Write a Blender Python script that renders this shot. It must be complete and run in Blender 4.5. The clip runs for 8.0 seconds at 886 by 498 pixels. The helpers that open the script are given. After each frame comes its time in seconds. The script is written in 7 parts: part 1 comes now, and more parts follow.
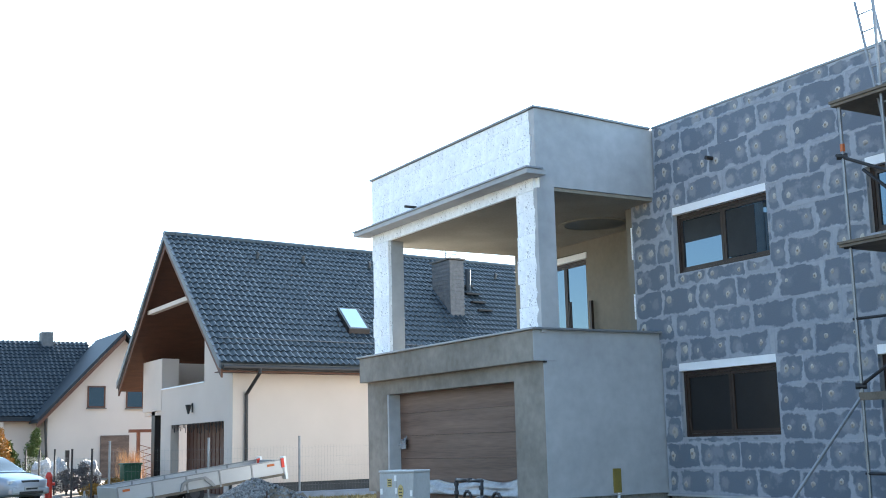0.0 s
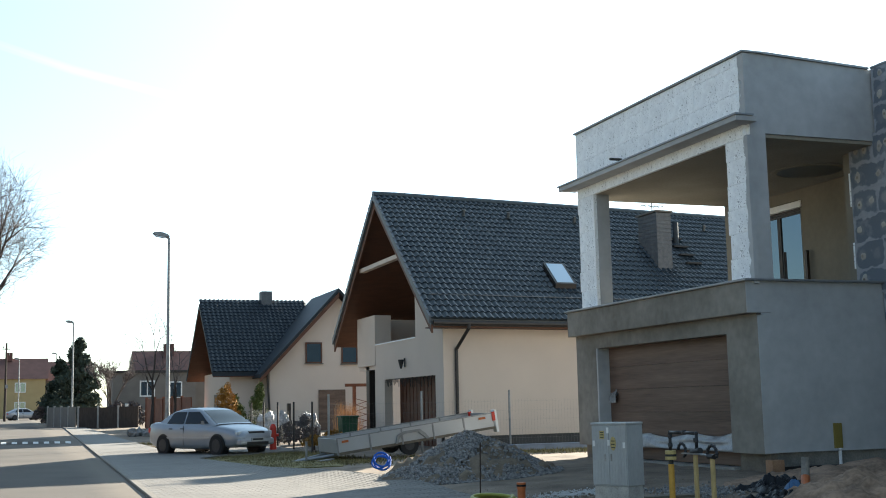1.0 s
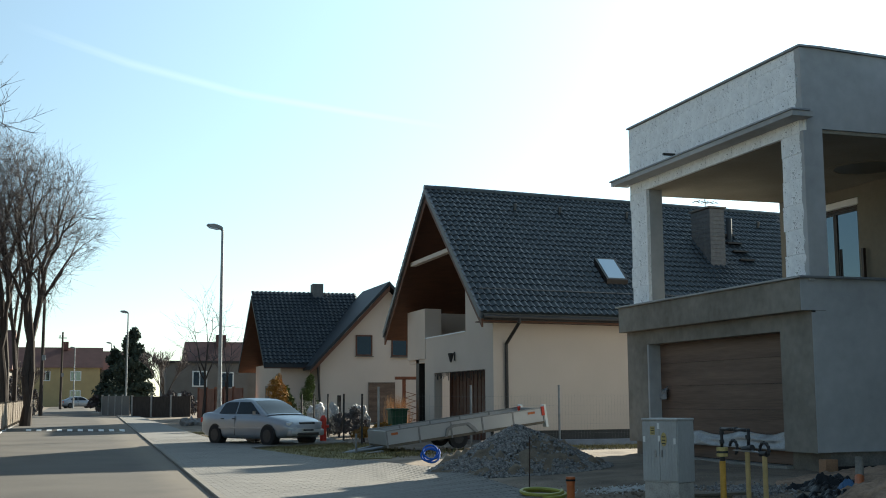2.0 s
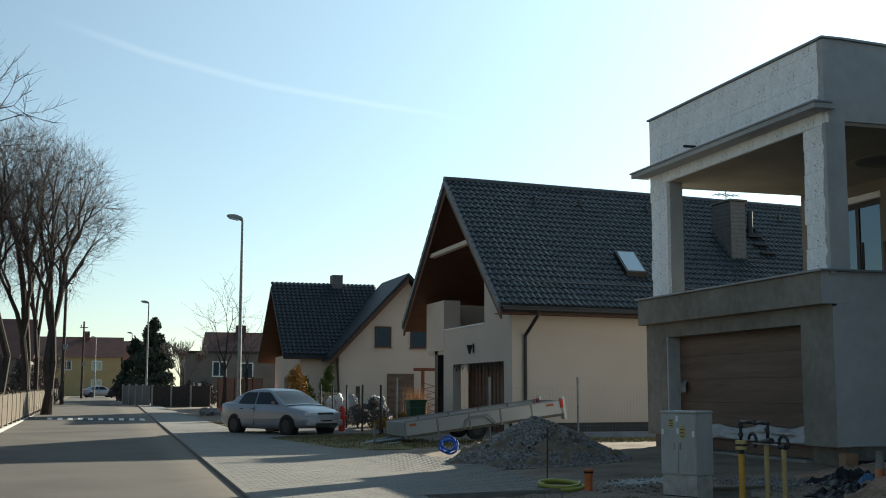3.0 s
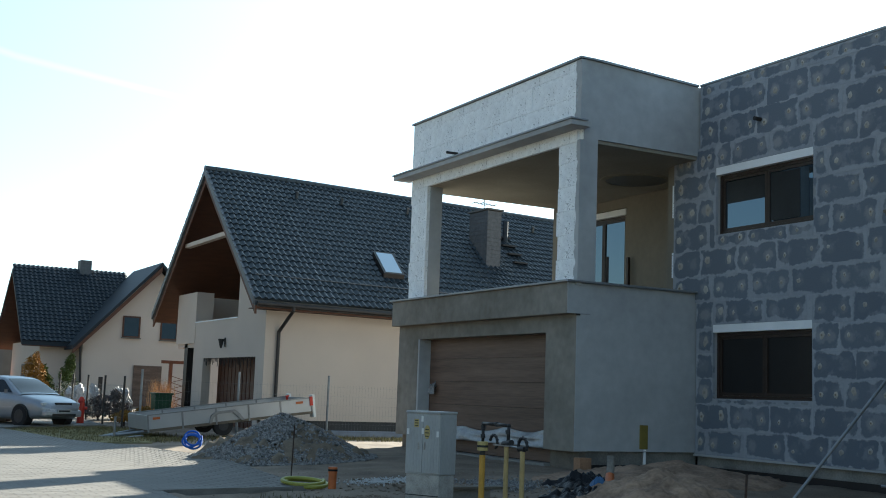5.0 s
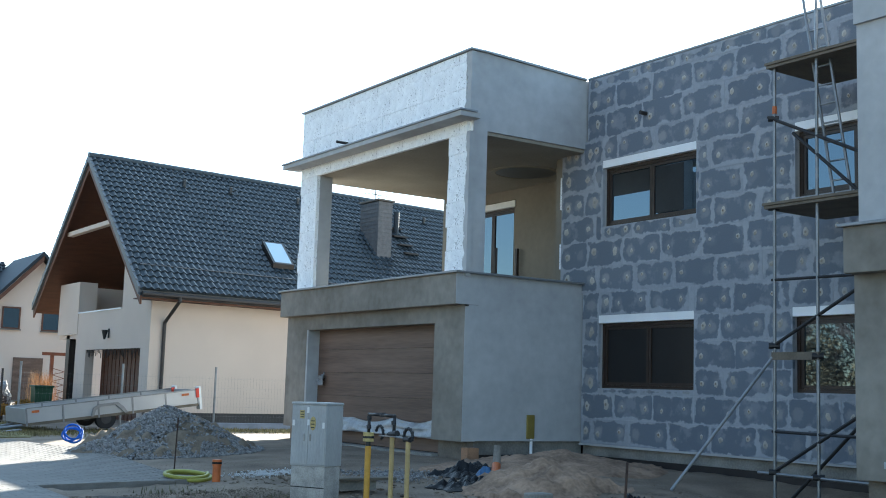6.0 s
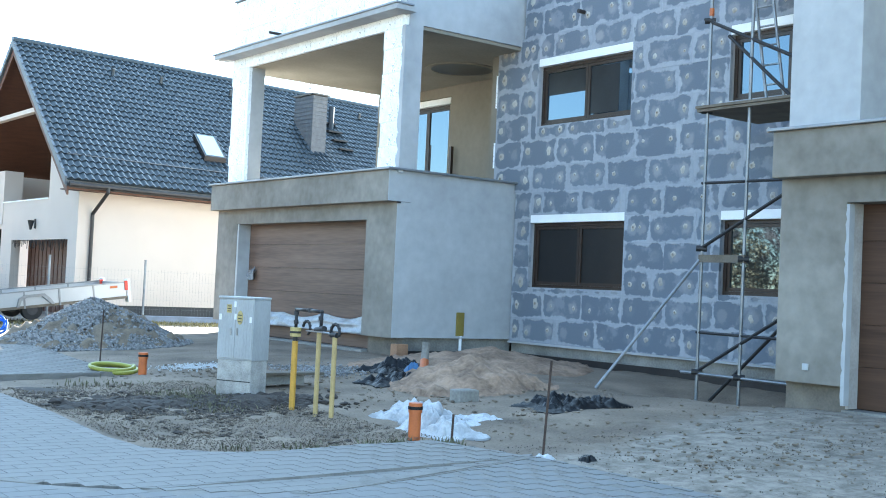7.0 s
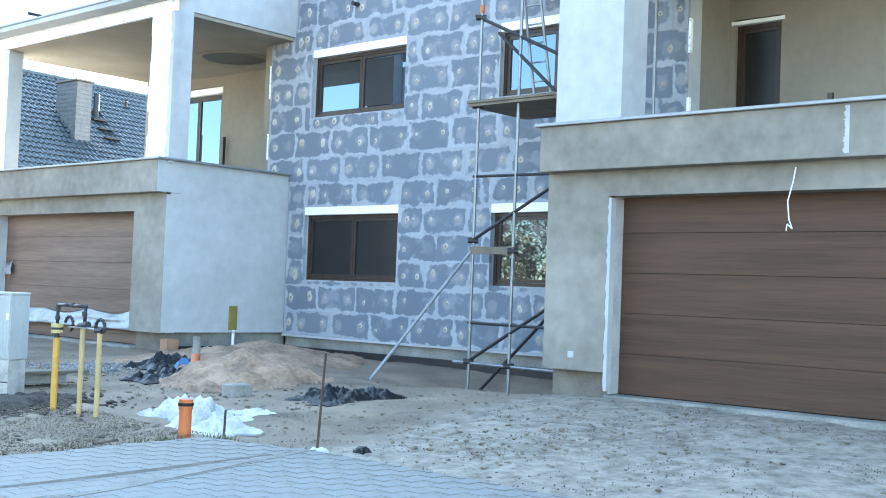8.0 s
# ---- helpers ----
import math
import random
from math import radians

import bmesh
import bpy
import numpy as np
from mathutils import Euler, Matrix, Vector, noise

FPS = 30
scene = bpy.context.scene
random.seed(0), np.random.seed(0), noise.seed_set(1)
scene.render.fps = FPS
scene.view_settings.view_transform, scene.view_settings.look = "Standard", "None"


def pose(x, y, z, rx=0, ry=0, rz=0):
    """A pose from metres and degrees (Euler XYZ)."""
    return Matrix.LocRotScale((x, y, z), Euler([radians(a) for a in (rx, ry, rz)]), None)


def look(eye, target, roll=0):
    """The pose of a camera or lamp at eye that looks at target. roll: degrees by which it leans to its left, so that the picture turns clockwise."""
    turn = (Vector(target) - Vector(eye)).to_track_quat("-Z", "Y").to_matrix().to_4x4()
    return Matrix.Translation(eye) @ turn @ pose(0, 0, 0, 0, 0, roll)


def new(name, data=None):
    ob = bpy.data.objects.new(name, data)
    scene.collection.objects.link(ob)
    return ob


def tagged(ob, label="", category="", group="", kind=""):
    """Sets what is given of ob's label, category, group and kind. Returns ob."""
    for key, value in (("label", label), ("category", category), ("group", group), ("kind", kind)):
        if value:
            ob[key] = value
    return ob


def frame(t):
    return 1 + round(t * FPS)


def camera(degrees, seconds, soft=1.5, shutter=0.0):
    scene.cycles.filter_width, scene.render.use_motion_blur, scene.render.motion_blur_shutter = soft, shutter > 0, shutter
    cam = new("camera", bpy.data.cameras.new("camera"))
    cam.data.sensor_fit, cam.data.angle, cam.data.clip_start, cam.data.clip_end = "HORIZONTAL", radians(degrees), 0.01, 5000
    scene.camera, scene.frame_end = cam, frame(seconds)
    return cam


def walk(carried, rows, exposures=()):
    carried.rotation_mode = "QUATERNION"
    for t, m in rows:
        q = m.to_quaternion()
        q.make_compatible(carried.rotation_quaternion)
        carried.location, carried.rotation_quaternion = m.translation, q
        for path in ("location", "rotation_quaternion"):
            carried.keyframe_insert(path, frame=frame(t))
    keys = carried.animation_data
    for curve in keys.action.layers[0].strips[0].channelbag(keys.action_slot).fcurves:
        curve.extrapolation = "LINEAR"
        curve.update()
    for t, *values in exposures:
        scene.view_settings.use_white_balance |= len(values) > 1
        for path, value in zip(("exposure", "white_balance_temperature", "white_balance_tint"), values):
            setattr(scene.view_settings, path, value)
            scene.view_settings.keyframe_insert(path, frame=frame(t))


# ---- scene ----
cam = camera(41.84, 8.0, soft=1.0)
PATH = [
    (0, (-0.041, -0.048, 1.727), (0.956, 1.653, 2.06), -1.4),
    (0.5, (-0.074, -0.06, 1.708), (0.695, 1.763, 1.997), -1.6),
    (1, (-0.101, -0.072, 1.691), (0.582, 1.788, 1.957), -1.2),
    (1.5, (-0.117, -0.08, 1.678), (0.524, 1.797, 1.937), -0.4),
    (2, (-0.121, -0.088, 1.669), (0.48, 1.802, 1.927), -0.3),
    (2.2, (-0.115, -0.086, 1.661), (0.466, 1.81, 1.918), -0.4),
    (3.3, (-0.1, -0.067, 1.653), (0.471, 1.834, 1.895), 0.2),
    (3.5, (-0.098, -0.074, 1.649), (0.484, 1.823, 1.892), 0.3),
    (4, (-0.082, -0.041, 1.639), (0.572, 1.835, 1.868), 1.0),
    (4.5, (-0.06, 0.001, 1.631), (0.72, 1.824, 1.892), 1.5),
    (5, (-0.018, 0.028, 1.626), (0.93, 1.771, 1.877), 2.1),
    (5.2, (0.039, 0.045, 1.625), (1.061, 1.742, 1.9), 2.4),
    (6.3, (0.096, 0.062, 1.62), (1.224, 1.702, 1.818), 1.9),
    (6.5, (0.148, 0.081, 1.615), (1.294, 1.715, 1.749), 2.3),
    (7, (0.187, 0.111, 1.623), (1.398, 1.702, 1.694), 2.7),
    (7.5, (0.212, 0.138, 1.621), (1.514, 1.655, 1.69), 2.1),
    (8, (0.23, 0.148, 1.617), (1.724, 1.475, 1.692), 2.2),
]
EXPOSURES = [(0.0, 3.25, 6250, 9), (0.5, 2.65, 6700, 9), (1.0, 2.1, 6900, 7), (2.0, 1.47, 6850, 3), (3.5, 1.06, 7100, 3), (4.0, 1.06, 7150, 3), (4.5, 1.33, 6950, 3), (5.0, 1.83, 6550, 3), (5.2, 2.03, 6450, 4), (6.3, 3.1, 6200, 6), (6.6, 3.55, 6100, 5), (7.0, 3.93, 6150, 5), (7.5, 4.29, 6230, 5), (8.0, 4.52, 6280, 6)]
walk(cam, [(t, look(eye, target, roll)) for t, eye, target, roll in PATH], EXPOSURES)

# ---- world, sun ----
SUN_AZ, SUN_EL = 54.0, 20.0          # degrees to the right of +Y, above the horizon
world = bpy.data.worlds.new("world")
scene.world = world
world.use_nodes = True
wn = world.node_tree
sky = wn.nodes.new("ShaderNodeTexSky")
sky.sky_type = "NISHITA"
sky.sun_disc = False
sky.sun_elevation = radians(SUN_EL)
sky.sun_rotation = radians(SUN_AZ)
sky.air_density, sky.dust_density, sky.ozone_density = 0.9, 0.25, 1.6
SUN_DIR = (math.sin(radians(SUN_AZ)) * math.cos(radians(SUN_EL)), math.cos(radians(SUN_AZ)) * math.cos(radians(SUN_EL)), math.sin(radians(SUN_EL)))
# thin high haze: a wide white aureole round the sun
way, dot, ang, fall, power, glow = (wn.nodes.new(k) for k in ("ShaderNodeTexCoord", "ShaderNodeVectorMath", "ShaderNodeMath", "ShaderNodeMath", "ShaderNodeMath", "ShaderNodeMix"))
dot.operation, ang.operation, fall.operation, power.operation = "DOT_PRODUCT", "ARCCOSINE", "MULTIPLY", "EXPONENT"
wn.links.new(way.outputs["Generated"], dot.inputs[0])
dot.inputs[1].default_value = SUN_DIR
wn.links.new(dot.outputs["Value"], ang.inputs[0])
wn.links.new(ang.outputs[0], fall.inputs[0])
fall.inputs[1].default_value = -1.0 / radians(28)
wn.links.new(fall.outputs[0], power.inputs[0])
glow.data_type, glow.blend_type, glow.clamp_factor = "RGBA", "ADD", False
wn.links.new(power.outputs[0], glow.inputs[0])
wn.links.new(sky.outputs[0], glow.inputs[6])
glow.inputs[7].default_value = (10.6, 15.2, 18.6, 1)
wn.links.new(glow.outputs[2], wn.nodes["Background"].inputs[0])
wn.nodes["Background"].inputs[1].default_value = 0.05
sun = new("sun", bpy.data.lights.new("sun", "SUN"))
sun.data.energy, sun.data.angle, sun.data.color = 5.0, radians(0.55), (1.0, 0.93, 0.83)
sun.matrix_world = look(Vector(SUN_DIR) * 60, (0, 0, 0))


# ---- materials ----
def mat(name, base, rough=0.85, var=0.25, scale=3.0, fine=60.0, bump=0.25, metal=0.0, tint=None, rnd=0.0, spec=0.4, stretch=(1, 1, 1), dist=0.01, con=0.2):
    """A surface with two scales of variation, fine relief, and a random shade for each object."""
    m = bpy.data.materials.new(name)
    m.use_nodes = True
    nt, b = m.node_tree, m.node_tree.nodes["Principled BSDF"]
    tc = nt.nodes.new("ShaderNodeTexCoord")
    mp = nt.nodes.new("ShaderNodeMapping")
    mp.inputs["Scale"].default_value = stretch
    nt.links.new(tc.outputs["Object"], mp.inputs[0])
    n1, n2 = nt.nodes.new("ShaderNodeTexNoise"), nt.nodes.new("ShaderNodeTexNoise")
    for n, s in ((n1, scale), (n2, fine)):
        n.inputs["Scale"].default_value, n.inputs["Detail"].default_value = s, 5
        nt.links.new(mp.outputs[0], n.inputs["Vector"])
    add = nt.nodes.new("ShaderNodeMath")
    add.operation = "MULTIPLY_ADD"
    add.inputs[1].default_value = 0.65
    nt.links.new(n1.outputs[0], add.inputs[0])
    sc = nt.nodes.new("ShaderNodeMath")
    sc.operation = "MULTIPLY"
    sc.inputs[1].default_value = 0.35
    nt.links.new(n2.outputs[0], sc.inputs[0])
    nt.links.new(sc.outputs[0], add.inputs[2])
    last = add
    if rnd:
        oi = nt.nodes.new("ShaderNodeObjectInfo")
        gi = nt.nodes.new("ShaderNodeNewGeometry")
        s2 = nt.nodes.new("ShaderNodeMath")
        s2.operation = "ADD"
        nt.links.new(oi.outputs["Random"], s2.inputs[0])
        nt.links.new(gi.outputs["Random Per Island"], s2.inputs[1])
        fr = nt.nodes.new("ShaderNodeMath")
        fr.operation = "FRACT"
        nt.links.new(s2.outputs[0], fr.inputs[0])
        ma = nt.nodes.new("ShaderNodeMath")
        ma.operation = "MULTIPLY_ADD"
        ma.inputs[1].default_value = rnd
        nt.links.new(fr.outputs[0], ma.inputs[0])
        nt.links.new(add.outputs[0], ma.inputs[2])
        last = ma
    cr = nt.nodes.new("ShaderNodeValToRGB")
    lo = [c * (1 - var) for c in base]
    hi = [min(1, c * (1 + var)) for c in (tint or base)]
    cr.color_ramp.elements[0].position, cr.color_ramp.elements[1].position = 0.5 - con, 0.5 + con + rnd
    cr.color_ramp.elements[0].color, cr.color_ramp.elements[1].color = (*lo, 1), (*hi, 1)
    nt.links.new(last.outputs[0], cr.inputs[0])
    nt.links.new(cr.outputs[0], b.inputs["Base Color"])
    b.inputs["Roughness"].default_value, b.inputs["Metallic"].default_value = rough, metal
    b.inputs["Specular IOR Level"].default_value = spec
    if bump:
        bp = nt.nodes.new("ShaderNodeBump")
        bp.inputs["Strength"].default_value, bp.inputs["Distance"].default_value = bump, dist
        nt.links.new(add.outputs[0], bp.inputs["Height"])
        nt.links.new(bp.outputs[0], b.inputs["Normal"])
    return m


def specked(m, colour):
    """Small dark pits over a pale board."""
    nt, b = m.node_tree, m.node_tree.nodes["Principled BSDF"]
    tc, nz, lo, rg, mu, mx = (nt.nodes.new("ShaderNode" + k) for k in ("TexCoord", "TexNoise", "TexNoise", "MapRange", "Math", "Mix"))
    for n, sc, de in ((nz, 34.0, 3), (lo, 2.2, 2)):
        n.inputs["Scale"].default_value, n.inputs["Detail"].default_value = sc, de
        nt.links.new(tc.outputs["Object"], n.inputs["Vector"])
    mu.operation, mu.inputs[1].default_value = "MULTIPLY_ADD", 0.35
    nt.links.new(lo.outputs[0], mu.inputs[0])
    nt.links.new(nz.outputs[0], mu.inputs[2])
    rg.inputs[1].default_value, rg.inputs[2].default_value = 0.8, 0.86
    nt.links.new(mu.outputs[0], rg.inputs[0])
    mx.data_type = "RGBA"
    nt.links.new(rg.outputs[0], mx.inputs[0])
    nt.links.new(b.inputs["Base Color"].links[0].from_socket, mx.inputs[6])
    mx.inputs[7].default_value = (*colour, 1)
    nt.links.new(mx.outputs[2], b.inputs["Base Color"])


def glass_mat(name, color, rough=0.02):
    """Window glass seen from a bright street: mirror-like over a dark room."""
    m = bpy.data.materials.new(name)
    m.use_nodes = True
    b = m.node_tree.nodes["Principled BSDF"]
    b.inputs["Base Color"].default_value = (*color, 1)
    b.inputs["Roughness"].default_value = rough
    b.inputs["Specular IOR Level"].default_value = 1.0
    b.inputs["IOR"].default_value = 1.9
    b.inputs["Specular Tint"].default_value = (0.62, 0.84, 1.0, 1)
    return m


M = dict(
    asphalt=mat("asphalt", (0.062, 0.053, 0.045), 0.9, 0.3, 0.45, 90, 0.4, con=0.16),
    soil=mat("soil", (0.108, 0.08, 0.057), 0.95, 0.35, 1.1, 38, 0.6, tint=(0.19, 0.147, 0.108), dist=0.025, con=0.2),
    sand=mat("sand", (0.2, 0.13, 0.087), 0.95, 0.3, 2.2, 16, 1.0, tint=(0.255, 0.172, 0.118), dist=0.06, con=0.12),
    darksoil=mat("dark soil", (0.045, 0.036, 0.03), 0.95, 0.5, 4, 40, 0.8, dist=0.02),
    paver=mat("concrete paver", (0.162, 0.154, 0.142), 0.85, 0.18, 0.7, 50, 0.3, rnd=0.07),
    paver2=mat("dark paver", (0.152, 0.149, 0.143), 0.85, 0.12, 1.2, 60, 0.3, rnd=0.12),
    joint=mat("joint sand", (0.16, 0.15, 0.135), 0.95, 0.3, 6, 60, 0.4),
    kerb=mat("kerb concrete", (0.152, 0.14, 0.124), 0.9, 0.2, 3, 80, 0.3),
    plaster=mat("grey base plaster", (0.16, 0.145, 0.12), 0.9, 0.2, 0.7, 6.0, 0.15, tint=(0.232, 0.216, 0.188), con=0.2),
    plaster_side=mat("smooth grey plaster", (0.35, 0.36, 0.367), 0.88, 0.1, 0.7, 5.0, 0.12, tint=(0.4, 0.41, 0.416), con=0.16),
    plinth=mat("concrete plinth", (0.215, 0.205, 0.185), 0.9, 0.3, 2, 30, 0.3, con=0.13),
    paleplaster=mat("pale raw plaster edge", (0.36, 0.335, 0.31), 0.9, 0.25, 3, 30, 0.3),
    footing=mat("brown footing concrete", (0.15, 0.13, 0.105), 0.92, 0.35, 3, 30, 0.4),
    beige=mat("beige plaster", (0.2, 0.178, 0.142), 0.9, 0.12, 1.0, 8, 0.15),
    ceil=mat("raw ceiling plaster", (0.264, 0.24, 0.192), 0.9, 0.2, 0.8, 20, 0.2),
    eps=mat("white polystyrene", (0.84, 0.86, 0.88), 0.9, 0.16, 9, 55, 0.6, rnd=0.06, dist=0.02),
    zinc=mat("zinc coping", (0.25, 0.26, 0.27), 0.45, 0.15, 2, 40, 0.05, metal=0.6),
    whitemetal=mat("white shutter box", (0.75, 0.76, 0.77), 0.5, 0.06, 3, 60, 0.05),
    frame=mat("brown window frame", (0.033, 0.021, 0.015), 0.4, 0.25, 6, 60, 0.05),
    garage=mat("walnut sectional door", (0.07, 0.0385, 0.025), 0.55, 0.35, 1.2, 9, 0.1, stretch=(1, 0.25, 6), spec=0.2),
    door_old=mat("dusty walnut door", (0.1, 0.06, 0.042), 0.6, 0.35, 1.0, 9, 0.1, stretch=(1, 0.25, 5), tint=(0.136, 0.088, 0.064)),
    cream=mat("cream render", (0.54, 0.455, 0.385), 0.9, 0.05, 0.8, 60, 0.2),
    creamdark=mat("dark plinth render", (0.05, 0.05, 0.05), 0.9, 0.2, 3, 60, 0.2),
    pinkcream=mat("pale peach render", (0.56, 0.475, 0.405), 0.9, 0.06, 0.6, 60, 0.2),
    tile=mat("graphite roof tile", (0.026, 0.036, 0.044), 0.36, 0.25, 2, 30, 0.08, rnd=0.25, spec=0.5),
    tile2=mat("anthracite roof tile", (0.016, 0.024, 0.032), 0.6, 0.3, 2, 30, 0.1, rnd=0.3, spec=0.35),
    soffit=mat("stained timber soffit", (0.095, 0.038, 0.02), 0.6, 0.25, 1.5, 12, 0.1, stretch=(1, 6, 6)),
    woodred=mat("red brown fence wood", (0.16, 0.06, 0.035), 0.7, 0.3, 2, 20, 0.2),
    gutter=mat("dark gutter", (0.035, 0.03, 0.028), 0.45, 0.2, 3, 30, 0.05, metal=0.3),
    glass=glass_mat("window glass", (0.012, 0.014, 0.016)),
    # Low gloss on near-black glass imitates panes with a dark reflection.
    glass_dark=mat("dull dark window glass", (0.014, 0.013, 0.013), 0.3, 0.2, 2, 20, 0.0, spec=0.35),
    pane_dark=mat("dark reflection sheet", (0.013, 0.014, 0.016), 0.35, 0.3, 3, 20, 0.0, spec=0.3),
    grass=mat("dry grass", (0.11, 0.105, 0.035), 0.95, 0.4, 3, 30, 0.4, tint=(0.2, 0.17, 0.075)),
    dark=mat("dark void", (0.012, 0.011, 0.01), 0.9, 0.2, 2, 20, 0.0),
)


def pale_drive(m):
    """Pale crushed sand trodden over the soil in front of the near garage, with a ragged border."""
    nt, b = m.node_tree, m.node_tree.nodes["Principled BSDF"]
    tc, sp = nt.nodes.new("ShaderNodeTexCoord"), nt.nodes.new("ShaderNodeSeparateXYZ")
    nt.links.new(tc.outputs["Object"], sp.inputs[0])
    n1, n2 = nt.nodes.new("ShaderNodeTexNoise"), nt.nodes.new("ShaderNodeTexNoise")
    n1.inputs["Scale"].default_value, n1.inputs["Detail"].default_value = 1.6, 8
    n2.inputs["Scale"].default_value, n2.inputs["Detail"].default_value, n2.inputs["Roughness"].default_value = 5.0, 10, 0.74
    for n in (n1, n2):
        nt.links.new(tc.outputs["Object"], n.inputs["Vector"])
    line = nt.nodes.new("ShaderNodeMath")
    line.operation = "MULTIPLY_ADD"
    line.inputs[1].default_value, line.inputs[2].default_value = 0.27, 5.7
    nt.links.new(sp.outputs[0], line.inputs[0])
    off, wob, rg = nt.nodes.new("ShaderNodeMath"), nt.nodes.new("ShaderNodeMath"), nt.nodes.new("ShaderNodeMapRange")
    off.operation, wob.operation = "SUBTRACT", "MULTIPLY_ADD"
    nt.links.new(line.outputs[0], off.inputs[0])
    nt.links.new(sp.outputs[1], off.inputs[1])
    wob.inputs[1].default_value = 1.6
    nt.links.new(n1.outputs[0], wob.inputs[0])
    nt.links.new(off.outputs[0], wob.inputs[2])
    rg.inputs[1].default_value, rg.inputs[2].default_value = 0.6, 1.0
    nt.links.new(wob.outputs[0], rg.inputs[0])
    cr = nt.nodes.new("ShaderNodeValToRGB")
    cr.color_ramp.elements[0].position, cr.color_ramp.elements[1].position = 0.36, 0.6
    cr.color_ramp.elements[0].color, cr.color_ramp.elements[1].color = (0.105, 0.086, 0.066, 1), (0.265, 0.226, 0.183, 1)
    nt.links.new(n2.outputs[0], cr.inputs[0])
    mx = nt.nodes.new("ShaderNodeMix")
    mx.data_type = "RGBA"
    nt.links.new(rg.outputs[0], mx.inputs[0])
    nt.links.new(b.inputs["Base Color"].links[0].from_socket, mx.inputs[6])
    nt.links.new(cr.outputs[0], mx.inputs[7])
    nt.links.new(mx.outputs[2], b.inputs["Base Color"])


pale_drive(M["soil"])
specked(M["eps"], (0.3, 0.31, 0.32))


def dusty_margin(m):
    """Pale dust gathered along the kerb side of the street."""
    nt, b = m.node_tree, m.node_tree.nodes["Principled BSDF"]
    tc, sp, nz, ad, rg, mu, mx = (nt.nodes.new("ShaderNode" + k) for k in ("TexCoord", "SeparateXYZ", "TexNoise", "Math", "MapRange", "Math", "Mix"))
    nt.links.new(tc.outputs["Object"], sp.inputs[0])
    nt.links.new(tc.outputs["Object"], nz.inputs["Vector"])
    nz.inputs["Scale"].default_value, nz.inputs["Detail"].default_value = 1.4, 8
    ad.operation, ad.inputs[1].default_value = "MULTIPLY_ADD", 0.7
    nt.links.new(nz.outputs[0], ad.inputs[0])
    nt.links.new(sp.outputs[0], ad.inputs[2])
    rg.inputs[1].default_value, rg.inputs[2].default_value = 1.55, 2.15
    nt.links.new(ad.outputs[0], rg.inputs[0])
    mu.operation, mu.inputs[1].default_value = "MULTIPLY", 0.75
    nt.links.new(rg.outputs[0], mu.inputs[0])
    mx.data_type = "RGBA"
    nt.links.new(mu.outputs[0], mx.inputs[0])
    nt.links.new(b.inputs["Base Color"].links[0].from_socket, mx.inputs[6])
    mx.inputs[7].default_value = (0.135, 0.112, 0.088, 1)
    nt.links.new(mx.outputs[2], b.inputs["Base Color"])


dusty_margin(M["asphalt"])


# ---- building helpers ----
def thing(name, x, y, z, label, category, group="", kind=""):
    ob = new(name)
    ob.location = (x, y, z)
    ob.empty_display_size = 0.2
    return tagged(ob, label, category, group, kind)


def mesh_of(bm, name, material, smooth=False):
    me = bpy.data.meshes.new(name)
    bmesh.ops.recalc_face_normals(bm, faces=bm.faces)
    bm.to_mesh(me)
    bm.free()
    for one in (material if isinstance(material, (list, tuple)) else [material]):
        me.materials.append(one)
    if smooth:
        me.polygons.foreach_set("use_smooth", [True] * len(me.polygons))
    return me


def under(ob, parent):
    ob.parent = parent
    if parent is not None and parent.type == "EMPTY":
        ob.matrix_parent_inverse = Matrix.Translation(-parent.location)
    return ob


def part(name, bm, material, parent, label="", smooth=False):
    """Links a bmesh, built in world coordinates, as one mesh object under a thing or a part."""
    ob = under(new(name, mesh_of(bm, name, material, smooth)), parent)
    return tagged(ob, label)


def solo(name, bm, material, label, category, group="", kind="", smooth=False):
    return tagged(new(name, mesh_of(bm, name, material, smooth)), label, category, group, kind)


def box(x0, x1, y0, y1, z0, z1, bm=None, bevel=0.0):
    bm = bm or bmesh.new()
    r = bmesh.ops.create_cube(bm, size=1.0)
    for v in r["verts"]:
        v.co = Vector((x0 + (v.co.x + 0.5) * (x1 - x0), y0 + (v.co.y + 0.5) * (y1 - y0), z0 + (v.co.z + 0.5) * (z1 - z0)))
    if bevel:
        es = list({e for v in r["verts"] for e in v.link_edges})
        bmesh.ops.bevel(bm, geom=es, offset=bevel, segments=2, affect="EDGES", profile=0.6)
    return bm


def prism(pts, a, b, axis="x", bm=None):
    """A polygon pushed from a to b along an axis. pts: the two other coordinates, in order."""
    bm = bm or bmesh.new()
    put = {"x": lambda p, c: (c, p[0], p[1]), "y": lambda p, c: (p[0], c, p[1]), "z": lambda p, c: (p[0], p[1], c)}[axis]
    lo, hi = [bm.verts.new(put(p, a)) for p in pts], [bm.verts.new(put(p, b)) for p in pts]
    bm.faces.new(lo)
    bm.faces.new(hi)
    for i in range(len(pts)):
        j = (i + 1) % len(pts)
        bm.faces.new((lo[i], lo[j], hi[j], hi[i]))
    return bm


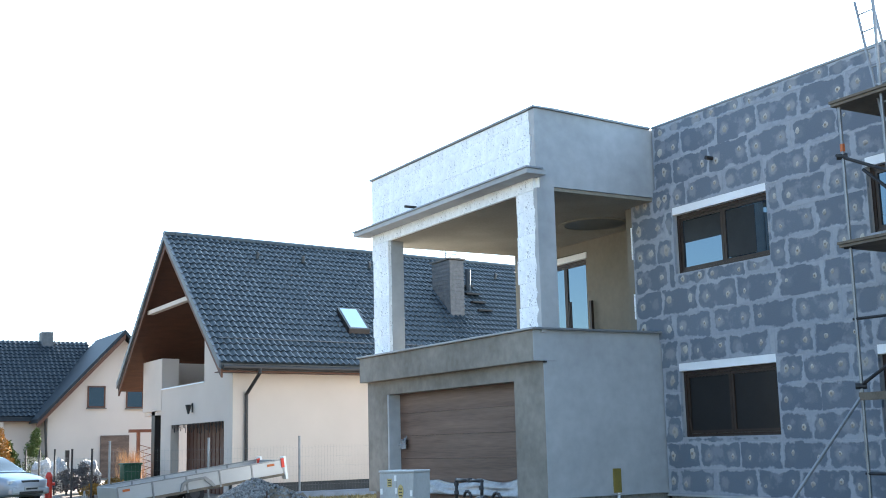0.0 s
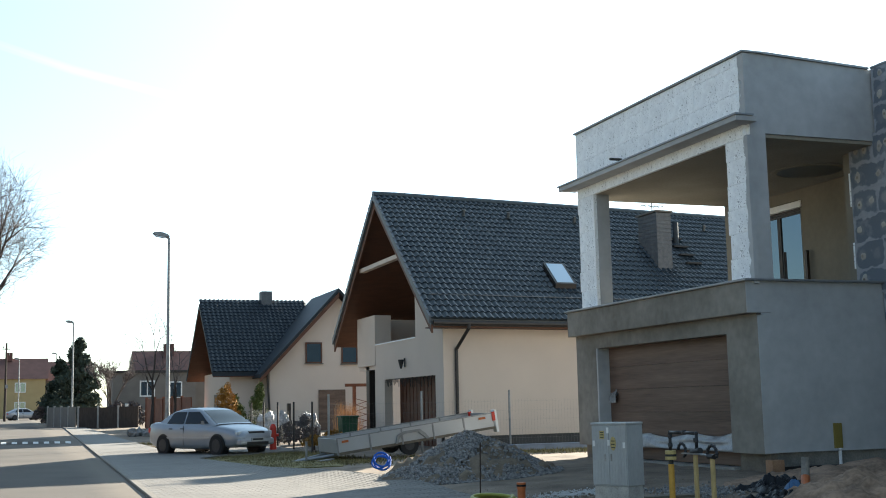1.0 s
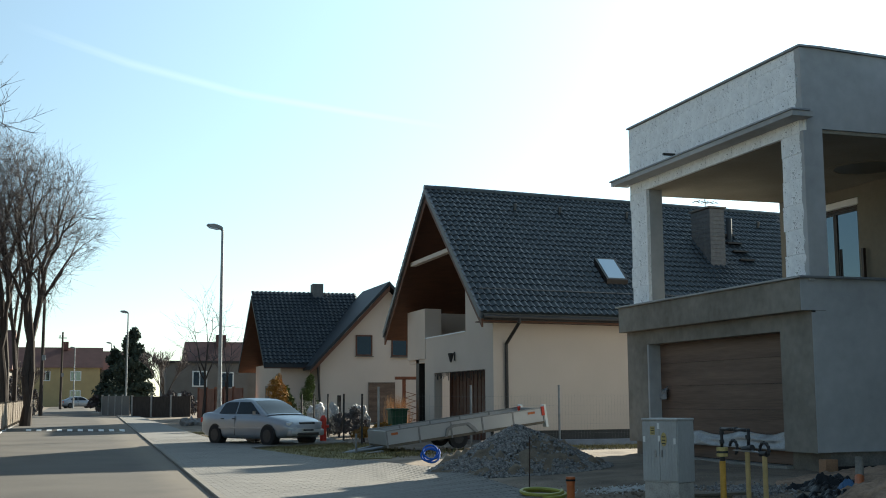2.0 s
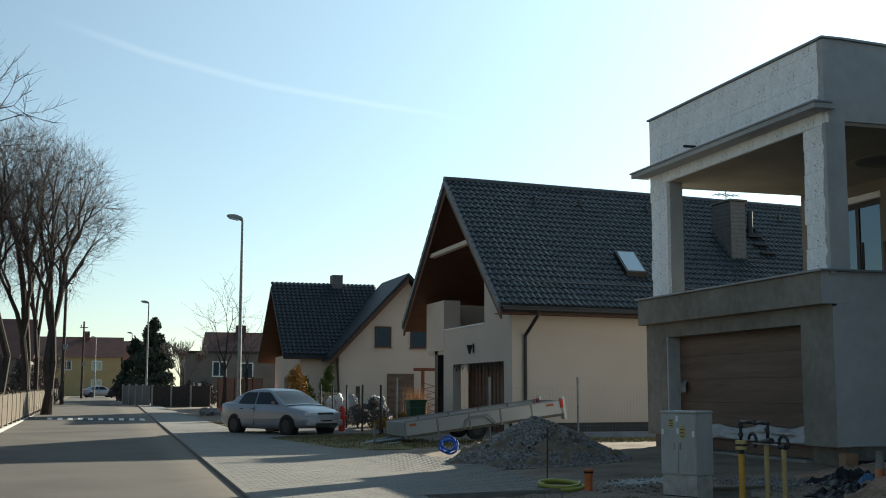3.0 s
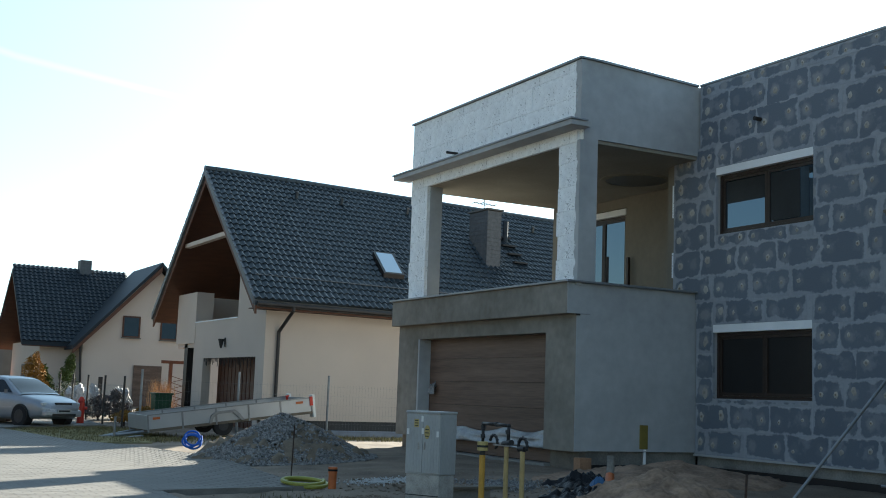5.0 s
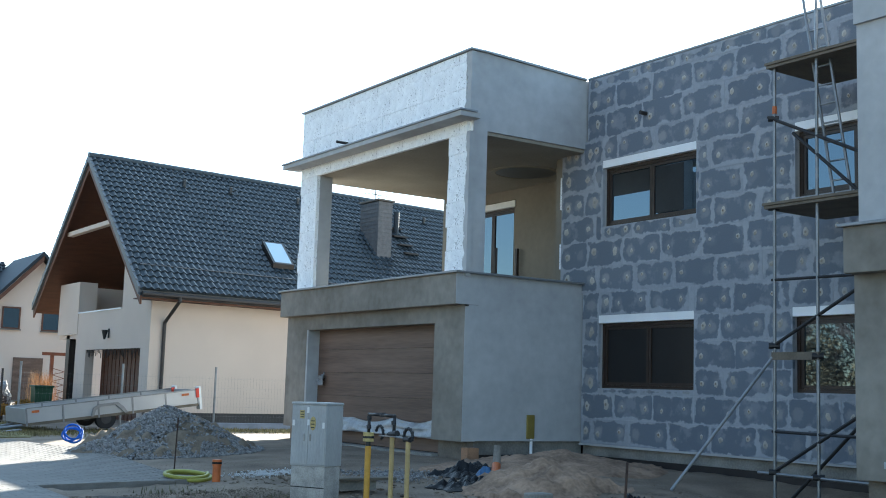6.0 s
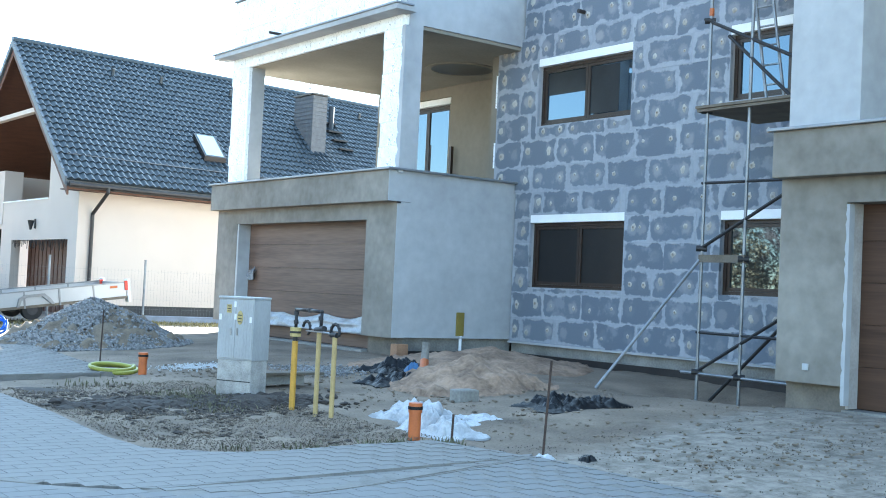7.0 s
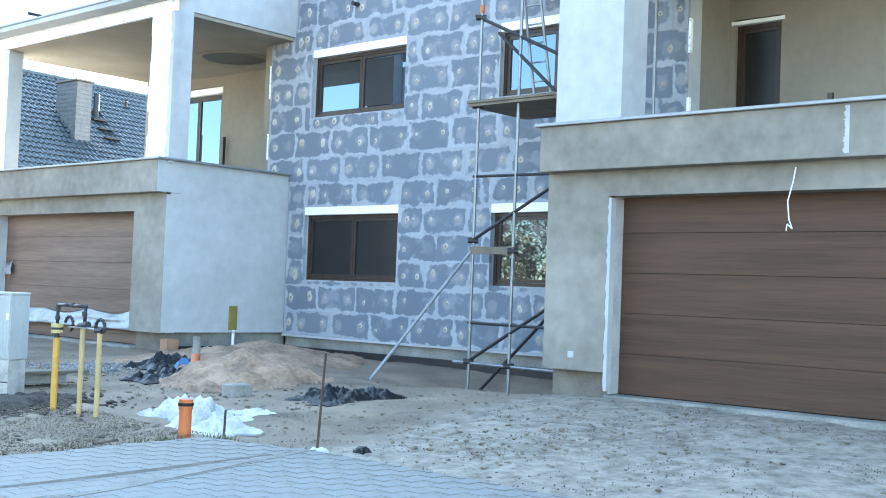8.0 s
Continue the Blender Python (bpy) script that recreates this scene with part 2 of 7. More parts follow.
def rod(p, q, r0, r1=None, n=10, bm=None, caps=True):
    """A round bar from p to q."""
    bm = bm or bmesh.new()
    p, q = Vector(p), Vector(q)
    r1 = r0 if r1 is None else r1
    m = Matrix.Translation((p + q) / 2) @ (q - p).to_track_quat("Z", "Y").to_matrix().to_4x4()
    bmesh.ops.create_cone(bm, cap_ends=caps, segments=n, radius1=r0, radius2=r1, depth=(q - p).length, matrix=m)
    return bm


def wall_x(x0, x1, y0, y1, z0, z1, holes=(), bm=None):
    """A wall of thickness x0..x1 with rectangular openings (ya, yb, za, zb) through it."""
    bm = bm or bmesh.new()
    ys = sorted({y0, y1, *[h[0] for h in holes], *[h[1] for h in holes]})
    zs = sorted({z0, z1, *[h[2] for h in holes], *[h[3] for h in holes]})
    for ya, yb in zip(ys, ys[1:]):
        run = []
        for za, zb in zip(zs, zs[1:]):
            if any(h[0] <= ya and yb <= h[1] and h[2] <= za and zb <= h[3] for h in holes):
                continue
            if run and run[-1][1] == za:
                run[-1][1] = zb
            else:
                run.append([za, zb])
        for za, zb in run:
            box(x0, x1, ya, yb, za, zb, bm)
    bmesh.ops.remove_doubles(bm, verts=bm.verts, dist=0.0005)
    return bm


def wall_y(y0, y1, x0, x1, z0, z1, holes=()):
    bm = wall_x(y0, y1, x0, x1, z0, z1, holes)
    for v in bm.verts:
        v.co.x, v.co.y = v.co.y, v.co.x
    return bm


def smooth01(a, b, v):
    s = min(max((v - a) / (b - a), 0.0), 1.0)
    return s * s * (3 - 2 * s)


def base_z(x, y):
    """Height of the trodden ground: the street climbs gently, the plots rise towards the houses."""
    far = min(y, 260.0)
    dip = 0.27 * math.exp(-((x - 13.5) / 1.1) ** 2 - ((y - 11.2) / 1.5) ** 2)
    dip -= 0.065 * smooth01(9.8, 11.8, x) * (1.0 - smooth01(8.2, 9.4, y)) * smooth01(-6.0, 0.0, y)
    return 0.12 - dip + 0.005 * far + 0.22 * smooth01(4.5, 11.5, x) * (1.0 - 0.6 * smooth01(25, 31, y))


def kerb_x(y):
    return 2.02 + 0.0155 * (y - 16) + 0.0238 * max(0.0, 11.0 - y) ** 3.3


# ---- ground ----
def build_ground():
    xs = [-700, -300, -120, -60, -30, -15, -8, -5] + [-4 + 0.5 * i for i in range(14)] + [3 + 0.16 * i for i in range(82)] + [17, 20, 25, 32, 45, 70, 120, 300, 700]
    ys = [-700, -300, -100, -40, -15, -5, 0, 3] + [4 + 0.16 * i for i in range(136)] + [27 + i for i in range(0, 70)] + [100, 115, 135, 160, 200, 260, 400, 700, 1500]
    bm = bmesh.new()
    grid = []
    for y in ys:
        row = []
        for x in xs:
            z = base_z(x, y)
            if 3.4 < x < 15.5 and 4 < y < 26.5:
                z += 0.035 * noise.noise(Vector((x * 0.9, y * 0.9, 0))) + 0.022 * noise.noise(Vector((x * 3.1, y * 3.1, 4)))
                if x < 7.2 and 8.8 < y < 15.62:
                    z += 0.055 * max(0, noise.noise(Vector((x * 2.6, y * 2.6, 9)))) + 0.03 * noise.noise(Vector((x * 6.5, y * 6.5, 2))) + 0.016
            row.append(bm.verts.new((x, y, z - 0.03)))
        grid.append(row)
    for a, b in zip(grid, grid[1:]):
        for i in range(len(xs) - 1):
            bm.faces.new((a[i], a[i + 1], b[i + 1], b[i]))
    return solo("ground", bm, M["soil"], "bare trodden soil of a building plot", "ground", kind="structure", smooth=True)


def sheet(outline_left, outline_right, ys, lift, thick=0.12):
    """A slab along the street between two edges given as functions of y."""
    bm = bmesh.new()
    rows = []
    for y in ys:
        xa, xb = outline_left(y), outline_right(y)
        n = 6
        row = []
        for i in range(n + 1):
            x = xa + (xb - xa) * i / n
            row.append(bm.verts.new((x, y, base_z(x, y) + lift)))
        rows.append(row)
    for a, b in zip(rows, rows[1:]):
        for i in range(len(a) - 1):
            bm.faces.new((a[i], a[i + 1], b[i + 1], b[i]))
    r = bmesh.ops.extrude_face_region(bm, geom=list(bm.faces))
    for v in r["geom"]:
        if isinstance(v, bmesh.types.BMVert):
            v.co.z -= thick
    return bm


ground = build_ground()
road_ys = [-60, -20, -5] + [0.5 * i for i in range(0, 40)] + [20 + 2 * i for i in range(0, 60)] + [150, 180, 210]
road = solo("road", sheet(lambda y: -2.9, lambda y: kerb_x(y) - 0.06 if y > 8.4 else 1.96, road_ys, 0.0), M["asphalt"], "worn grey asphalt street with pale dusty edges", "road", kind="structure")


# ---- the unfinished house ----
XS, XG, XB = 11.9, 12.11, 14.92      # garage fascia, garage front, recessed wall
YP, YF = 17.2, 24.3                 # sides of the far garage block
ZP, ZS, ZL, ZO = 7.92, 3.745, 3.18, 2.87
ZB = 7.82                           # top of the recessed wall
house = thing("house", 13.5, 14, 0.3, "unfinished flat-roofed house in grey plaster and polystyrene boards", "house")


def window_unit(parent, x, y0, y1, z0, z1, shutter=0.17, sashes=2, pane=None):
    """A brown two-sash window with a white roller-shutter box; faces -X."""
    w = part("window", wall_x(x + 0.06, x + 0.14, y0, y1, z0, z1, [(y0 + 0.06, y1 - 0.06, z0 + 0.06, z1 - 0.06)]), M["frame"], parent, "dark brown window frame")
    part("shutter_box", box(x - 0.045, x + 0.2, y0 - 0.06, y1 + 0.06, z1, z1 + shutter, bevel=0.01), M["whitemetal"], w, "white roller shutter box")
    part("sill", box(x - 0.04, x + 0.14, y0 - 0.03, y1 + 0.03, z0 - 0.045, z0), M["frame"], w)
    step = (y1 - y0 - 0.12) / sashes
    for i in range(sashes):
        a = y0 + 0.06 + i * step
        part("sash", wall_x(x + 0.075, x + 0.13, a + 0.004, a + step - 0.004, z0 + 0.064, z1 - 0.064, [(a + 0.06, a + step - 0.06, z0 + 0.118, z1 - 0.118)]), M["frame"], w)
        part("pane", box(x + 0.1, x + 0.115, a + 0.06, a + step - 0.06, z0 + 0.118, z1 - 0.118), pane or M["glass"], w)
    return w


WIN = [(14.2, 16.63, 4.83, 5.97), (14.24, 16.69, 1.76, 2.98), (9.9, 12.13, 1.76, 2.95), (9.9, 12.06, 4.85, 5.92)]
SH = 0.15
holes = [(a, b, c, d + SH) for a, b, c, d in WIN]
wall_b = part("wall", wall_x(XB + 0.012, XB + 0.35, -3.0, 17.85, 0.7, ZB, holes + [(-3.0, 8.6, 3.72, ZB)]), M["plaster_side"], house, "recessed wall under polystyrene boards")
part("plinth", box(XB + 0.05, XB + 0.35, -3.0, YP, 0.1, 0.7), M["plinth"], house, "bare concrete plinth")
part("back_wall", wall_x(22.6, 22.9, -3.0, 24.0, 0.1, ZP, []), M["plaster_side"], house)
part("side_wall", box(XB + 0.35, 22.6, YF - 0.55, YF - 0.25, 0.1, ZS), M["plaster_side"], house)
part("side_wall", box(17.1, 22.6, YF - 0.55, YF - 0.25, ZS, ZP), M["plaster_side"], house)
part("roof", box(XB + 0.1, 22.6, -3.0, YF - 0.3, ZP - 0.4, ZP - 0.15), M["plaster"], house, "flat roof slab")
part("floor_slab", box(XB + 0.35, 22.6, -3.0, YF - 0.55, 3.2, 3.5), M["plaster"], house)
part("coping", box(XB - 0.06, XB + 0.4, -3.0, 17.1, ZB - 0.015, ZB + 0.03, bevel=0.01), M["zinc"], house, "grey metal coping")
for k, (a, b, c, d) in enumerate(WIN):
    window_unit(house, XB, a, b, c, d, SH, pane=M["glass_dark"] if k == 1 else None)


# Dark sheets added over the glass imitate the dark parts of its reflection.
for k, (fa, fb, fc, fd) in enumerate(((15.5, 16.49, 5.42, 5.83), (14.64, 15.34, 4.97, 5.83))):
    part("film", box(XB + 0.094, XB + 0.099, fa, fb, fc, fd), M["pane_dark"], house, "dark sheet added over a pane for the dark part of its reflection")


def garage_block(y0, y1, oy0, oy1, right):
    """A garage with its fascia, opening and sectional door."""
    p = M["plaster"]
    part("garage_front", wall_x(XG, XG + 0.3, y0, y1, 0.72, ZL, [(oy0, oy1, 0.72, ZO)]), p, house, "patchy grey base plaster")
    for pa, pb in ((y0 + 0.05, oy0 - 0.004), (oy1 + 0.004, y1 - 0.05)):
        part("garage_plinth", box(XG + 0.16, XG + 0.3, pa, pb, 0.15, 0.72), M["footing"], house, "bare brown concrete footing")
    part("fascia", box(XS, XG + 0.3, y0 if not right else y0, y1, ZL, ZS, bevel=0.012), p, house, "projecting grey plaster fascia")
    part("coping", box(XS - 0.06, XS + 0.32, y0 - 0.09, y1 + 0.05, ZS, ZS + 0.04, bevel=0.008), M["zinc"], house, "grey metal coping")
    d = part("garage_door", box(XG + 0.34, XG + 0.36, oy0 - 0.1, oy1 + 0.1, 0.42, ZO + 0.1), M["dark"], house, "brown sectional garage door")
    n = 5
    h = (ZO + 0.06 - 0.46) / n
    for i in range(n):
        part("door_panel", box(XG + 0.30, XG + 0.338, oy0 - 0.08, oy1 + 0.08, 0.46 + i * h + 0.002, 0.46 + (i + 1) * h - 0.002, bevel=0.004), M["garage"] if right else M["door_old"], d)
    part("threshold", box(XG + 0.02, XG + 0.4, oy0, oy1, 0.25, 0.45), M["plinth"], house)


garage_block(YP, YF, 18.17, 23.35, False)
garage_block(1.9, 8.94, 2.85, 8.02, True)
part("garage_side", box(XG + 0.3, XB + 0.01, YP, YP + 0.3, 0.75, ZS), M["plaster_side"], house, "smooth blue-grey plaster")
part("garage_side", box(XG + 0.002, XG + 0.3, YP - 0.006, YP, 0.73, ZL), M["plaster_side"], house)
part("garage_side", box(XS + 0.002, XG + 0.3, YP - 0.006, YP, ZL + 0.006, ZS - 0.002), M["plaster_side"], house)
part("garage_side_plinth", box(XG + 0.3, XB + 0.05, YP + 0.06, YP + 0.3, 0.15, 0.75), M["plinth"], house)
part("garage_side", box(XG + 0.3, XB + 0.3, YF - 0.3, YF, 0.15, ZS), M["plaster_side"], house)
part("garage_side", box(XG + 0.3, XB + 0.01, 8.64, 8.94, 0.75, ZS), M["plaster_side"], house)
part("garage_side_plinth", box(XG + 0.3, XB + 0.05, 8.64, 8.9, 0.15, 0.75), M["plinth"], house)
part("coping", box(XS + 0.3, XB, YP - 0.09, YP + 0.3, ZS, ZS + 0.04, bevel=0.008), M["zinc"], house, "grey metal coping")
part("terrace_floor", box(XG, 17.0, YP + 0.02, YF - 0.02, 3.3, 3.7), M["plaster"], house)
part("terrace_floor", box(XG, 17.0, 1.92, 8.9, 3.3, 3.7), M["plaster"], house)

# upper box of the terrace
XP, Y1, Y2, ZC = 12.08, 17.16, 23.9, 6.38
part("parapet_front", box(XP + 0.09, XP + 0.4, Y1, Y2, ZC, ZP - 0.01), M["plaster_side"], house)
part("parapet_side", prism([(XP + 0.4, ZC + 0.05), (XB + 0.01, ZC + 0.05), (XB + 0.01, ZB - 0.015), (XP + 0.4, ZP - 0.015)], Y1, Y1 + 0.3, "y"), M["plaster_side"], house, "smooth grey plaster")
part("parapet_side", box(XP + 0.4, XB + 2.2, Y2 - 0.3, Y2, ZC + 0.05, ZP - 0.02), M["plaster_side"], house)
part("terrace_ceiling", box(XP + 0.1, 16.4, Y1 + 0.03, Y2 - 0.02, ZC - 0.02, ZC + 0.045), M["ceil"], house, "raw plastered ceiling")
part("coping", box(XP - 0.05, XP + 0.42, Y1 - 0.05, Y2 + 0.04, ZP - 0.01, ZP + 0.03, bevel=0.008), M["zinc"], house, "grey metal coping")
part("coping", prism([(XP + 0.42, ZP - 0.012), (XB - 0.06, ZB - 0.012), (XB - 0.06, ZB + 0.028), (XP + 0.42, ZP + 0.028)], Y1 - 0.05, Y1 + 0.33, "y"), M["zinc"], house)
part("ledge", box(11.74, XP + 0.1, 16.97, 24.2, 6.59, 6.69, bevel=0.01), M["plaster_side"], house, "thin projecting ledge")
part("ledge_flashing", box(11.71, XP + 0.02, 16.94, 24.23, 6.69, 6.72), M["zinc"], house)
for ya, yb, sd_ in ((Y1, 17.87, 0), (23.12, Y2, 1)):
    part("column", box(XP + 0.09, XP + 0.4, ya, yb, ZS + 0.042, ZC), M["plaster_side"], house, "grey plastered column with white insulation")
part("column", box(16.08, 16.4, 23.4, Y2, 3.7, ZC), M["beige"], house)
# recessed terrace wall with its door
part("terrace_wall", wall_x(16.4, 16.7, 17.55, 24.0, 3.7, ZC, [(21.4, 23.3, 3.75, 6.12)]), M["beige"], house, "beige plastered terrace wall")
part("terrace_wall", box(XB + 0.012, 16.4, 17.85, 18.1, 3.7, ZC), M["beige"], house)
window_unit(house, 16.42, 21.42, 23.28, 3.78, 5.95, 0.15)
# terrace over the near garage
# Parapets and ceiling are unseen, mirrored from the far terrace to shade this one.
part("parapet_front", box(12.15, 12.45, 2.0, 8.94, 6.35, ZP), M["plaster_side"], house)
part("parapet_side", box(12.45, XB + 0.01, 8.64, 8.94, 6.36, ZP - 0.01), M["plaster_side"], house)
part("terrace_ceiling", box(12.45, 16.1, 2.0, 8.63, 6.36, 6.6), M["ceil"], house)
part("pier", box(12.2, 12.75, 7.95, 8.93, 3.7, 6.35), M["plaster_side"], house, "smooth grey plaster pier")
part("terrace_side", box(XB + 0.36, 16.1, 8.603, 8.85, 3.7, ZP - 0.36), M["beige"], house, "beige plastered terrace side")
part("terrace_wall", wall_x(16.1, 16.4, -3, 8.6, 3.7, ZP - 0.36, [(7.75, 8.5, 3.75, 5.9)]), M["beige"], house, "beige plastered terrace wall")
window_unit(house, 16.12, 7.76, 8.49, 3.76, 5.82, 0.06, 1, M["glass_dark"])


# ---- neighbour with the tiled gable ----
def gable_roof(parent, x0, x1, yn, yf, ze, ya, za, mt, thick=0.22, under_mat=None):
    """Two slopes with the ridge along X."""
    for ye in (yn, yf):
        s = 1 if ye < ya else -1
        part("roof", prism([(ye, ze), (ya, za), (ya, za - thick), (ye, ze - thick)], x0, x1), mt, parent, "graphite tiled roof slope")
        if under_mat:
            part("soffit", prism([(ye + s * 0.02, ze - thick - 0.004), (ya, za - thick - 0.004), (ya, za - thick - 0.05), (ye + s * 0.02, ze - thick - 0.05)], x0 + 0.03, x1 - 0.03), under_mat, parent, "brown timber soffit")


nb = thing("house", 18, 38, 0.4, "cream rendered house with a graphite tiled gable roof", "house")
NX, NY, NF = 11.98, 33.0, 43.0
gable_roof(nb, 11.35, 26.7, 32.3, 43.6, 4.22, 37.95, 8.93, M["tile"], 0.2, M["soffit"])
part("wall", box(NX + 0.3, 26, NY, NY + 0.3, 0.72, 4.5), M["cream"], nb, "cream rendered wall")
part("plinth", box(NX, 26, NY + 0.03, NY + 0.3, 0.2, 0.72), M["creamdark"], nb, "dark plinth")
front = wall_x(NX, NX + 0.3, NY, 40.2, 0.3, 3.85, [(33.75, 39.05, 0.3, 2.6)])
part("front_wall", front, M["cream"], nb)
part("gable_wall", prism([(NY, 3.85), (35.6, 3.85), (35.6, 6.7), (NY, 4.55)], NX, NX + 0.3), M["cream"], nb)
part("wall", prism([(NY + 0.31, 0.3), (NF, 0.3), (NF, 4.5), (37.95, 8.6), (NY + 0.31, 4.6)], 14.4, 14.7), M["cream"], nb)
part("balcony_block", box(NX - 0.02, NX + 0.62, 40.1, 42.4, 3.14, 4.95), M["cream"], nb)
part("balcony_floor", box(NX + 0.05, 14.4, 33.3, 42.4, 3.0, 3.2), M["cream"], nb)
part("porch_post", box(NX + 0.05, NX + 0.35, 41.1, 41.5, 0.3, 3.14), M["gutter"], nb)
part("collar_beam", box(11.5, 11.7, 35.5, 40.4, 6.5, 6.64), M["pinkcream"], nb)
gd = part("garage_door", box(NX + 0.62, NX + 0.68, 33.7, 39.1, 0.3, 2.65), M["soffit"], nb, "slatted brown garage door")
part("gutter", rod((11.4, 32.2, 4.1), (26.6, 32.2, 4.1), 0.075), M["gutter"], nb, "dark half-round gutter")

# ---- second neighbour ----
h2 = thing("house", 14, 66, 0.5, "pale peach house with dark tiled cross gables", "house")
gable_roof(h2, 9.4, 21, 61.0, 71.0, 3.6, 66.0, 7.62, M["tile2"], 0.2, M["soffit"])
part("wall", box(10.4, 20, 61.6, 70.4, 0.4, 3.7), M["pinkcream"], h2)
part("gable_wall", prism([(12.2, 0.4), (19.4, 0.4), (19.4, 3.9), (15.8, 7.6), (12.2, 3.9)], 60.0, 60.3, "y"), M["pinkcream"], h2)
for sgn in (-1, 1):
    part("roof", prism([(15.8, 7.95), (15.8 + sgn * 4.2, 3.45), (15.8 + sgn * 4.2, 3.25), (15.8, 7.75)], 59.4, 65.5, "y"), M["tile2"], h2)


# ---- boards, coatings and fittings of the unfinished house ----
def board_mat():
    """Graphite polystyrene board with mortar dragged over the joints and round the anchors."""
    m = bpy.data.materials.new("graphite insulation board")
    m.use_nodes = True
    nt, b = m.node_tree, m.node_tree.nodes["Principled BSDF"]
    L = nt.links.new

    def math_(op, a, c=None, d=None):
        n = nt.nodes.new("ShaderNodeMath")
        n.operation = op
        for i, v in enumerate((a, c, d)):
            if v is None:
                continue
            if isinstance(v, (int, float)):
                n.inputs[i].default_value = v
            else:
                L(v, n.inputs[i])
        return n.outputs[0]

    def ramp(v, lo, hi):
        n = nt.nodes.new("ShaderNodeMapRange")
        n.interpolation_type = "SMOOTHSTEP"
        n.inputs[1].default_value, n.inputs[2].default_value = lo, hi
        L(v, n.inputs[0])
        return n.outputs[0]

    tc, oi = nt.nodes.new("ShaderNodeTexCoord"), nt.nodes.new("ShaderNodeObjectInfo")
    half = nt.nodes.new("ShaderNodeAttribute")
    half.attribute_name = "half"
    at, sz = nt.nodes.new("ShaderNodeSeparateXYZ"), nt.nodes.new("ShaderNodeSeparateXYZ")
    L(tc.outputs["Object"], at.inputs[0])
    L(half.outputs["Vector"], sz.inputs[0])
    rand = oi.outputs["Random"]
    w = math_("MULTIPLY", rand, 40.0)

    def noise_(scale, detail, rough=0.5):
        n = nt.nodes.new("ShaderNodeTexNoise")
        n.noise_dimensions = "4D"
        n.inputs["Scale"].default_value, n.inputs["Detail"].default_value = scale, detail
        n.inputs["Roughness"].default_value = rough
        L(tc.outputs["Object"], n.inputs["Vector"])
        L(w, n.inputs["W"])
        return n.outputs[0]

    big, mid, fine = noise_(3.0, 3), noise_(11.0, 4, 0.6), noise_(60.0, 5)
    r2, r3 = math_("FRACT", math_("MULTIPLY", rand, 7.31)), math_("FRACT", math_("MULTIPLY", rand, 23.7))
    ey = math_("SUBTRACT", sz.outputs[1], math_("ABSOLUTE", at.outputs[1]))
    ez = math_("SUBTRACT", sz.outputs[2], math_("ABSOLUTE", at.outputs[2]))
    near = math_("SMOOTH_MIN", ey, math_("MULTIPLY_ADD", ez, 1.15, 0.0), 0.08)
    wide = math_("ADD", math_("MULTIPLY_ADD", big, 0.32, -0.142), math_("MULTIPLY_ADD", mid, 0.1, -0.05))
    wide = math_("ADD", wide, math_("MULTIPLY_ADD", r2, 0.05, -0.012))
    joint = ramp(math_("SUBTRACT", near, wide), 0.035, -0.005)
    # haloes round the two anchors
    dy = math_("SUBTRACT", math_("ABSOLUTE", at.outputs[1]), math_("MAXIMUM", math_("SUBTRACT", sz.outputs[1], 0.2), 0.0))
    d = math_("SQRT", math_("ADD", math_("MULTIPLY", dy, dy), math_("MULTIPLY", at.outputs[2], at.outputs[2])))
    halo = ramp(math_("ADD", d, math_("MULTIPLY_ADD", mid, 0.2, -0.1)), 0.14, 0.06)
    halo = math_("MULTIPLY", halo, math_("MULTIPLY_ADD", r3, 0.75, 0.1))
    # thin drag marks over the face
    drag = math_("MULTIPLY", ramp(math_("ADD", big, math_("MULTIPLY", mid, 0.4)), 0.72, 0.86), 0.55)
    grey = nt.nodes.new("ShaderNodeMix")
    grey.data_type = "RGBA"
    grey.inputs[6].default_value, grey.inputs[7].default_value = (0.102, 0.122, 0.152, 1), (0.148, 0.172, 0.208, 1)
    L(math_("ADD", math_("MULTIPLY", fine, 0.6), math_("MULTIPLY", r3, 0.4)), grey.inputs[0])
    last = grey.outputs[2]
    thin = math_("MULTIPLY", joint, math_("MULTIPLY_ADD", mid, 0.7, math_("MULTIPLY_ADD", r2, -0.3, 0.62)))
    for fac, col in ((drag, (0.24, 0.255, 0.28, 1)), (halo, (0.27, 0.275, 0.28, 1)), (thin, (0.315, 0.335, 0.365, 1))):
        mx = nt.nodes.new("ShaderNodeMix")
        mx.data_type = "RGBA"
        mx.clamp_factor = True
        L(fac, mx.inputs[0])
        L(last, mx.inputs[6])
        mx.inputs[7].default_value = col
        last = mx.outputs[2]
    L(last, b.inputs["Base Color"])
    b.inputs["Roughness"].default_value = 0.9
    bp = nt.nodes.new("ShaderNodeBump")
    bp.inputs["Strength"].default_value, bp.inputs["Distance"].default_value = 0.6, 0.006
    L(math_("ADD", math_("MULTIPLY", joint, 1.5), fine), bp.inputs["Height"])
    L(bp.outputs[0], b.inputs["Normal"])
    return m


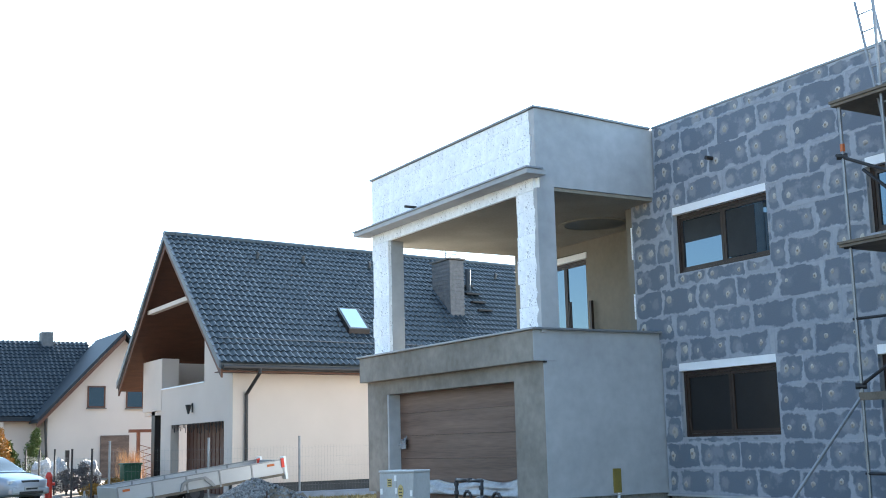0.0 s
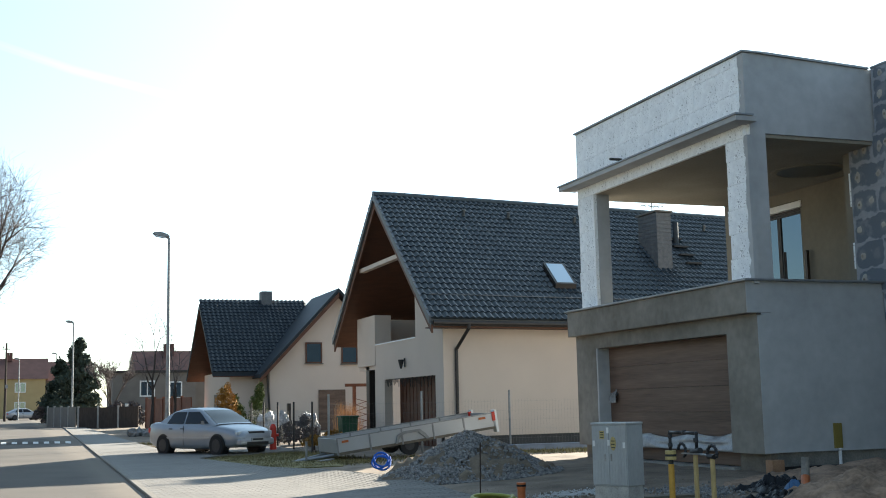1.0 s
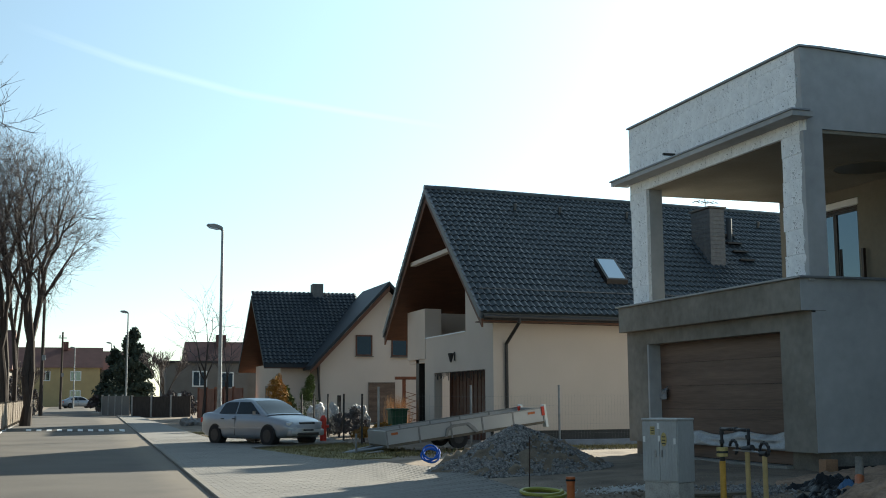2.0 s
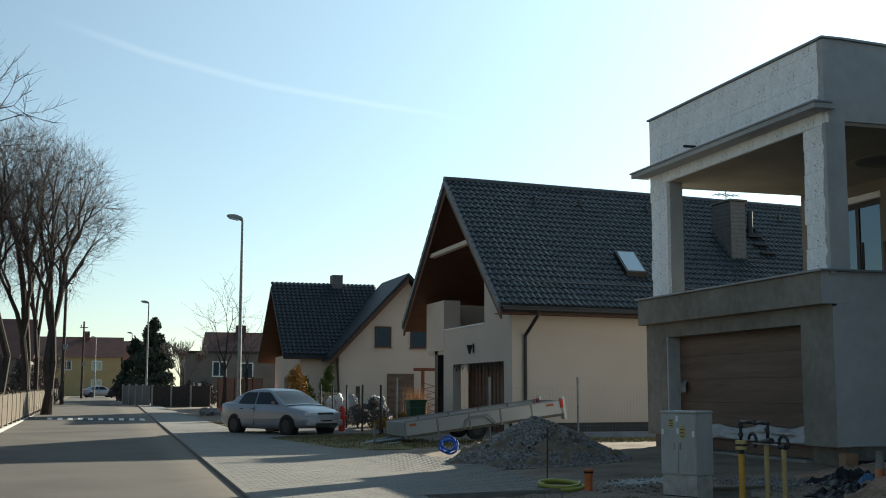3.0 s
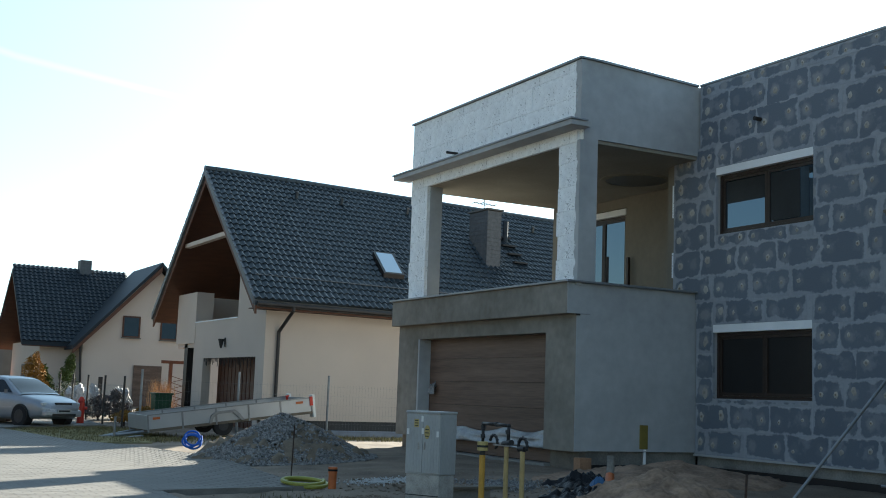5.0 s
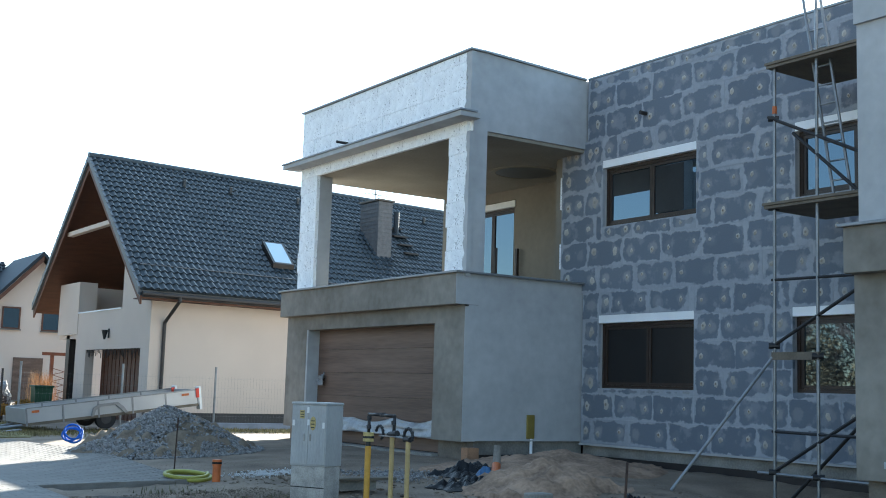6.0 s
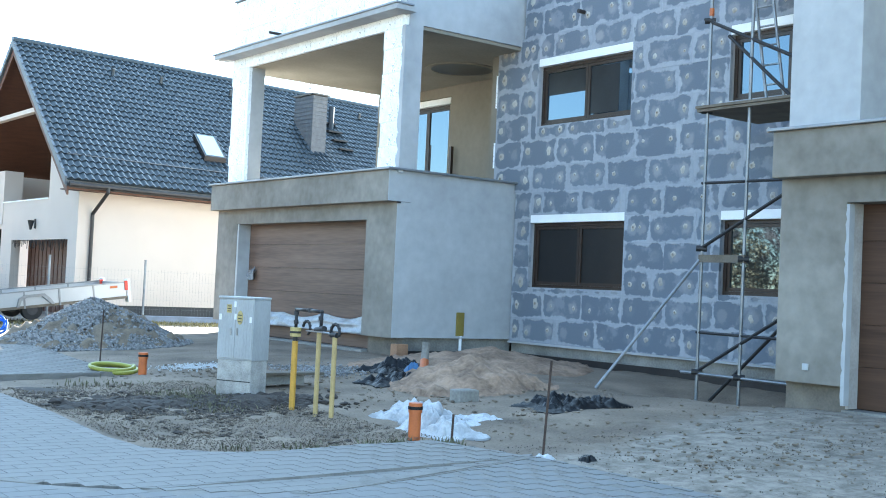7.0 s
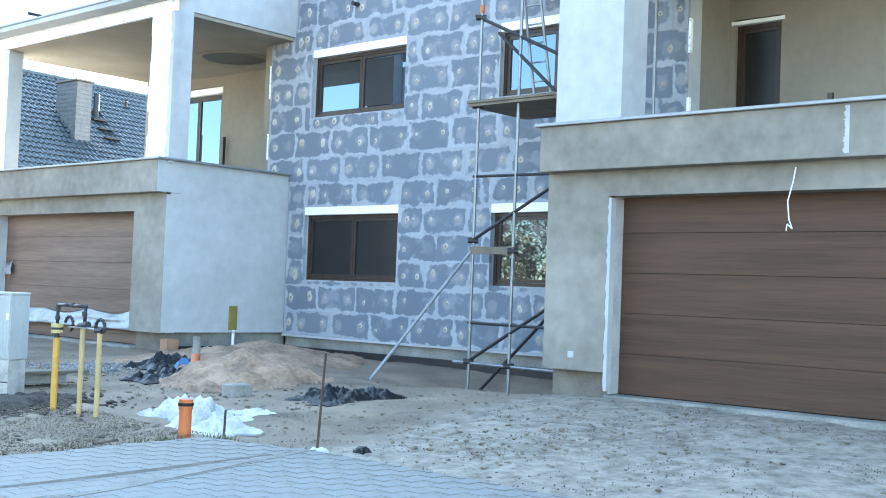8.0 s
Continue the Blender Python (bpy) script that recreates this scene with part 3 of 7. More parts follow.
def anchor_mat():
    """Pale mortar dab with a brownish middle where the anchor sits."""
    m = mat("anchor mortar", (0.33, 0.315, 0.285), 0.9, 0.2, 14, 70, 0.5, rnd=0.5)
    nt, b = m.node_tree, m.node_tree.nodes["Principled BSDF"]
    tc, ln = nt.nodes.new("ShaderNodeTexCoord"), nt.nodes.new("ShaderNodeVectorMath")
    ln.operation = "LENGTH"
    nt.links.new(tc.outputs["Object"], ln.inputs[0])
    rg, oi, mu, mx = nt.nodes.new("ShaderNodeMapRange"), nt.nodes.new("ShaderNodeObjectInfo"), nt.nodes.new("ShaderNodeMath"), nt.nodes.new("ShaderNodeMix")
    rg.inputs[1].default_value, rg.inputs[2].default_value = 0.032, 0.018
    nt.links.new(ln.outputs["Value"], rg.inputs[0])
    mu.operation = "MULTIPLY"
    nt.links.new(rg.outputs[0], mu.inputs[0])
    nt.links.new(oi.outputs["Random"], mu.inputs[1])
    mx.data_type = "RGBA"
    nt.links.new(mu.outputs[0], mx.inputs[0])
    nt.links.new(b.inputs["Base Color"].links[0].from_socket, mx.inputs[6])
    mx.inputs[7].default_value = (0.17, 0.135, 0.095, 1)
    nt.links.new(mx.outputs[2], b.inputs["Base Color"])
    return m


M["board"], M["anchor"] = board_mat(), anchor_mat()


def cut_rects(rects, hole):
    """Takes a hole (a0, a1, b0, b1) out of rectangles."""
    out = []
    for a0, a1, b0, b1 in rects:
        ha0, ha1, hb0, hb1 = max(a0, hole[0]), min(a1, hole[1]), max(b0, hole[2]), min(b1, hole[3])
        if ha0 >= ha1 or hb0 >= hb1:
            out.append((a0, a1, b0, b1))
            continue
        for r in ((a0, ha0, b0, b1), (ha1, a1, b0, b1), (ha0, ha1, b0, hb0), (ha0, ha1, hb1, b1)):
            if r[1] - r[0] > 0.03 and r[3] - r[2] > 0.03:
                out.append(r)
    return out


BOARDS = {}


def board(name, size, place, material, parent):
    key = (name, tuple(round(s, 2) for s in size))
    if key not in BOARDS:
        x, y, z = [s / 2 for s in size]
        BOARDS[key] = mesh_of(box(-x, x, -y, y, -z, z, bevel=0.002), name, material)
        la = BOARDS[key].attributes.new("half", "FLOAT_VECTOR", "POINT")
        la.data.foreach_set("vector", [x, y, z] * len(BOARDS[key].vertices))
    ob = under(new(name, BOARDS[key]), parent)
    ob.location = place
    return ob


def dab_mesh(seed):
    """A flat dab of mortar with an uneven rim, facing -X."""
    rng = random.Random(seed)
    bm = bmesh.new()
    n, tall = 11, rng.uniform(1.0, 1.5)
    rings = []
    for f, h in ((1.0, 0.0), (0.72, 0.009), (0.3, 0.012)):
        rings.append([bm.verts.new((-h, f * 0.056 * rr * math.cos(2 * math.pi * k / n), f * 0.056 * rr * tall * math.sin(2 * math.pi * k / n))) for k, rr in enumerate([rng.uniform(0.72, 1.2) for _ in range(n)])])
    for a, b in zip(rings, rings[1:]):
        for k in range(n):
            j = (k + 1) % n
            bm.faces.new((a[k], a[j], b[j], b[k]))
    bm.faces.new(rings[-1])
    return mesh_of(bm, "anchor_dab", M["anchor"], True)


DABS = [dab_mesh(k) for k in range(8)]
dab_rng = random.Random(21)


def dabs(y0, y1, z0, z1, x, parent):
    """The dabs over the two anchors of one board."""
    if z1 - z0 < 0.2 or y1 - y0 < 0.25:
        return
    half, mid = (y1 - y0) / 2, (y0 + y1) / 2
    for off in ((half - 0.2, 0.2 - half) if half > 0.27 else (0.0,)):
        if dab_rng.random() < 0.08:
            continue
        ob = under(new("anchor_dab", dab_rng.choice(DABS)), parent)
        ob.location = (x, mid + off + dab_rng.uniform(-0.04, 0.04), (z0 + z1) / 2 + dab_rng.uniform(-0.05, 0.05))
        k = dab_rng.uniform(0.55, 1.0) + (0.45 if mid > 16.4 else 0.0)
        ob.scale = (1, k, k)
        ob.rotation_euler = (dab_rng.choice((0, math.pi)) + dab_rng.uniform(-0.3, 0.3), 0, 0)


# graphite boards on the recessed wall, in half bond round the windows
rows_z = [0.71] + [0.71 + 0.472 * i for i in range(1, 6)] + [3.07 + 0.5 * i for i in range(1, 10)] + [ZB - 0.02]
for k, (za, zb) in enumerate(zip(rows_z, rows_z[1:])):
    y = 17.85 - (0.5 if k % 2 else 1.0) - (0.0, 0.12, 0.3, 0.05, 0.22)[k % 5]
    edges = [17.85]
    while y > 8.6:
        edges.append(y)
        y -= 1.0
    edges.append(8.6)
    top = 17.16 if zb < ZS + 0.1 else 17.85
    for yb, ya in zip(edges, edges[1:]):
        yb = min(yb, top)
        if yb - ya < 0.06:
            continue
        rects = [(ya, yb, za, zb)]
        for h in holes:
            rects = cut_rects(rects, h)
        if za > ZC:
            rects = cut_rects(rects, (17.09, 30, 0, 20))
        for a, b, c, d in rects:
            board("insulation_board", (0.06, b - a - 0.001, d - c - 0.001), (XB - 0.018 + random.uniform(-0.003, 0.003), (a + b) / 2, (c + d) / 2), M["board"], wall_b)
            dabs(a, b, c, d, XB - 0.049, wall_b)
for y, z0, z1 in ((8.57, 4.0, 4.55), (8.57, 5.2, 5.7), (17.88, 4.1, 4.6), (17.88, 5.3, 5.95)):
    part("board_edge", box(XB - 0.045, XB + 0.012, y - 0.02, y + 0.02, z0, z1), M["eps"], wall_b, "bare white board edge")

# white boards on the front of the terrace box and its columns
white = part("insulation", box(XP + 0.07, XP + 0.095, Y1 + 0.02, Y2 - 0.01, ZC + 0.02, ZP - 0.03), M["eps"], house, "white polystyrene boards")
for k, (za, zb) in enumerate(((6.73, 7.22), (7.22, 7.72), (7.72, ZP - 0.02))):
    ya = Y1 + 0.16
    while ya < Y2 - 0.02:
        yb = min(Y2, ya + (0.5 if (k % 2 and ya < Y1 + 0.2) else 1.0))
        board("insulation_board", (0.07, yb - ya - 0.003, zb - za - 0.003), (XP + 0.035 + random.uniform(-0.003, 0.003), (ya + yb) / 2, (za + zb) / 2), M["eps"], white)
        ya = yb
ya = Y1 + 0.1
while ya < Y2 - 0.02:
    yb = min(Y2, ya + 1.0)
    board("insulation_board", (0.07, yb - ya - 0.006, 0.23), (XP + 0.035, (ya + yb) / 2, ZC + 0.095), M["eps"], white)
    ya = yb
for ya, yb in ((Y1 + 0.06, 17.87), (23.12, Y2)):
    for k in range(6):
        za, zb = 3.75 + k * 0.45, min(3.75 + (k + 1) * 0.45, ZC - 0.02)
        wob = random.uniform(-0.05, 0.05)
        board("insulation_board", (0.08, yb - ya - 0.01 + wob * 0.5, zb - za - 0.004), (XP + 0.048, (ya + yb) / 2 + wob * 0.4, (za + zb) / 2), M["eps"], white)


def ragged(y, z0, z1, x0, x1, wide, n, name, material, parent):
    """A strip of coating with a torn upright edge."""
    pts = [(y - 0.02, z0), (y - 0.02, z1)]
    for i in range(n + 1):
        pts.append((y + wide * (0.35 + 0.65 * random.random()), z1 - (z1 - z0) * i / n))
    return part(name, prism(pts, x0, x1), material, parent)


ragged(Y1, 6.7, ZP - 0.02, XP - 0.012, XP + 0.09, 0.2, 14, "corner_coating", M["plaster_side"], house)
ragged(Y1, 3.7, ZC, XP - 0.012, XP + 0.09, 0.12, 26, "corner_coating", M["plaster_side"], house)
# bright patches where fresh plaster dried, scratches and edge beads
part("edge_bead", box(XG + 0.1, XG + 0.29, 7.99, 8.022, 0.46, ZO), M["paleplaster"], house, "pale torn reveal edge")
ragged(8.0, 0.5, ZO - 0.02, XG - 0.004, XG + 0.1, 0.035, 40, "torn_edge", M["plaster_side"], house)
part("reveal", box(XG + 0.01, XG + 0.3, 23.28, 23.36, 0.46, ZO), M["plaster_side"], house)
part("drip_end", box(XG - 0.015, XG + 0.06, YP - 0.035, YP - 0.007, ZL - 0.03, ZL + 0.004), M["gutter"], house)
part("cable_outlet", box(XG - 0.02, XG + 0.02, 8.47, 8.55, 0.87, 0.95, bevel=0.008), M["plaster_side"], house, "pale socket cover")
part("overflow_pipe", rod((11.8, 21.76, 6.88), (12.2, 21.76, 6.88), 0.03), M["gutter"], house)
part("overflow_pipe", rod((14.72, 15.46, 6.84), (14.95, 15.46, 6.84), 0.04), M["gutter"], house)
part("meter_niche", box(13.58, 13.76, YP - 0.025, YP + 0.01, 0.78, 1.22, bevel=0.01), mat("ochre foam", (0.22, 0.17, 0.04), 0.8), house, "ochre foam strip")
part("downpipe_stub", rod((13.7, YP + 0.0, 0.42), (13.7, YP + 0.0, 0.78), 0.03), M["whitemetal"], house)
part("base_strip", box(XB - 0.06, XB + 0.06, 8.94, YP, 0.675, 0.705), M["plaster_side"], house, "light metal base strip")
part("base_strip", box(XG + 0.28, XB, YP - 0.03, YP + 0.08, 0.735, 0.755), M["plaster_side"], house)
part("damp_membrane", box(XG + 0.32, XB, YP + 0.03, YP + 0.056, 0.1, 0.49), M["gutter"], house, "black foundation membrane")
part("damp_membrane", box(XB + 0.005, XB + 0.046, 8.94, YP, 0.1, 0.49), M["gutter"], house, "black foundation membrane")
def ring_wall(cx, cy, r0, r1, z0, z1, n=40):
    """A short upright tube with a wall of its own thickness."""
    bm = bmesh.new()
    rows = [[bm.verts.new((cx + r * math.cos(2 * math.pi * k / n), cy + r * math.sin(2 * math.pi * k / n), z)) for k in range(n)] for r, z in ((r0, z1), (r0, z0), (r1, z0), (r1, z1))]
    for i in range(4):
        a, b = rows[i], rows[(i + 1) % 4]
        for k in range(n):
            j = (k + 1) % n
            bm.faces.new((a[k], a[j], b[j], b[k]))
    return bm


# No hole is cut: a flat dark disc stands in for the shaded recess.
opening_rim = part("ceiling_opening", ring_wall(15.3, 19.6, 0.66, 0.78, ZC - 0.036, ZC - 0.021), M["ceil"], house, "round rim of a ceiling opening")
part("shade", rod((15.3, 19.6, ZC - 0.03), (15.3, 19.6, ZC - 0.022), 0.655, n=40), M["tile"], opening_rim, "flat dark disc drawn as the shaded hollow of the opening")
part("post", rod((13.0, 17.5, 3.8), (13.0, 17.5, 4.32), 0.03), M["frame"], house)
part("post", box(16.26, 16.33, 21.1, 21.17, 3.7, 4.92), M["frame"], house)
part("post", box(14.47, 14.53, 6.26, 6.32, 3.7, 4.36), M["frame"], house)
# hanging cable over the near garage door
bm = bmesh.new()
pts = [(XG - 0.02, 5.62, 3.12), (XG - 0.06, 5.63, 2.95), (XG - 0.05, 5.69, 2.75), (XG - 0.05, 5.67, 2.55), (XG - 0.05, 5.63, 2.45), (XG - 0.05, 5.69, 2.5), (XG - 0.05, 5.7, 2.43)]
for p, q in zip(pts, pts[1:]):
    rod(p, q, 0.007, n=6, bm=bm)
part("cable", bm, M["whitemetal"], house, "loose white cable")
ragged(4.98, 3.22, 3.72, XS - 0.003, XS + 0.02, 0.05, 40, "pale_streak", M["plaster_side"], house)

# crumpled film along the far garage door
def film(name, x0, x1, y0, y1, z0, z1, material, label, seed=0, amp=0.07, parent=None):
    bm = bmesh.new()
    n, k = 26, 8
    g = [[None] * (k + 1) for _ in range(n + 1)]
    for i in range(n + 1):
        for j in range(k + 1):
            u, v = i / n, j / k
            y = y0 + (y1 - y0) * u
            top = z1 - 0.18 * abs(noise.noise(Vector((u * 3 + seed, 0, 0)))) - 0.12 * u
            z = z0 + (top - z0) * v
            x = x0 + (x1 - x0) * v + amp * noise.noise(Vector((u * 9 + seed, v * 4, 1)))
            g[i][j] = bm.verts.new((x, y, z))
    for i in range(n):
        for j in range(k):
            bm.faces.new((g[i][j], g[i + 1][j], g[i + 1][j + 1], g[i][j + 1]))
    r = bmesh.ops.extrude_face_region(bm, geom=list(bm.faces))
    for v in r["geom"]:
        if isinstance(v, bmesh.types.BMVert):
            v.co.x += 0.012
    return solo(name, bm, material, label, "sheet", smooth=True)


M["foil"] = mat("milky film", (0.24, 0.245, 0.25), 0.3, 0.4, 5, 40, 0.3, spec=0.6)
M["blackfoil"] = mat("black film", (0.007, 0.008, 0.01), 0.38, 0.3, 5, 40, 0.4, spec=0.22)
film("plastic_sheet", XG + 0.1, XG + 0.22, 18.2, 23.2, 0.72, 1.1, M["foil"], "milky plastic sheet taped over a garage door")
film("torn_film", XG + 0.2, XG + 0.24, 22.9, 23.15, 1.65, 1.95, M["foil"], "torn scrap of milky film on the door frame", 4, 0.1)


# ---- neighbour: tiles, gutter, window, chimney ----
def tile_mesh(wide, high, rise, segs=6):
    bm = bmesh.new()
    lo, hi, lip = [], [], []
    for i in range(segs + 1):
        u = i / segs
        w = rise * (0.5 - 0.5 * math.cos(2 * math.pi * (u * 1.0)))
        lo.append(bm.verts.new((u * wide, 0, w + 0.04)))
        hi.append(bm.verts.new((u * wide, high, w * 0.8)))
        lip.append(bm.verts.new((u * wide, 0.0, 0.0)))
    for i in range(segs):
        bm.faces.new((lo[i], lo[i + 1], hi[i + 1], hi[i]))
        bm.faces.new((lip[i], lip[i + 1], lo[i + 1], lo[i]))
    return bm


def tile_slope(parent, x0, x1, ye, ze, ya, za, material, wide=0.3, pieces=None, count=0):
    """Wavy tiles over the slope that faces -Y, eave at ye, ridge at ya. The first columns are single pieces."""
    ang = math.atan2(za - ze, ya - ye)
    length = math.hypot(za - ze, ya - ye)
    rows = round(length / 0.31)
    high = length / rows
    cols = round((x1 - x0) / wide)
    wide = (x1 - x0) / cols
    src = tile_mesh(wide + 0.004, high + 0.05, 0.062)
    me = mesh_of(src, "roof_tile", material)
    co = np.array([v.co for v in me.vertices])
    fc = [tuple(p.vertices) for p in me.polygons]
    up, nr = np.array([0, math.cos(ang), math.sin(ang)]), np.array([0, -math.sin(ang), math.cos(ang)])
    verts, faces = [], []
    made = 0
    for c in range(cols):
        for r in range(rows):
            org = np.array([x0 + c * wide, ye, ze]) + up * (r * high) + nr * (0.012 + random.uniform(0, 0.006))
            if made < count:
                ob = under(new("roof_tile", me), pieces or parent)
                ob.matrix_basis = Matrix.LocRotScale(org, Euler((ang, 0, 0)), None)
                made += 1
            else:
                n = len(verts)
                for p in co:
                    verts.append(tuple(org + np.array([p[0], 0, 0]) + up * p[1] + nr * p[2]))
                faces += [tuple(n + i for i in f) for f in fc]
    me2 = bpy.data.meshes.new("roof_tiles")
    me2.from_pydata(verts, [], faces)
    me2.materials.append(material)
    return tagged(under(new("roof_tiles", me2), parent), kind="stuff")


nb_slope = [o for o in nb.children if o.name.startswith("roof")][0]
tile_slope(nb, 11.35, 26.7, 32.3, 4.22, 37.95, 8.93, M["tile"], 0.21, nb_slope, 290)
bm = bmesh.new()
xx = 11.3
while xx < 26.7:
    rod((xx, 37.95, 8.97), (xx + 0.42, 37.95, 8.98), 0.12, 0.105, 10, bm)
    xx += 0.38
part("ridge_tiles", bm, M["tile"], nb, "half-round ridge tiles")
M["verge"] = mat("grey verge tile", (0.1, 0.11, 0.12), 0.5, 0.2, 3, 30, 0.1)
for s, ye in ((1, 32.3), (-1, 43.6)):
    n = 20
    for i in range(n):
        f0, f1 = i / n, (i + 1) / n
        ya, za = ye + (37.95 - ye) * f0, 4.22 + 4.71 * f0
        yb, zb = ye + (37.95 - ye) * f1, 4.22 + 4.71 * f1
        part("verge_tile", prism([(ya, za + 0.1), (yb, zb + 0.06), (yb, zb - 0.16), (ya, za - 0.14)], 11.29, 11.36), M["verge"], nb)
    part("barge_board", prism([(ye, 4.05), (37.95, 8.76), (37.95, 8.48), (ye, 3.8)], 11.36, 11.42), M["soffit"], nb)
part("eave_board", box(11.4, 26.6, 32.33, 32.36, 3.98, 4.1), M["soffit"], nb)
part("eave_soffit", box(11.42, 26.6, 32.36, 33.02, 3.98, 4.01), M["soffit"], nb)
dp = bmesh.new()
for p, q in (((12.55, 32.2, 4.08), (12.55, 32.2, 3.95)), ((12.55, 32.2, 3.95), (12.4, 32.93, 3.35)), ((12.4, 32.93, 3.37), (12.4, 32.93, 0.4))):
    rod(p, q, 0.055, n=10, bm=dp)
part("downpipe", dp, M["gutter"], nb, "dark round downpipe")


def on_slope(x, y, lift):
    return (x, y, 4.22 + 0.855 * (y - 32.3) + lift)


M["skyglass"] = glass_mat("roof window glass", (0.3, 0.33, 0.37), 0.3)
a = 0.855
sk = part("roof_window", prism([(33.6, 5.33 + 0.06), (34.55, 6.14 + 0.06), (34.51, 6.14 + 0.22), (33.56, 5.33 + 0.22)], 16.36, 17.16), M["gutter"], nb, "pitched roof window")
part("pane", prism([(33.62, 5.37 + 0.2), (34.45, 6.08 + 0.2), (34.44, 6.08 + 0.235), (33.61, 5.37 + 0.235)], 16.44, 17.08), M["skyglass"], sk)
M["brickgrey"] = mat("dark clinker chimney", (0.12, 0.12, 0.122), 0.7, 0.3, 8, 40, 0.3)
ch = part("chimney", box(21.34, 21.95, 34.8, 36.1, 5.6, 8.4), M["brickgrey"], nb, "dark clinker chimney with tiled flank")
for k in range(4):
    part("roof_step", box(22.75, 23.4, 34.95 + 0.42 * k, 35.2 + 0.42 * k, 6.62 + 0.36 * k, 6.68 + 0.36 * k), M["gutter"], nb, "dark metal chimney sweep step")
part("vent_pipe", rod((23.1, 36.2, 7.4), (23.1, 36.2, 8.35), 0.11, n=12), M["tile2"], nb, "dark roof vent pipe")
for k in range(16):
    part("brick_course", box(21.325, 21.965, 34.785, 36.115, 6.1 + k * 0.145, 6.1 + k * 0.145 + 0.115), M["brickgrey"], ch)
part("cap", box(21.26, 22.03, 34.72, 36.18, 8.42, 8.48), M["kerb"], ch)
an = bmesh.new()
rod((21.6, 35.5, 8.45), (21.6, 35.5, 9.0), 0.02, n=6, bm=an)
for k in range(5):
    rod((21.2 + 0.2 * k, 35.2, 8.75), (21.2 + 0.2 * k, 35.8, 8.75), 0.012, n=5, bm=an)
rod((21.1, 35.5, 8.75), (22.2, 35.5, 8.75), 0.014, n=5, bm=an)
sg = bmesh.new()
xx = 11.6
while xx < 26.5:
    rod(on_slope(xx, 33.15, 0.1), on_slope(min(xx + 2.0, 26.5), 33.15, 0.1), 0.018, n=6, bm=sg)
    xx += 2.0
xx = 11.8
while xx < 26.5:
    rod(on_slope(xx, 33.3, 0.03), on_slope(xx, 33.15, 0.12), 0.014, n=5, bm=sg)
    xx += 0.6
part("snow_guard", sg, M["verge"], nb, "grey tubular snow guard")
part("antenna", an, M["kerb"], nb, "thin roof antenna")
for x in (14.4, 16.2, 19.0, 25.0):
    part("roof_vent", rod(on_slope(x, 37.0, 0.0), on_slope(x, 36.95, 0.25), 0.07, n=8), M["tile"], nb)
M["lampblack"] = mat("black iron", (0.02, 0.02, 0.02), 0.5)
wl = bmesh.new()
rod((NX - 0.02, 36.7, 3.25), (NX - 0.02, 36.7, 2.95), 0.03, n=6, bm=wl)
rod((NX - 0.15, 36.7, 3.2), (NX - 0.15, 36.7, 2.9), 0.11, 0.03, 8, wl)
part("wall_lamp", wl, M["lampblack"], nb, "black wall lantern")
for k in range(14):
    y = 33.85 + k * 0.375
    part("door_slat", box(NX + 0.58, NX + 0.62, y, y + 0.3, 0.35, 2.6), M["soffit"], gd)
bl = bmesh.new()
for k in range(40):
    y = 33.8 + k * 0.131
    rod((NX + 0.02, y, 2.6), (NX + 0.02 + random.uniform(-.02, .02), y, 2.6 - random.uniform(0.1, 0.35)), 0.012, n=4, bm=bl)
tagged(part("icicle_lights", bl, M["gutter"], nb, "string of icicle lights"), kind="stuff")
part("balcony_cheek", box(NX + 0.3, 14.4, 35.3, 35.6, 3.2, 6.5), M["cream"], nb)
part("balcony_coping", box(NX - 0.03, NX + 0.33, 35.6, 40.1, 3.85, 3.89), M["whitemetal"], nb)
part("balcony_cheek", box(NX + 0.62, 14.4, 42.1, 42.4, 3.2, 4.95), M["cream"], nb)
part("porch_wall", box(14.0, 14.3, 40.2, NF, 0.3, 3.1), M["cream"], nb)

# ---- second neighbour: tiles, windows, chimney ----
tile_slope(h2, 9.4, 15.5, 61.0, 3.6, 66.0, 7.82, M["tile2"], 0.24)


def small_window(parent, y, x0, x1, z0, z1):
    w = part("window", wall_y(y - 0.03, y + 0.05, x0, x1, z0, z1, [(x0 + 0.07, x1 - 0.07, z0 + 0.07, z1 - 0.07)]), M["soffit"], parent, "brown framed window")
    part("pane", box(x0 + 0.07, x1 - 0.07, y + 0.0, y + 0.02, z0 + 0.07, z1 - 0.07), M["glass"], w)
    part("sill", box(x0 - 0.05, x1 + 0.05, y - 0.1, y, z0 - 0.06, z0 - 0.004), M["kerb"], w)
    return w


small_window(h2, 59.97, 14.1, 15.0, 4.0, 5.1)
small_window(h2, 59.97, 16.05, 16.95, 3.97, 5.1)
part("door", box(14.8, 16.25, 59.93, 60.0, 0.5, 2.6, bevel=0.01), M["door_old"], h2, "brown panel door")
part("chimney", box(12.9, 13.5, 65.6, 66.4, 7.3, 8.35), M["brickgrey"], h2)
part("downpipe", rod((12.05, 59.9, 3.5), (12.25, 59.95, 0.5), 0.06), M["gutter"], h2)
part("door", box(10.36, 10.4, 63.2, 64.2, 0.5, 2.5), M["soffit"], h2)
part("window", box(10.36, 10.4, 65.4, 66.6, 1.4, 2.5), M["frame"], h2)
part("barge_board", prism([(15.8, 7.72), (11.55, 3.2), (11.55, 2.98), (15.8, 7.45)], 59.34, 59.4, "y"), M["soffit"], h2)


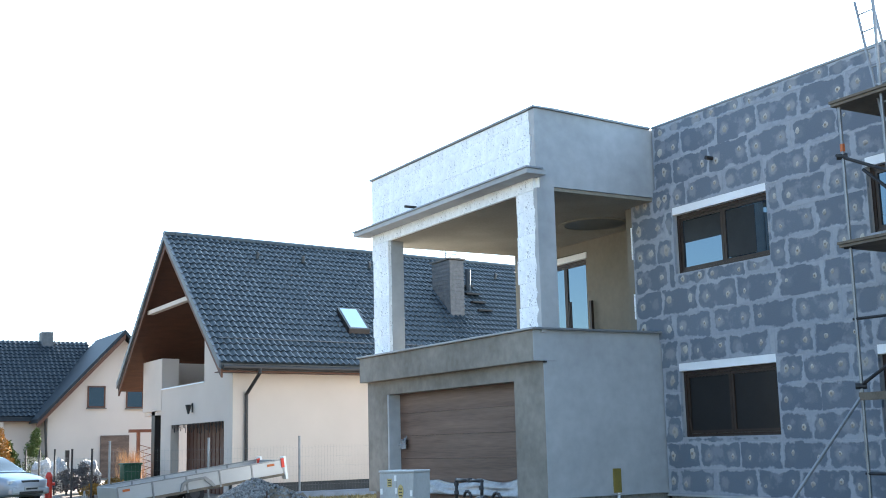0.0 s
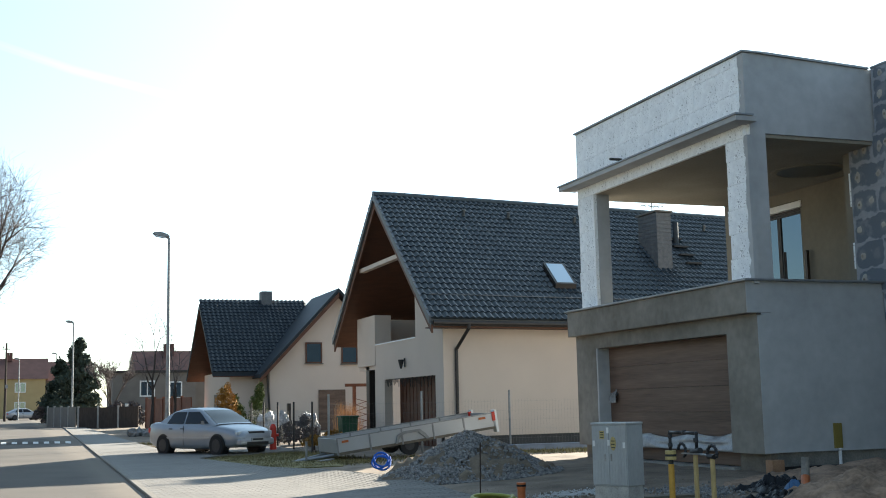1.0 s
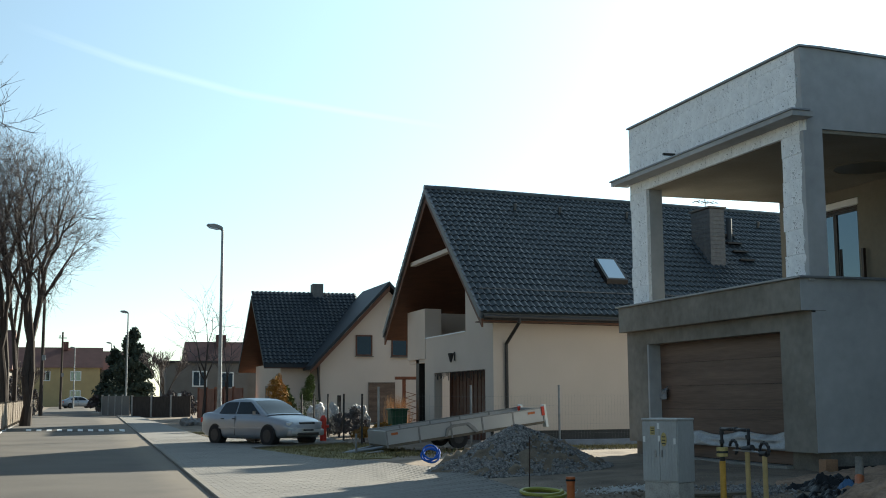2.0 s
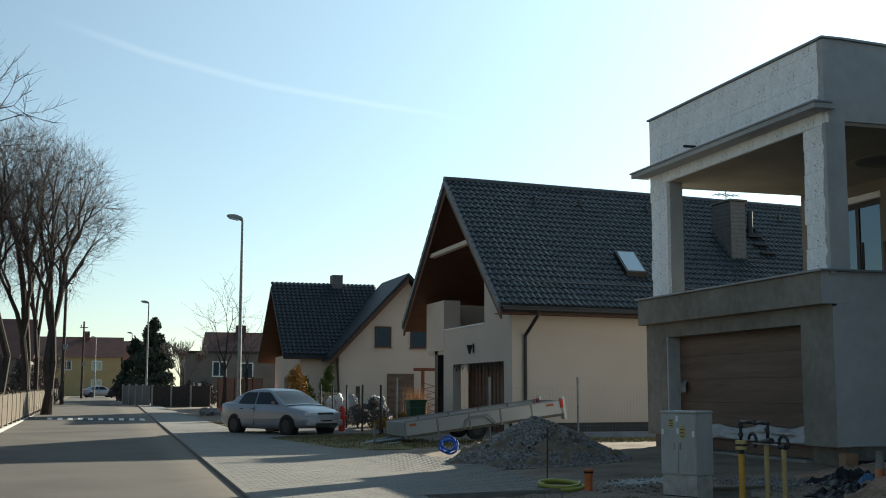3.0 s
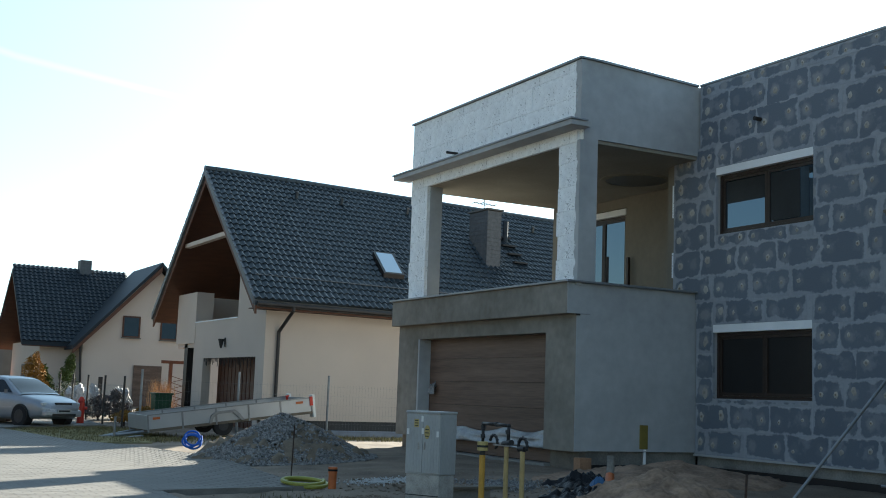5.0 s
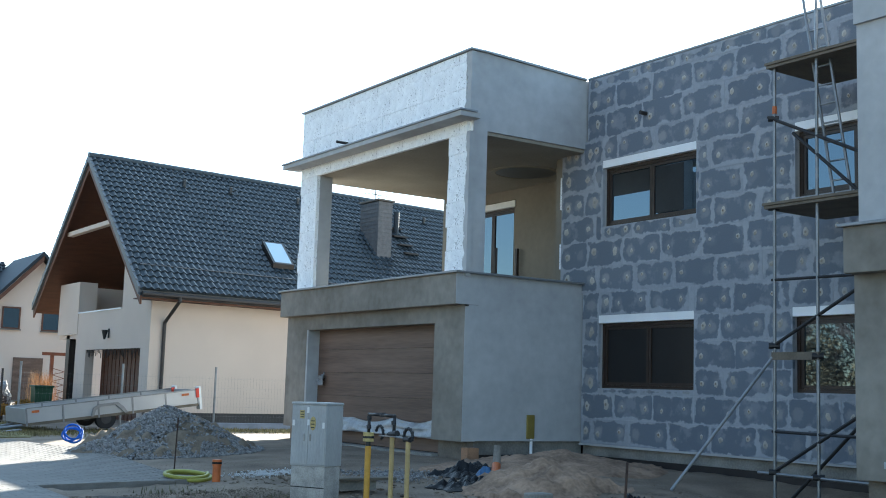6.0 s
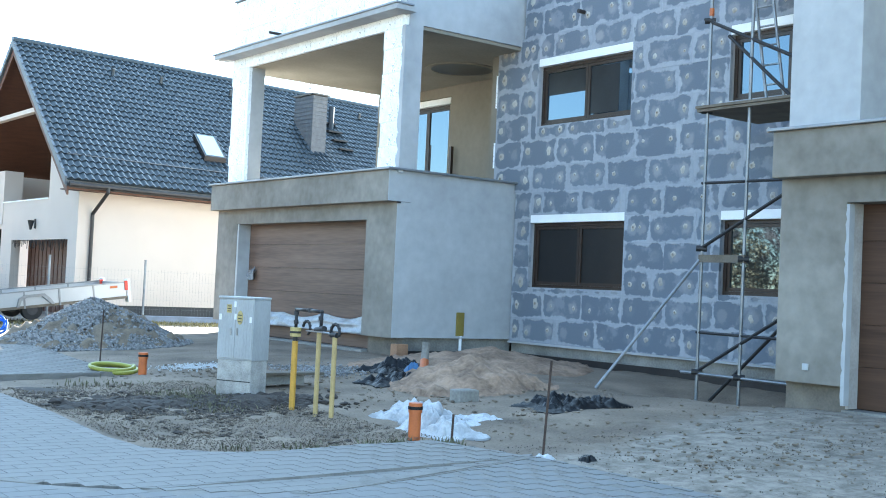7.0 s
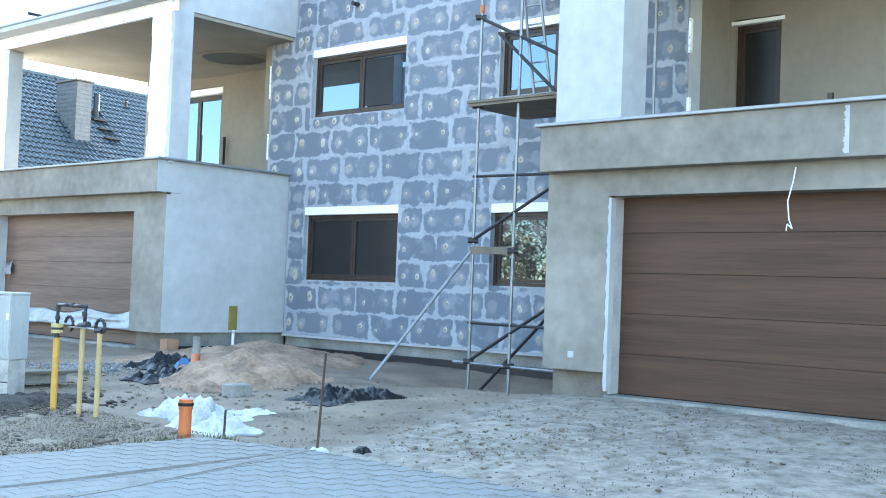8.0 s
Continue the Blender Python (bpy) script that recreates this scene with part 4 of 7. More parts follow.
# ---- the plot: heaps, pipes, cabinet, scaffold ----
M["orange"] = mat("orange drain pipe", (0.42, 0.11, 0.03), 0.5, 0.25, 6, 50, 0.1)
M["yellow"] = mat("yellow gas pipe", (0.48, 0.26, 0.04), 0.5, 0.2, 6, 50, 0.1)
M["paleyellow"] = mat("faded yellow pipe", (0.38, 0.275, 0.12), 0.55, 0.2, 6, 50, 0.1)
M["cab"] = mat("pale grey cabinet plastic", (0.36, 0.365, 0.36), 0.6, 0.14, 4, 60, 0.1, stretch=(1, 1, 0.35), con=0.14)
M["cabbase"] = mat("grey cabinet base", (0.34, 0.325, 0.3), 0.85, 0.3, 5, 60, 0.25, con=0.12)
M["iron"] = mat("dark fitting iron", (0.03, 0.03, 0.032), 0.5, 0.3, 8, 60, 0.1, metal=0.4)
M["rust"] = mat("rusty steel", (0.05, 0.03, 0.022), 0.8, 0.4, 20, 80, 0.2)
M["galv"] = mat("galvanised tube", (0.22, 0.23, 0.24), 0.45, 0.25, 6, 60, 0.05, metal=0.7)
M["plank"] = mat("weathered plank", (0.13, 0.11, 0.085), 0.9, 0.3, 3, 40, 0.3)
M["stone"] = mat("crushed stone", (0.16, 0.155, 0.15), 0.7, 0.6, 9, 60, 0.3, rnd=0.6, con=0.14)
M["stripcrumb"] = mat("mixed soil crumbs", (0.115, 0.091, 0.069), 0.95, 0.6, 9, 60, 0.2, rnd=0.6)
M["darkcrumb"] = mat("dark grit", (0.075, 0.062, 0.05), 0.95, 0.5, 9, 60, 0.2, rnd=0.5)
M["crumb"] = mat("soil crumbs", (0.17, 0.136, 0.104), 0.95, 0.5, 9, 60, 0.2, rnd=0.5)
M["bag"] = mat("white woven plastic", (0.35, 0.355, 0.36), 0.5, 0.25, 5, 30, 0.6, dist=0.03, con=0.12)
M["bluehose"] = mat("blue hose", (0.015, 0.1, 0.42), 0.7, 0.15, 6, 50, 0.05, spec=0.2)
M["lime"] = mat("yellow green hose", (0.27, 0.27, 0.05), 0.45, 0.15, 6, 50, 0.05)
M["white"] = mat("white label", (0.7, 0.7, 0.68), 0.6, 0.05)
M["labelyellow"] = mat("yellow label", (0.42, 0.33, 0.13), 0.6, 0.25, 30, 90)


def gz(x, y):
    return base_z(x, y) - 0.03


def heap(name, cx, cy, rx, ry, h, material, label, seed, wob=0.25, pw=1.3, n=40):
    """A loose heap with an uneven outline."""
    bm = bmesh.new()
    g = {}
    for i in range(n + 1):
        for j in range(n + 1):
            u, v = i / n * 2 - 1, j / n * 2 - 1
            x, y = cx + u * rx * 1.15, cy + v * ry * 1.15
            r = math.hypot(u, v) * 1.15 * (1 + wob * noise.noise(Vector((u * 1.7, v * 1.7, seed))))
            z = h * max(0.0, 1 - r) ** pw + (0.16 * h * noise.noise(Vector((x * 2.4, y * 2.4, seed))) + 0.17 * h * noise.noise(Vector((x * 6, y * 6, seed))) + 0.06 * h * noise.noise(Vector((x * 17, y * 17, seed)))) * (r < 1.0)
            if r > 0.98:
                z = -0.06
            g[i, j] = bm.verts.new((x, y, gz(x, y) + z))
    for i in range(n):
        for j in range(n):
            bm.faces.new((g[i, j], g[i + 1, j], g[i + 1, j + 1], g[i, j + 1]))
    return solo(name, bm, material, label, "heap", smooth=True)


M["heapsoil"] = mat("brown heap soil", (0.12, 0.092, 0.066), 0.95, 0.35, 5, 40, 0.6, tint=(0.18, 0.14, 0.1))
heap("sand_mound", 10.05, 12.3, 1.2, 1.15, 0.44, M["sand"], "low heap of brown sand beside the plinth", 3.0, 0.35, 1.1)
heap("sand_mound", 12.6, 15.1, 2.2, 1.6, 0.3, M["sand"], "backfilled sand bank along the plinth", 8.0, 0.35, 0.9)
GC, GR, GH = (8.2, 21.4), (1.8, 1.65), 0.86
heap("gravel_mound", GC[0], GC[1], GR[0] * 1.02, GR[1] * 1.02, GH - 0.05, M["heapsoil"], "heap of grey crushed stone on the soil", 12.0, 0.15, 0.95)


def stones(name, count, place, size, label, seed, material=None):
    """Angular stones, joined, as nobody could count them."""
    rng = np.random.RandomState(seed)
    base = np.array([(1, 0, 0), (-1, 0, 0), (0, 1, 0), (0, -1, 0), (0, 0, 1), (0, 0, -1)], float)
    tri = [(0, 2, 4), (2, 1, 4), (1, 3, 4), (3, 0, 4), (2, 0, 5), (1, 2, 5), (3, 1, 5), (0, 3, 5)]
    verts, faces = [], []
    for _ in range(count):
        p = place(rng)
        if p is None:
            continue
        s = size * rng.uniform(0.5, 1.5)
        q, _r = np.linalg.qr(rng.randn(3, 3))
        v = (base * rng.uniform(0.5, 1.1, (6, 3)) * s) @ q + p
        n = len(verts)
        verts += [tuple(a) for a in v]
        faces += [tuple(n + i for i in t) for t in tri]
    me = bpy.data.meshes.new(name)
    me.from_pydata(verts, [], faces)
    me.materials.append(material or M["stone"])
    return tagged(new(name, me), label, "gravel", kind="stuff")


def on_heap(rng):
    a, r = rng.uniform(0, 2 * math.pi), math.sqrt(rng.uniform(0, 1.1))
    u, v = r * math.cos(a), r * math.sin(a)
    x, y = GC[0] + u * GR[0], GC[1] + v * GR[1]
    rr = math.hypot(u, v) * (1 + 0.15 * noise.noise(Vector((u * 1.5, v * 1.5, 12.0))))
    if rr < 0.75 and v < -0.1 and noise.noise(Vector((x * 1.1, y * 1.1, 3))) > 0.2 and rng.uniform() < 0.8:
        return None
    return np.array((x, y, gz(x, y) + GH * max(0, 1 - rr) ** 0.95 + 0.01))


stones("crushed_stone", 15000, on_heap, 0.033, "grey angular crushed stone on a heap", 4)


def on_plot(rng):
    x, y = rng.uniform(4.3, 13), rng.uniform(5, 19)
    if x < 7 and y < 8.6:
        return None
    if noise.noise(Vector((x * 0.8, y * 0.8, 7))) < -0.12:
        return None
    return np.array((x, y, gz(x, y) + 0.015 + 0.03 * noise.noise(Vector((x * 0.9, y * 0.9, 0)))))


stones("pebbles", 9000, on_plot, 0.007, "scattered pebbles and crumbs on bare soil", 5, M["crumb"])


def spill(rng):
    x, y = 8.0 + rng.randn() * 0.28, 16.35 + rng.randn() * 0.2
    return np.array((x, y, gz(x, y) + 0.012))


stones("mortar_spill", 900, spill, 0.016, "pale crumbs of spilt mortar on soil", 8, mat("pale mortar", (0.45, 0.45, 0.44), 0.9, 0.2))


def grit(rng):
    x, y = 9.3 + rng.randn() * 0.3, 15.0 + rng.randn() * 0.4
    return np.array((x, y, gz(x, y) + 0.012))


stones("loose_stone", 900, grit, 0.022, "patch of loose crushed stone on soil", 9)


def near_strip(rng):
    x, y = rng.uniform(4.3, 6.9), rng.uniform(8.9, 14.5)
    return np.array((x, y, gz(x, y) + 0.04 + 0.03 * noise.noise(Vector((x * 0.9, y * 0.9, 0)))))


stones("soil_crumbs", 14000, near_strip, 0.0075, "loose crumbs of soil and gravel", 6, M["stripcrumb"])


def gravel_drive(rng):
    x, y = rng.uniform(6.9, 12.0), rng.uniform(2.5, 8.2)
    if noise.noise(Vector((x * 1.3, y * 1.3, 2))) < 0.05:
        return None
    return np.array((x, y, gz(x, y) + 0.012))


stones("gravel_scatter", 3500, gravel_drive, 0.008, "fine gravel trodden into the drive", 7, M["darkcrumb"])


def clods(name, cx, cy, rx, ry, count, seed, material, label, size=1.0):
    """Dark lumps of dug earth."""
    rng = random.Random(seed)
    bm = bmesh.new()
    for _ in range(count):
        x, y = cx + rng.gauss(0, rx), cy + rng.gauss(0, ry)
        s = rng.uniform(0.015, 0.065) * size
        m = Matrix.Translation((x, y, gz(x, y) + 0.02)) @ Matrix.Diagonal((s * rng.uniform(1, 2), s * rng.uniform(1, 2), s * 0.6, 1)) @ Euler((rng.random(), rng.random(), rng.random())).to_matrix().to_4x4()
        r = bmesh.ops.create_icosphere(bm, subdivisions=1, radius=1.0, matrix=m)
        for v in r["verts"]:
            v.co += Vector((rng.uniform(-1, 1), rng.uniform(-1, 1), rng.uniform(-1, 1))) * s * 0.3
    return solo(name, bm, material, label, "soil", kind="stuff")


M["lump"] = mat("soil lumps", (0.15, 0.118, 0.088), 0.95, 0.3, 8, 40, 0.5, rnd=0.4)
heap("earth_mound", 5.45, 12.5, 0.62, 0.45, 0.08, M["darksoil"], "low mound of dark dug earth", 21.0, 0.5, 0.9, 24)
heap("earth_mound", 6.75, 12.25, 0.7, 0.45, 0.1, M["darksoil"], "low mound of dark dug earth before a cabinet", 22.0, 0.5, 0.9, 24)
heap("earth_mound", 4.9, 14.2, 0.5, 0.6, 0.05, M["darksoil"], "low mound of dark dug earth", 23.0, 0.5, 0.9, 20)
clods("dug_earth", 6.7, 12.2, 0.36, 0.26, 420, 3, M["darksoil"], "dark lumps of freshly dug earth by the cabinet", 1.25)
clods("dug_earth", 5.45, 12.5, 0.34, 0.26, 380, 5, M["darksoil"], "dark lumps of freshly dug earth", 1.25)

clods("earth_lumps", 9.0, 10.5, 1.6, 1.5, 320, 7, M["lump"], "trodden lumps of brown soil on bare ground", 0.36)
clods("earth_lumps", 5.7, 10.6, 0.6, 0.9, 600, 8, M["lump"], "trodden lumps of brown soil on bare ground", 0.36)
clods("earth_lumps", 7.4, 14.5, 0.9, 1.2, 400, 9, M["lump"], "trodden lumps of brown soil on bare ground", 0.4)
clods("dug_earth", 5.2, 13.4, 0.5, 0.4, 160, 10, M["darksoil"], "dark lumps of freshly dug earth", 0.6)
clods("dug_earth", 6.0, 12.0, 0.75, 0.6, 650, 11, M["darksoil"], "dark lumps of dug earth strewn over pale soil", 0.62)
clods("dug_earth", 6.0, 10.6, 0.5, 0.75, 260, 12, M["darksoil"], "dark lumps of dug earth strewn over pale soil", 0.42)
clods("earth_lumps", 9.2, 6.6, 1.3, 1.1, 420, 13, M["lump"], "small trodden lumps of soil on the drive", 0.3)


def tufts(name, spots, material, label, h=0.14, seed=1, lean=0.5):
    """Grass blades in clumps: (x, y, spread, blades)."""
    rng = random.Random(seed)
    verts, faces = [], []
    for cx, cy, spread, count in spots:
        for _ in range(count):
            x, y = cx + rng.gauss(0, spread), cy + rng.gauss(0, spread)
            z = gz(x, y) + 0.0
            a, hh, w = rng.uniform(0, 6.28), h * rng.uniform(0.4, 1.3), 0.006 + 0.006 * rng.random()
            dx, dy = math.cos(a), math.sin(a)
            l = lean * rng.uniform(0.1, 1.0) * hh
            n = len(verts)
            verts += [(x - dy * w, y + dx * w, z), (x + dy * w, y - dx * w, z), (x + dx * l * 0.4 + dy * w * .6, y + dy * l * 0.4 - dx * w * .6, z + hh * 0.6), (x + dx * l * 0.4 - dy * w * .6, y + dy * l * 0.4 + dx * w * .6, z + hh * 0.6), (x + dx * l, y + dy * l, z + hh)]
            faces += [(n, n + 1, n + 2, n + 3), (n + 3, n + 2, n + 4)]
    me = bpy.data.meshes.new(name)
    me.from_pydata(verts, [], faces)
    me.materials.append(material)
    return tagged(new(name, me), label, "grass", kind="stuff")


M["tuft"] = mat("weedy grass", (0.06, 0.062, 0.028), 0.8, 0.4, 6, 40, 0.0, tint=(0.14, 0.125, 0.07))
tufts("grass_tufts", [(6.3, 12.5, 0.28, 500), (6.1, 11.9, 0.25, 250), (6.75, 13.3, 0.2, 160), (5.5, 8.75, 0.16, 160), (6.3, 8.75, 0.13, 240), (6.75, 8.6, 0.1, 120), (5.9, 14.6, 0.3, 120), (4.9, 9.1, 0.12, 60), (6.2, 12.8, 0.3, 600)], M["tuft"], "sparse weedy grass on dug soil", 0.07, 1, 1.1)


# utility cabinet
def cabinet():
    c = thing("utility_cabinet", 6.95, 12.9, gz(6.95, 12.9), "pale grey plastic utility cabinet standing in dug soil", "cabinet")
    R = Matrix.Translation((6.62, 13.02, 0)) @ Matrix.Rotation(radians(-62), 4, "Z")

    def put(bm):
        bmesh.ops.transform(bm, matrix=R, verts=bm.verts)
        return bm

    part("base", put(box(0.01, 0.5, 0.02, 0.36, 0.12, 0.66, bevel=0.008)), M["cabbase"], c, "dirty grey plinth box")
    part("body", put(box(0, 0.51, 0.012, 0.37, 0.66, 1.40, bevel=0.006)), M["cab"], c)
    part("lid", put(box(-0.008, 0.518, -0.006, 0.378, 1.40, 1.43, bevel=0.012)), M["cab"], c)
    for k in range(2):
        d = part("door", put(box(0.006 + k * 0.25, 0.25 + k * 0.25, 0.0, 0.012, 0.68, 1.385, bevel=0.004)), M["cab"], c)
        for i in range(5):
            part("rib", put(box(0.03 + k * 0.25 + i * 0.044, 0.044 + k * 0.25 + i * 0.044, -0.003, 0.0, 0.7, 1.2)), M["cab"], d)
        part("handle", put(box((0.19 if k == 0 else 0.03) + k * 0.25, (0.21 if k == 0 else 0.05) + k * 0.25, -0.016, -0.004, 0.96, 1.05, bevel=0.004)), M["cabbase"], d)
    part("label", put(box(0.125, 0.19, -0.006, 0.0, 1.23, 1.33)), M["labelyellow"], c, "small yellow plate")
    part("label", put(prism([(0.32 + 0.04 * math.cos(k * math.pi / 8), 1.175 + 0.085 * math.sin(k * math.pi / 8)) for k in range(16)], -0.0065, 0.0, "y")), M["labelyellow"], c, "oval yellow plate")
    for i in range(3):
        part("label_bar", put(box(0.135, 0.185, -0.008, -0.006, 1.245 + i * 0.03, 1.255 + i * 0.03)), M["iron"], c)
        part("label_bar", put(box(0.295, 0.345, -0.0085, -0.0065, 1.12 + i * 0.04, 1.132 + i * 0.04)), M["iron"], c)
    for a, b in ((0.02, 1.14), (0.24, 1.15), (0.46, 1.12), (0.23, 1.3)):
        part("sticker", put(box(a, a + 0.03, -0.0075, 0.0, b, b + 0.07)), M["white"], c)
    part("seam", put(box(0.012, 0.498, 0.016, 0.022, 0.40, 0.412)), M["iron"], c)


cabinet()
bm = box(7.1, 8.1, 13.4, 13.7, 0.3, 0.42, bevel=0.01)
solo("concrete_block", bm, M["plinth"], "flat concrete block lying behind the cabinet", "block")
solo("plank", box(7.15, 8.35, 13.3, 13.5, 0.425, 0.46, bevel=0.006), M["plank"], "dark plank lying on a concrete block", "plank")
solo("paint_tray", box(7.35, 7.75, 14.0, 14.3, 0.62, 0.66, bevel=0.01), M["white"], "white board end behind the cabinet", "board")
solo("crate", box(7.4, 7.7, 14.05, 14.3, 0.27, 0.62, bevel=0.02), M["plinth"], "grey concrete ring behind the cabinet", "block")


# gas riser pipes with fittings
def gas_pipes():
    g = thing("gas_riser", 6.75, 10.9, gz(6.7, 10.9), "yellow gas riser pipes with dark valves standing in soil", "pipe")
    p1, p2, p3 = (6.78, 11.42), (6.71, 10.8), (6.66, 10.4)
    part("pipe", rod((*p1, 0.15), (*p1[:1], p1[1], 0.98), 0.034, n=14), M["yellow"], g, "bright yellow pipe")
    part("collar", rod((*p1, 1.03), (*p1, 1.13), 0.062, n=16), M["labelyellow"], g)
    part("collar_band", rod((*p1, 1.065), (*p1, 1.09), 0.065, n=16), M["iron"], g)
    part("neck", rod((*p1, 0.96), (*p1, 1.04), 0.028, n=10), M["iron"], g)
    part("pipe", rod((*p2, 0.12), (*p2, 1.12), 0.026, n=14), M["paleyellow"], g)
    part("pipe", rod((*p3, 0.12), (*p3, 1.08), 0.026, n=14), M["paleyellow"], g)

    def bent(name, pts, r, material, label=""):
        bm = bmesh.new()
        for a, b in zip(pts, pts[1:]):
            rod(a, b, r, n=10, bm=bm)
            bmesh.ops.create_uvsphere(bm, u_segments=8, v_segments=6, radius=r * 1.25, matrix=Matrix.Translation(b))
        return part(name, bm, material, g, label, smooth=True)

    def arc(x, y, z, r, a0, a1, n=8):
        return [(x, y + r * math.cos(a0 + (a1 - a0) * k / n), z + r * math.sin(a0 + (a1 - a0) * k / n)) for k in range(n + 1)]

    elbow_ = bent("elbow", [(*p1, 1.12), (*p1, 1.33), (6.74, 11.1, 1.335), (6.72, 10.78, 1.33), (6.71, 10.77, 1.17)], 0.018, M["iron"], "black elbow pipe")
    for y, z in ((11.42, 1.19), (11.42, 1.29), (11.05, 1.335), (10.78, 1.26)):
        x = 6.71 + (y - 10.78) * 0.11
        part("coupling", rod((x, y - 0.005, z - 0.02), (x, y + 0.005, z + 0.02), 0.027, n=10), M["iron"], elbow_)
    bent("bend", arc(6.73, 11.1, 1.14, 0.075, math.pi * 1.35, math.pi * 0.1), 0.015, M["iron"])
    bent("bend", arc(6.66, 10.4, 1.13, 0.085, math.pi * 1.15, -math.pi * 0.15), 0.016, M["iron"])
    part("valve", rod((6.71, 10.86, 1.13), (6.71, 10.7, 1.15), 0.034, n=12), M["iron"], g)
    part("valve", rod((6.66, 10.36, 1.1), (6.66, 10.47, 1.1), 0.028, n=12), M["iron"], g)
    part("valve_lever", box(6.67, 6.7, 10.68, 11.02, 1.108, 1.122), M["galv"], g)
    part("link", rod((6.7, 10.75, 1.115), (6.67, 10.45, 1.11), 0.012, n=8), M["galv"], g)


gas_pipes()


def drain(x, y, h, label):
    z = gz(x, y)
    d = thing("drain_pipe", x, y, z, label, "pipe", "orange drain stubs")
    part("pipe", rod((x, y, z - 0.1), (x, y, z + h), 0.058, n=20), M["orange"], d)
    part("socket", rod((x, y, z + h), (x, y, z + h + 0.09), 0.066, n=20), M["orange"], d)
    part("film_tie", rod((x, y, z + h + 0.03), (x, y, z + h + 0.06), 0.072, n=16), M["blackfoil"], d)


drain(6.7, 8.98, 0.27, "orange drain pipe stub with taped socket in soil")
drain(6.74, 15.5, 0.25, "orange drain pipe stub with black film at its top")

def marker(x, y, h, label, lean=0.02):
    z = gz(x, y)
    solo("marker_rod", rod((x, y, z - 0.05), (x + lean, y, z + h), 0.011, n=8), M["rust"], label, "rod", "marker rods")


marker(6.66, 16.9, 0.87, "thin dark steel marker rod in soil")
marker(7.06, 7.58, 0.86, "thin rusty steel marker rod leaning slightly", 0.06)
marker(6.93, 8.7, 0.27, "short rusty steel stub beside a plastic bag", 0.01)
marker(13.7, 9.7, 0.5, "rusty steel rod by the scaffold", 0.0)


def crumpled(name, cx, cy, rx, ry, h, material, label, seed, n=46, cat="bag"):
    bm = bmesh.new()
    g = {}
    for i in range(n + 1):
        for j in range(n + 1):
            u, v = i / n * 2 - 1, j / n * 2 - 1
            edge = 1 + 0.45 * noise.noise(Vector((math.atan2(v, u) * 1.6, seed, 0)))
            x, y = cx + u * rx * edge, cy + v * ry * edge
            r = max(abs(u), abs(v))
            k = min(1.0, max(rx, ry) / 0.4)
            z = h * max(0, 1 - r ** 4) * (0.12 + 1.5 * abs(noise.noise(Vector((x * 2.6, y * 2.6, seed))))) + 0.2 * k * (1 - r * r) * abs(noise.noise(Vector((x * 6, y * 6, seed)))) + 0.1 * k * (1 - r * r) * abs(noise.noise(Vector((x * 11, y * 9, seed)))) + 0.05 * (1 - r) * noise.noise(Vector((x * 19, y * 19, seed)))
            g[i, j] = bm.verts.new((x, y, gz(x, y) + 0.012 + max(z, 0)))
    for i in range(n):
        for j in range(n):
            bm.faces.new((g[i, j], g[i + 1, j], g[i + 1, j + 1], g[i, j + 1]))
    r = bmesh.ops.extrude_face_region(bm, geom=list(bm.faces))
    for v in r["geom"]:
        if isinstance(v, bmesh.types.BMVert):
            v.co.z -= 0.02
    return solo(name, bm, material, label, cat)


crumpled("plastic_bag", 7.15, 9.2, 0.27, 0.46, 0.13, M["bag"], "crumpled white woven plastic bag on soil", 2.0)
crumpled("plastic_bag", 7.5, 9.95, 0.3, 0.55, 0.17, M["bag"], "crumpled white woven plastic bag on soil", 6.0)
crumpled("plastic_scrap", 8.1, 9.75, 0.2, 0.22, 0.05, M["bag"], "flat torn end of white plastic on soil", 13.0, 14, cat="scrap")
crumpled("black_film", 9.75, 10.0, 0.65, 0.35, 0.09, M["blackfoil"], "crumpled black film lying on sand", 4.0, cat="sheet")
crumpled("black_film", 9.35, 13.1, 0.5, 0.32, 0.05, M["blackfoil"], "crumpled black film lying on sand", 9.0, cat="sheet")
crumpled("black_film", 10.35, 14.35, 0.5, 0.35, 0.12, M["blackfoil"], "crumpled black film near the plinth", 11.0, cat="sheet")
crumpled("blue_film", 10.05, 13.75, 0.12, 0.14, 0.16, mat("dull blue film", (0.04, 0.11, 0.22), 0.6, 0.3, 6, 40, 0.3), "scrap of blue film beside black film", 5.0, 10, cat="sheet")
elbow = thing("drain_elbow", 10.35, 13.75, gz(10.35, 13.75), "short orange drain elbow with a pale torn collar", "pipe")
part("elbow", rod((10.2, 13.6, gz(10.2, 13.6) + 0.06), (10.4, 13.85, gz(10.4, 13.85) + 0.2), 0.065, n=14), M["orange"], elbow)
part("collar", rod((10.4, 13.85, gz(10.4, 13.85) + 0.18), (10.43, 13.87, gz(10.4, 13.85) + 0.48), 0.06, 0.055, 14), M["plinth"], elbow, "pale collar")
crumpled("white_scrap", 6.98, 7.5, 0.13, 0.06, 0.06, M["bag"], "scrap of white plastic at the paving edge", 1.0, 10, cat="scrap")
crumpled("black_scrap", 7.28, 7.25, 0.06, 0.06, 0.12, M["blackfoil"], "scrap of black film on the gravel", 3.0, 10, cat="scrap")
solo("concrete_block", box(8.75, 9.05, 10.9, 11.1, 0.27, 0.45, bevel=0.02), M["plinth"], "rough concrete block in front of a sand heap", "block")
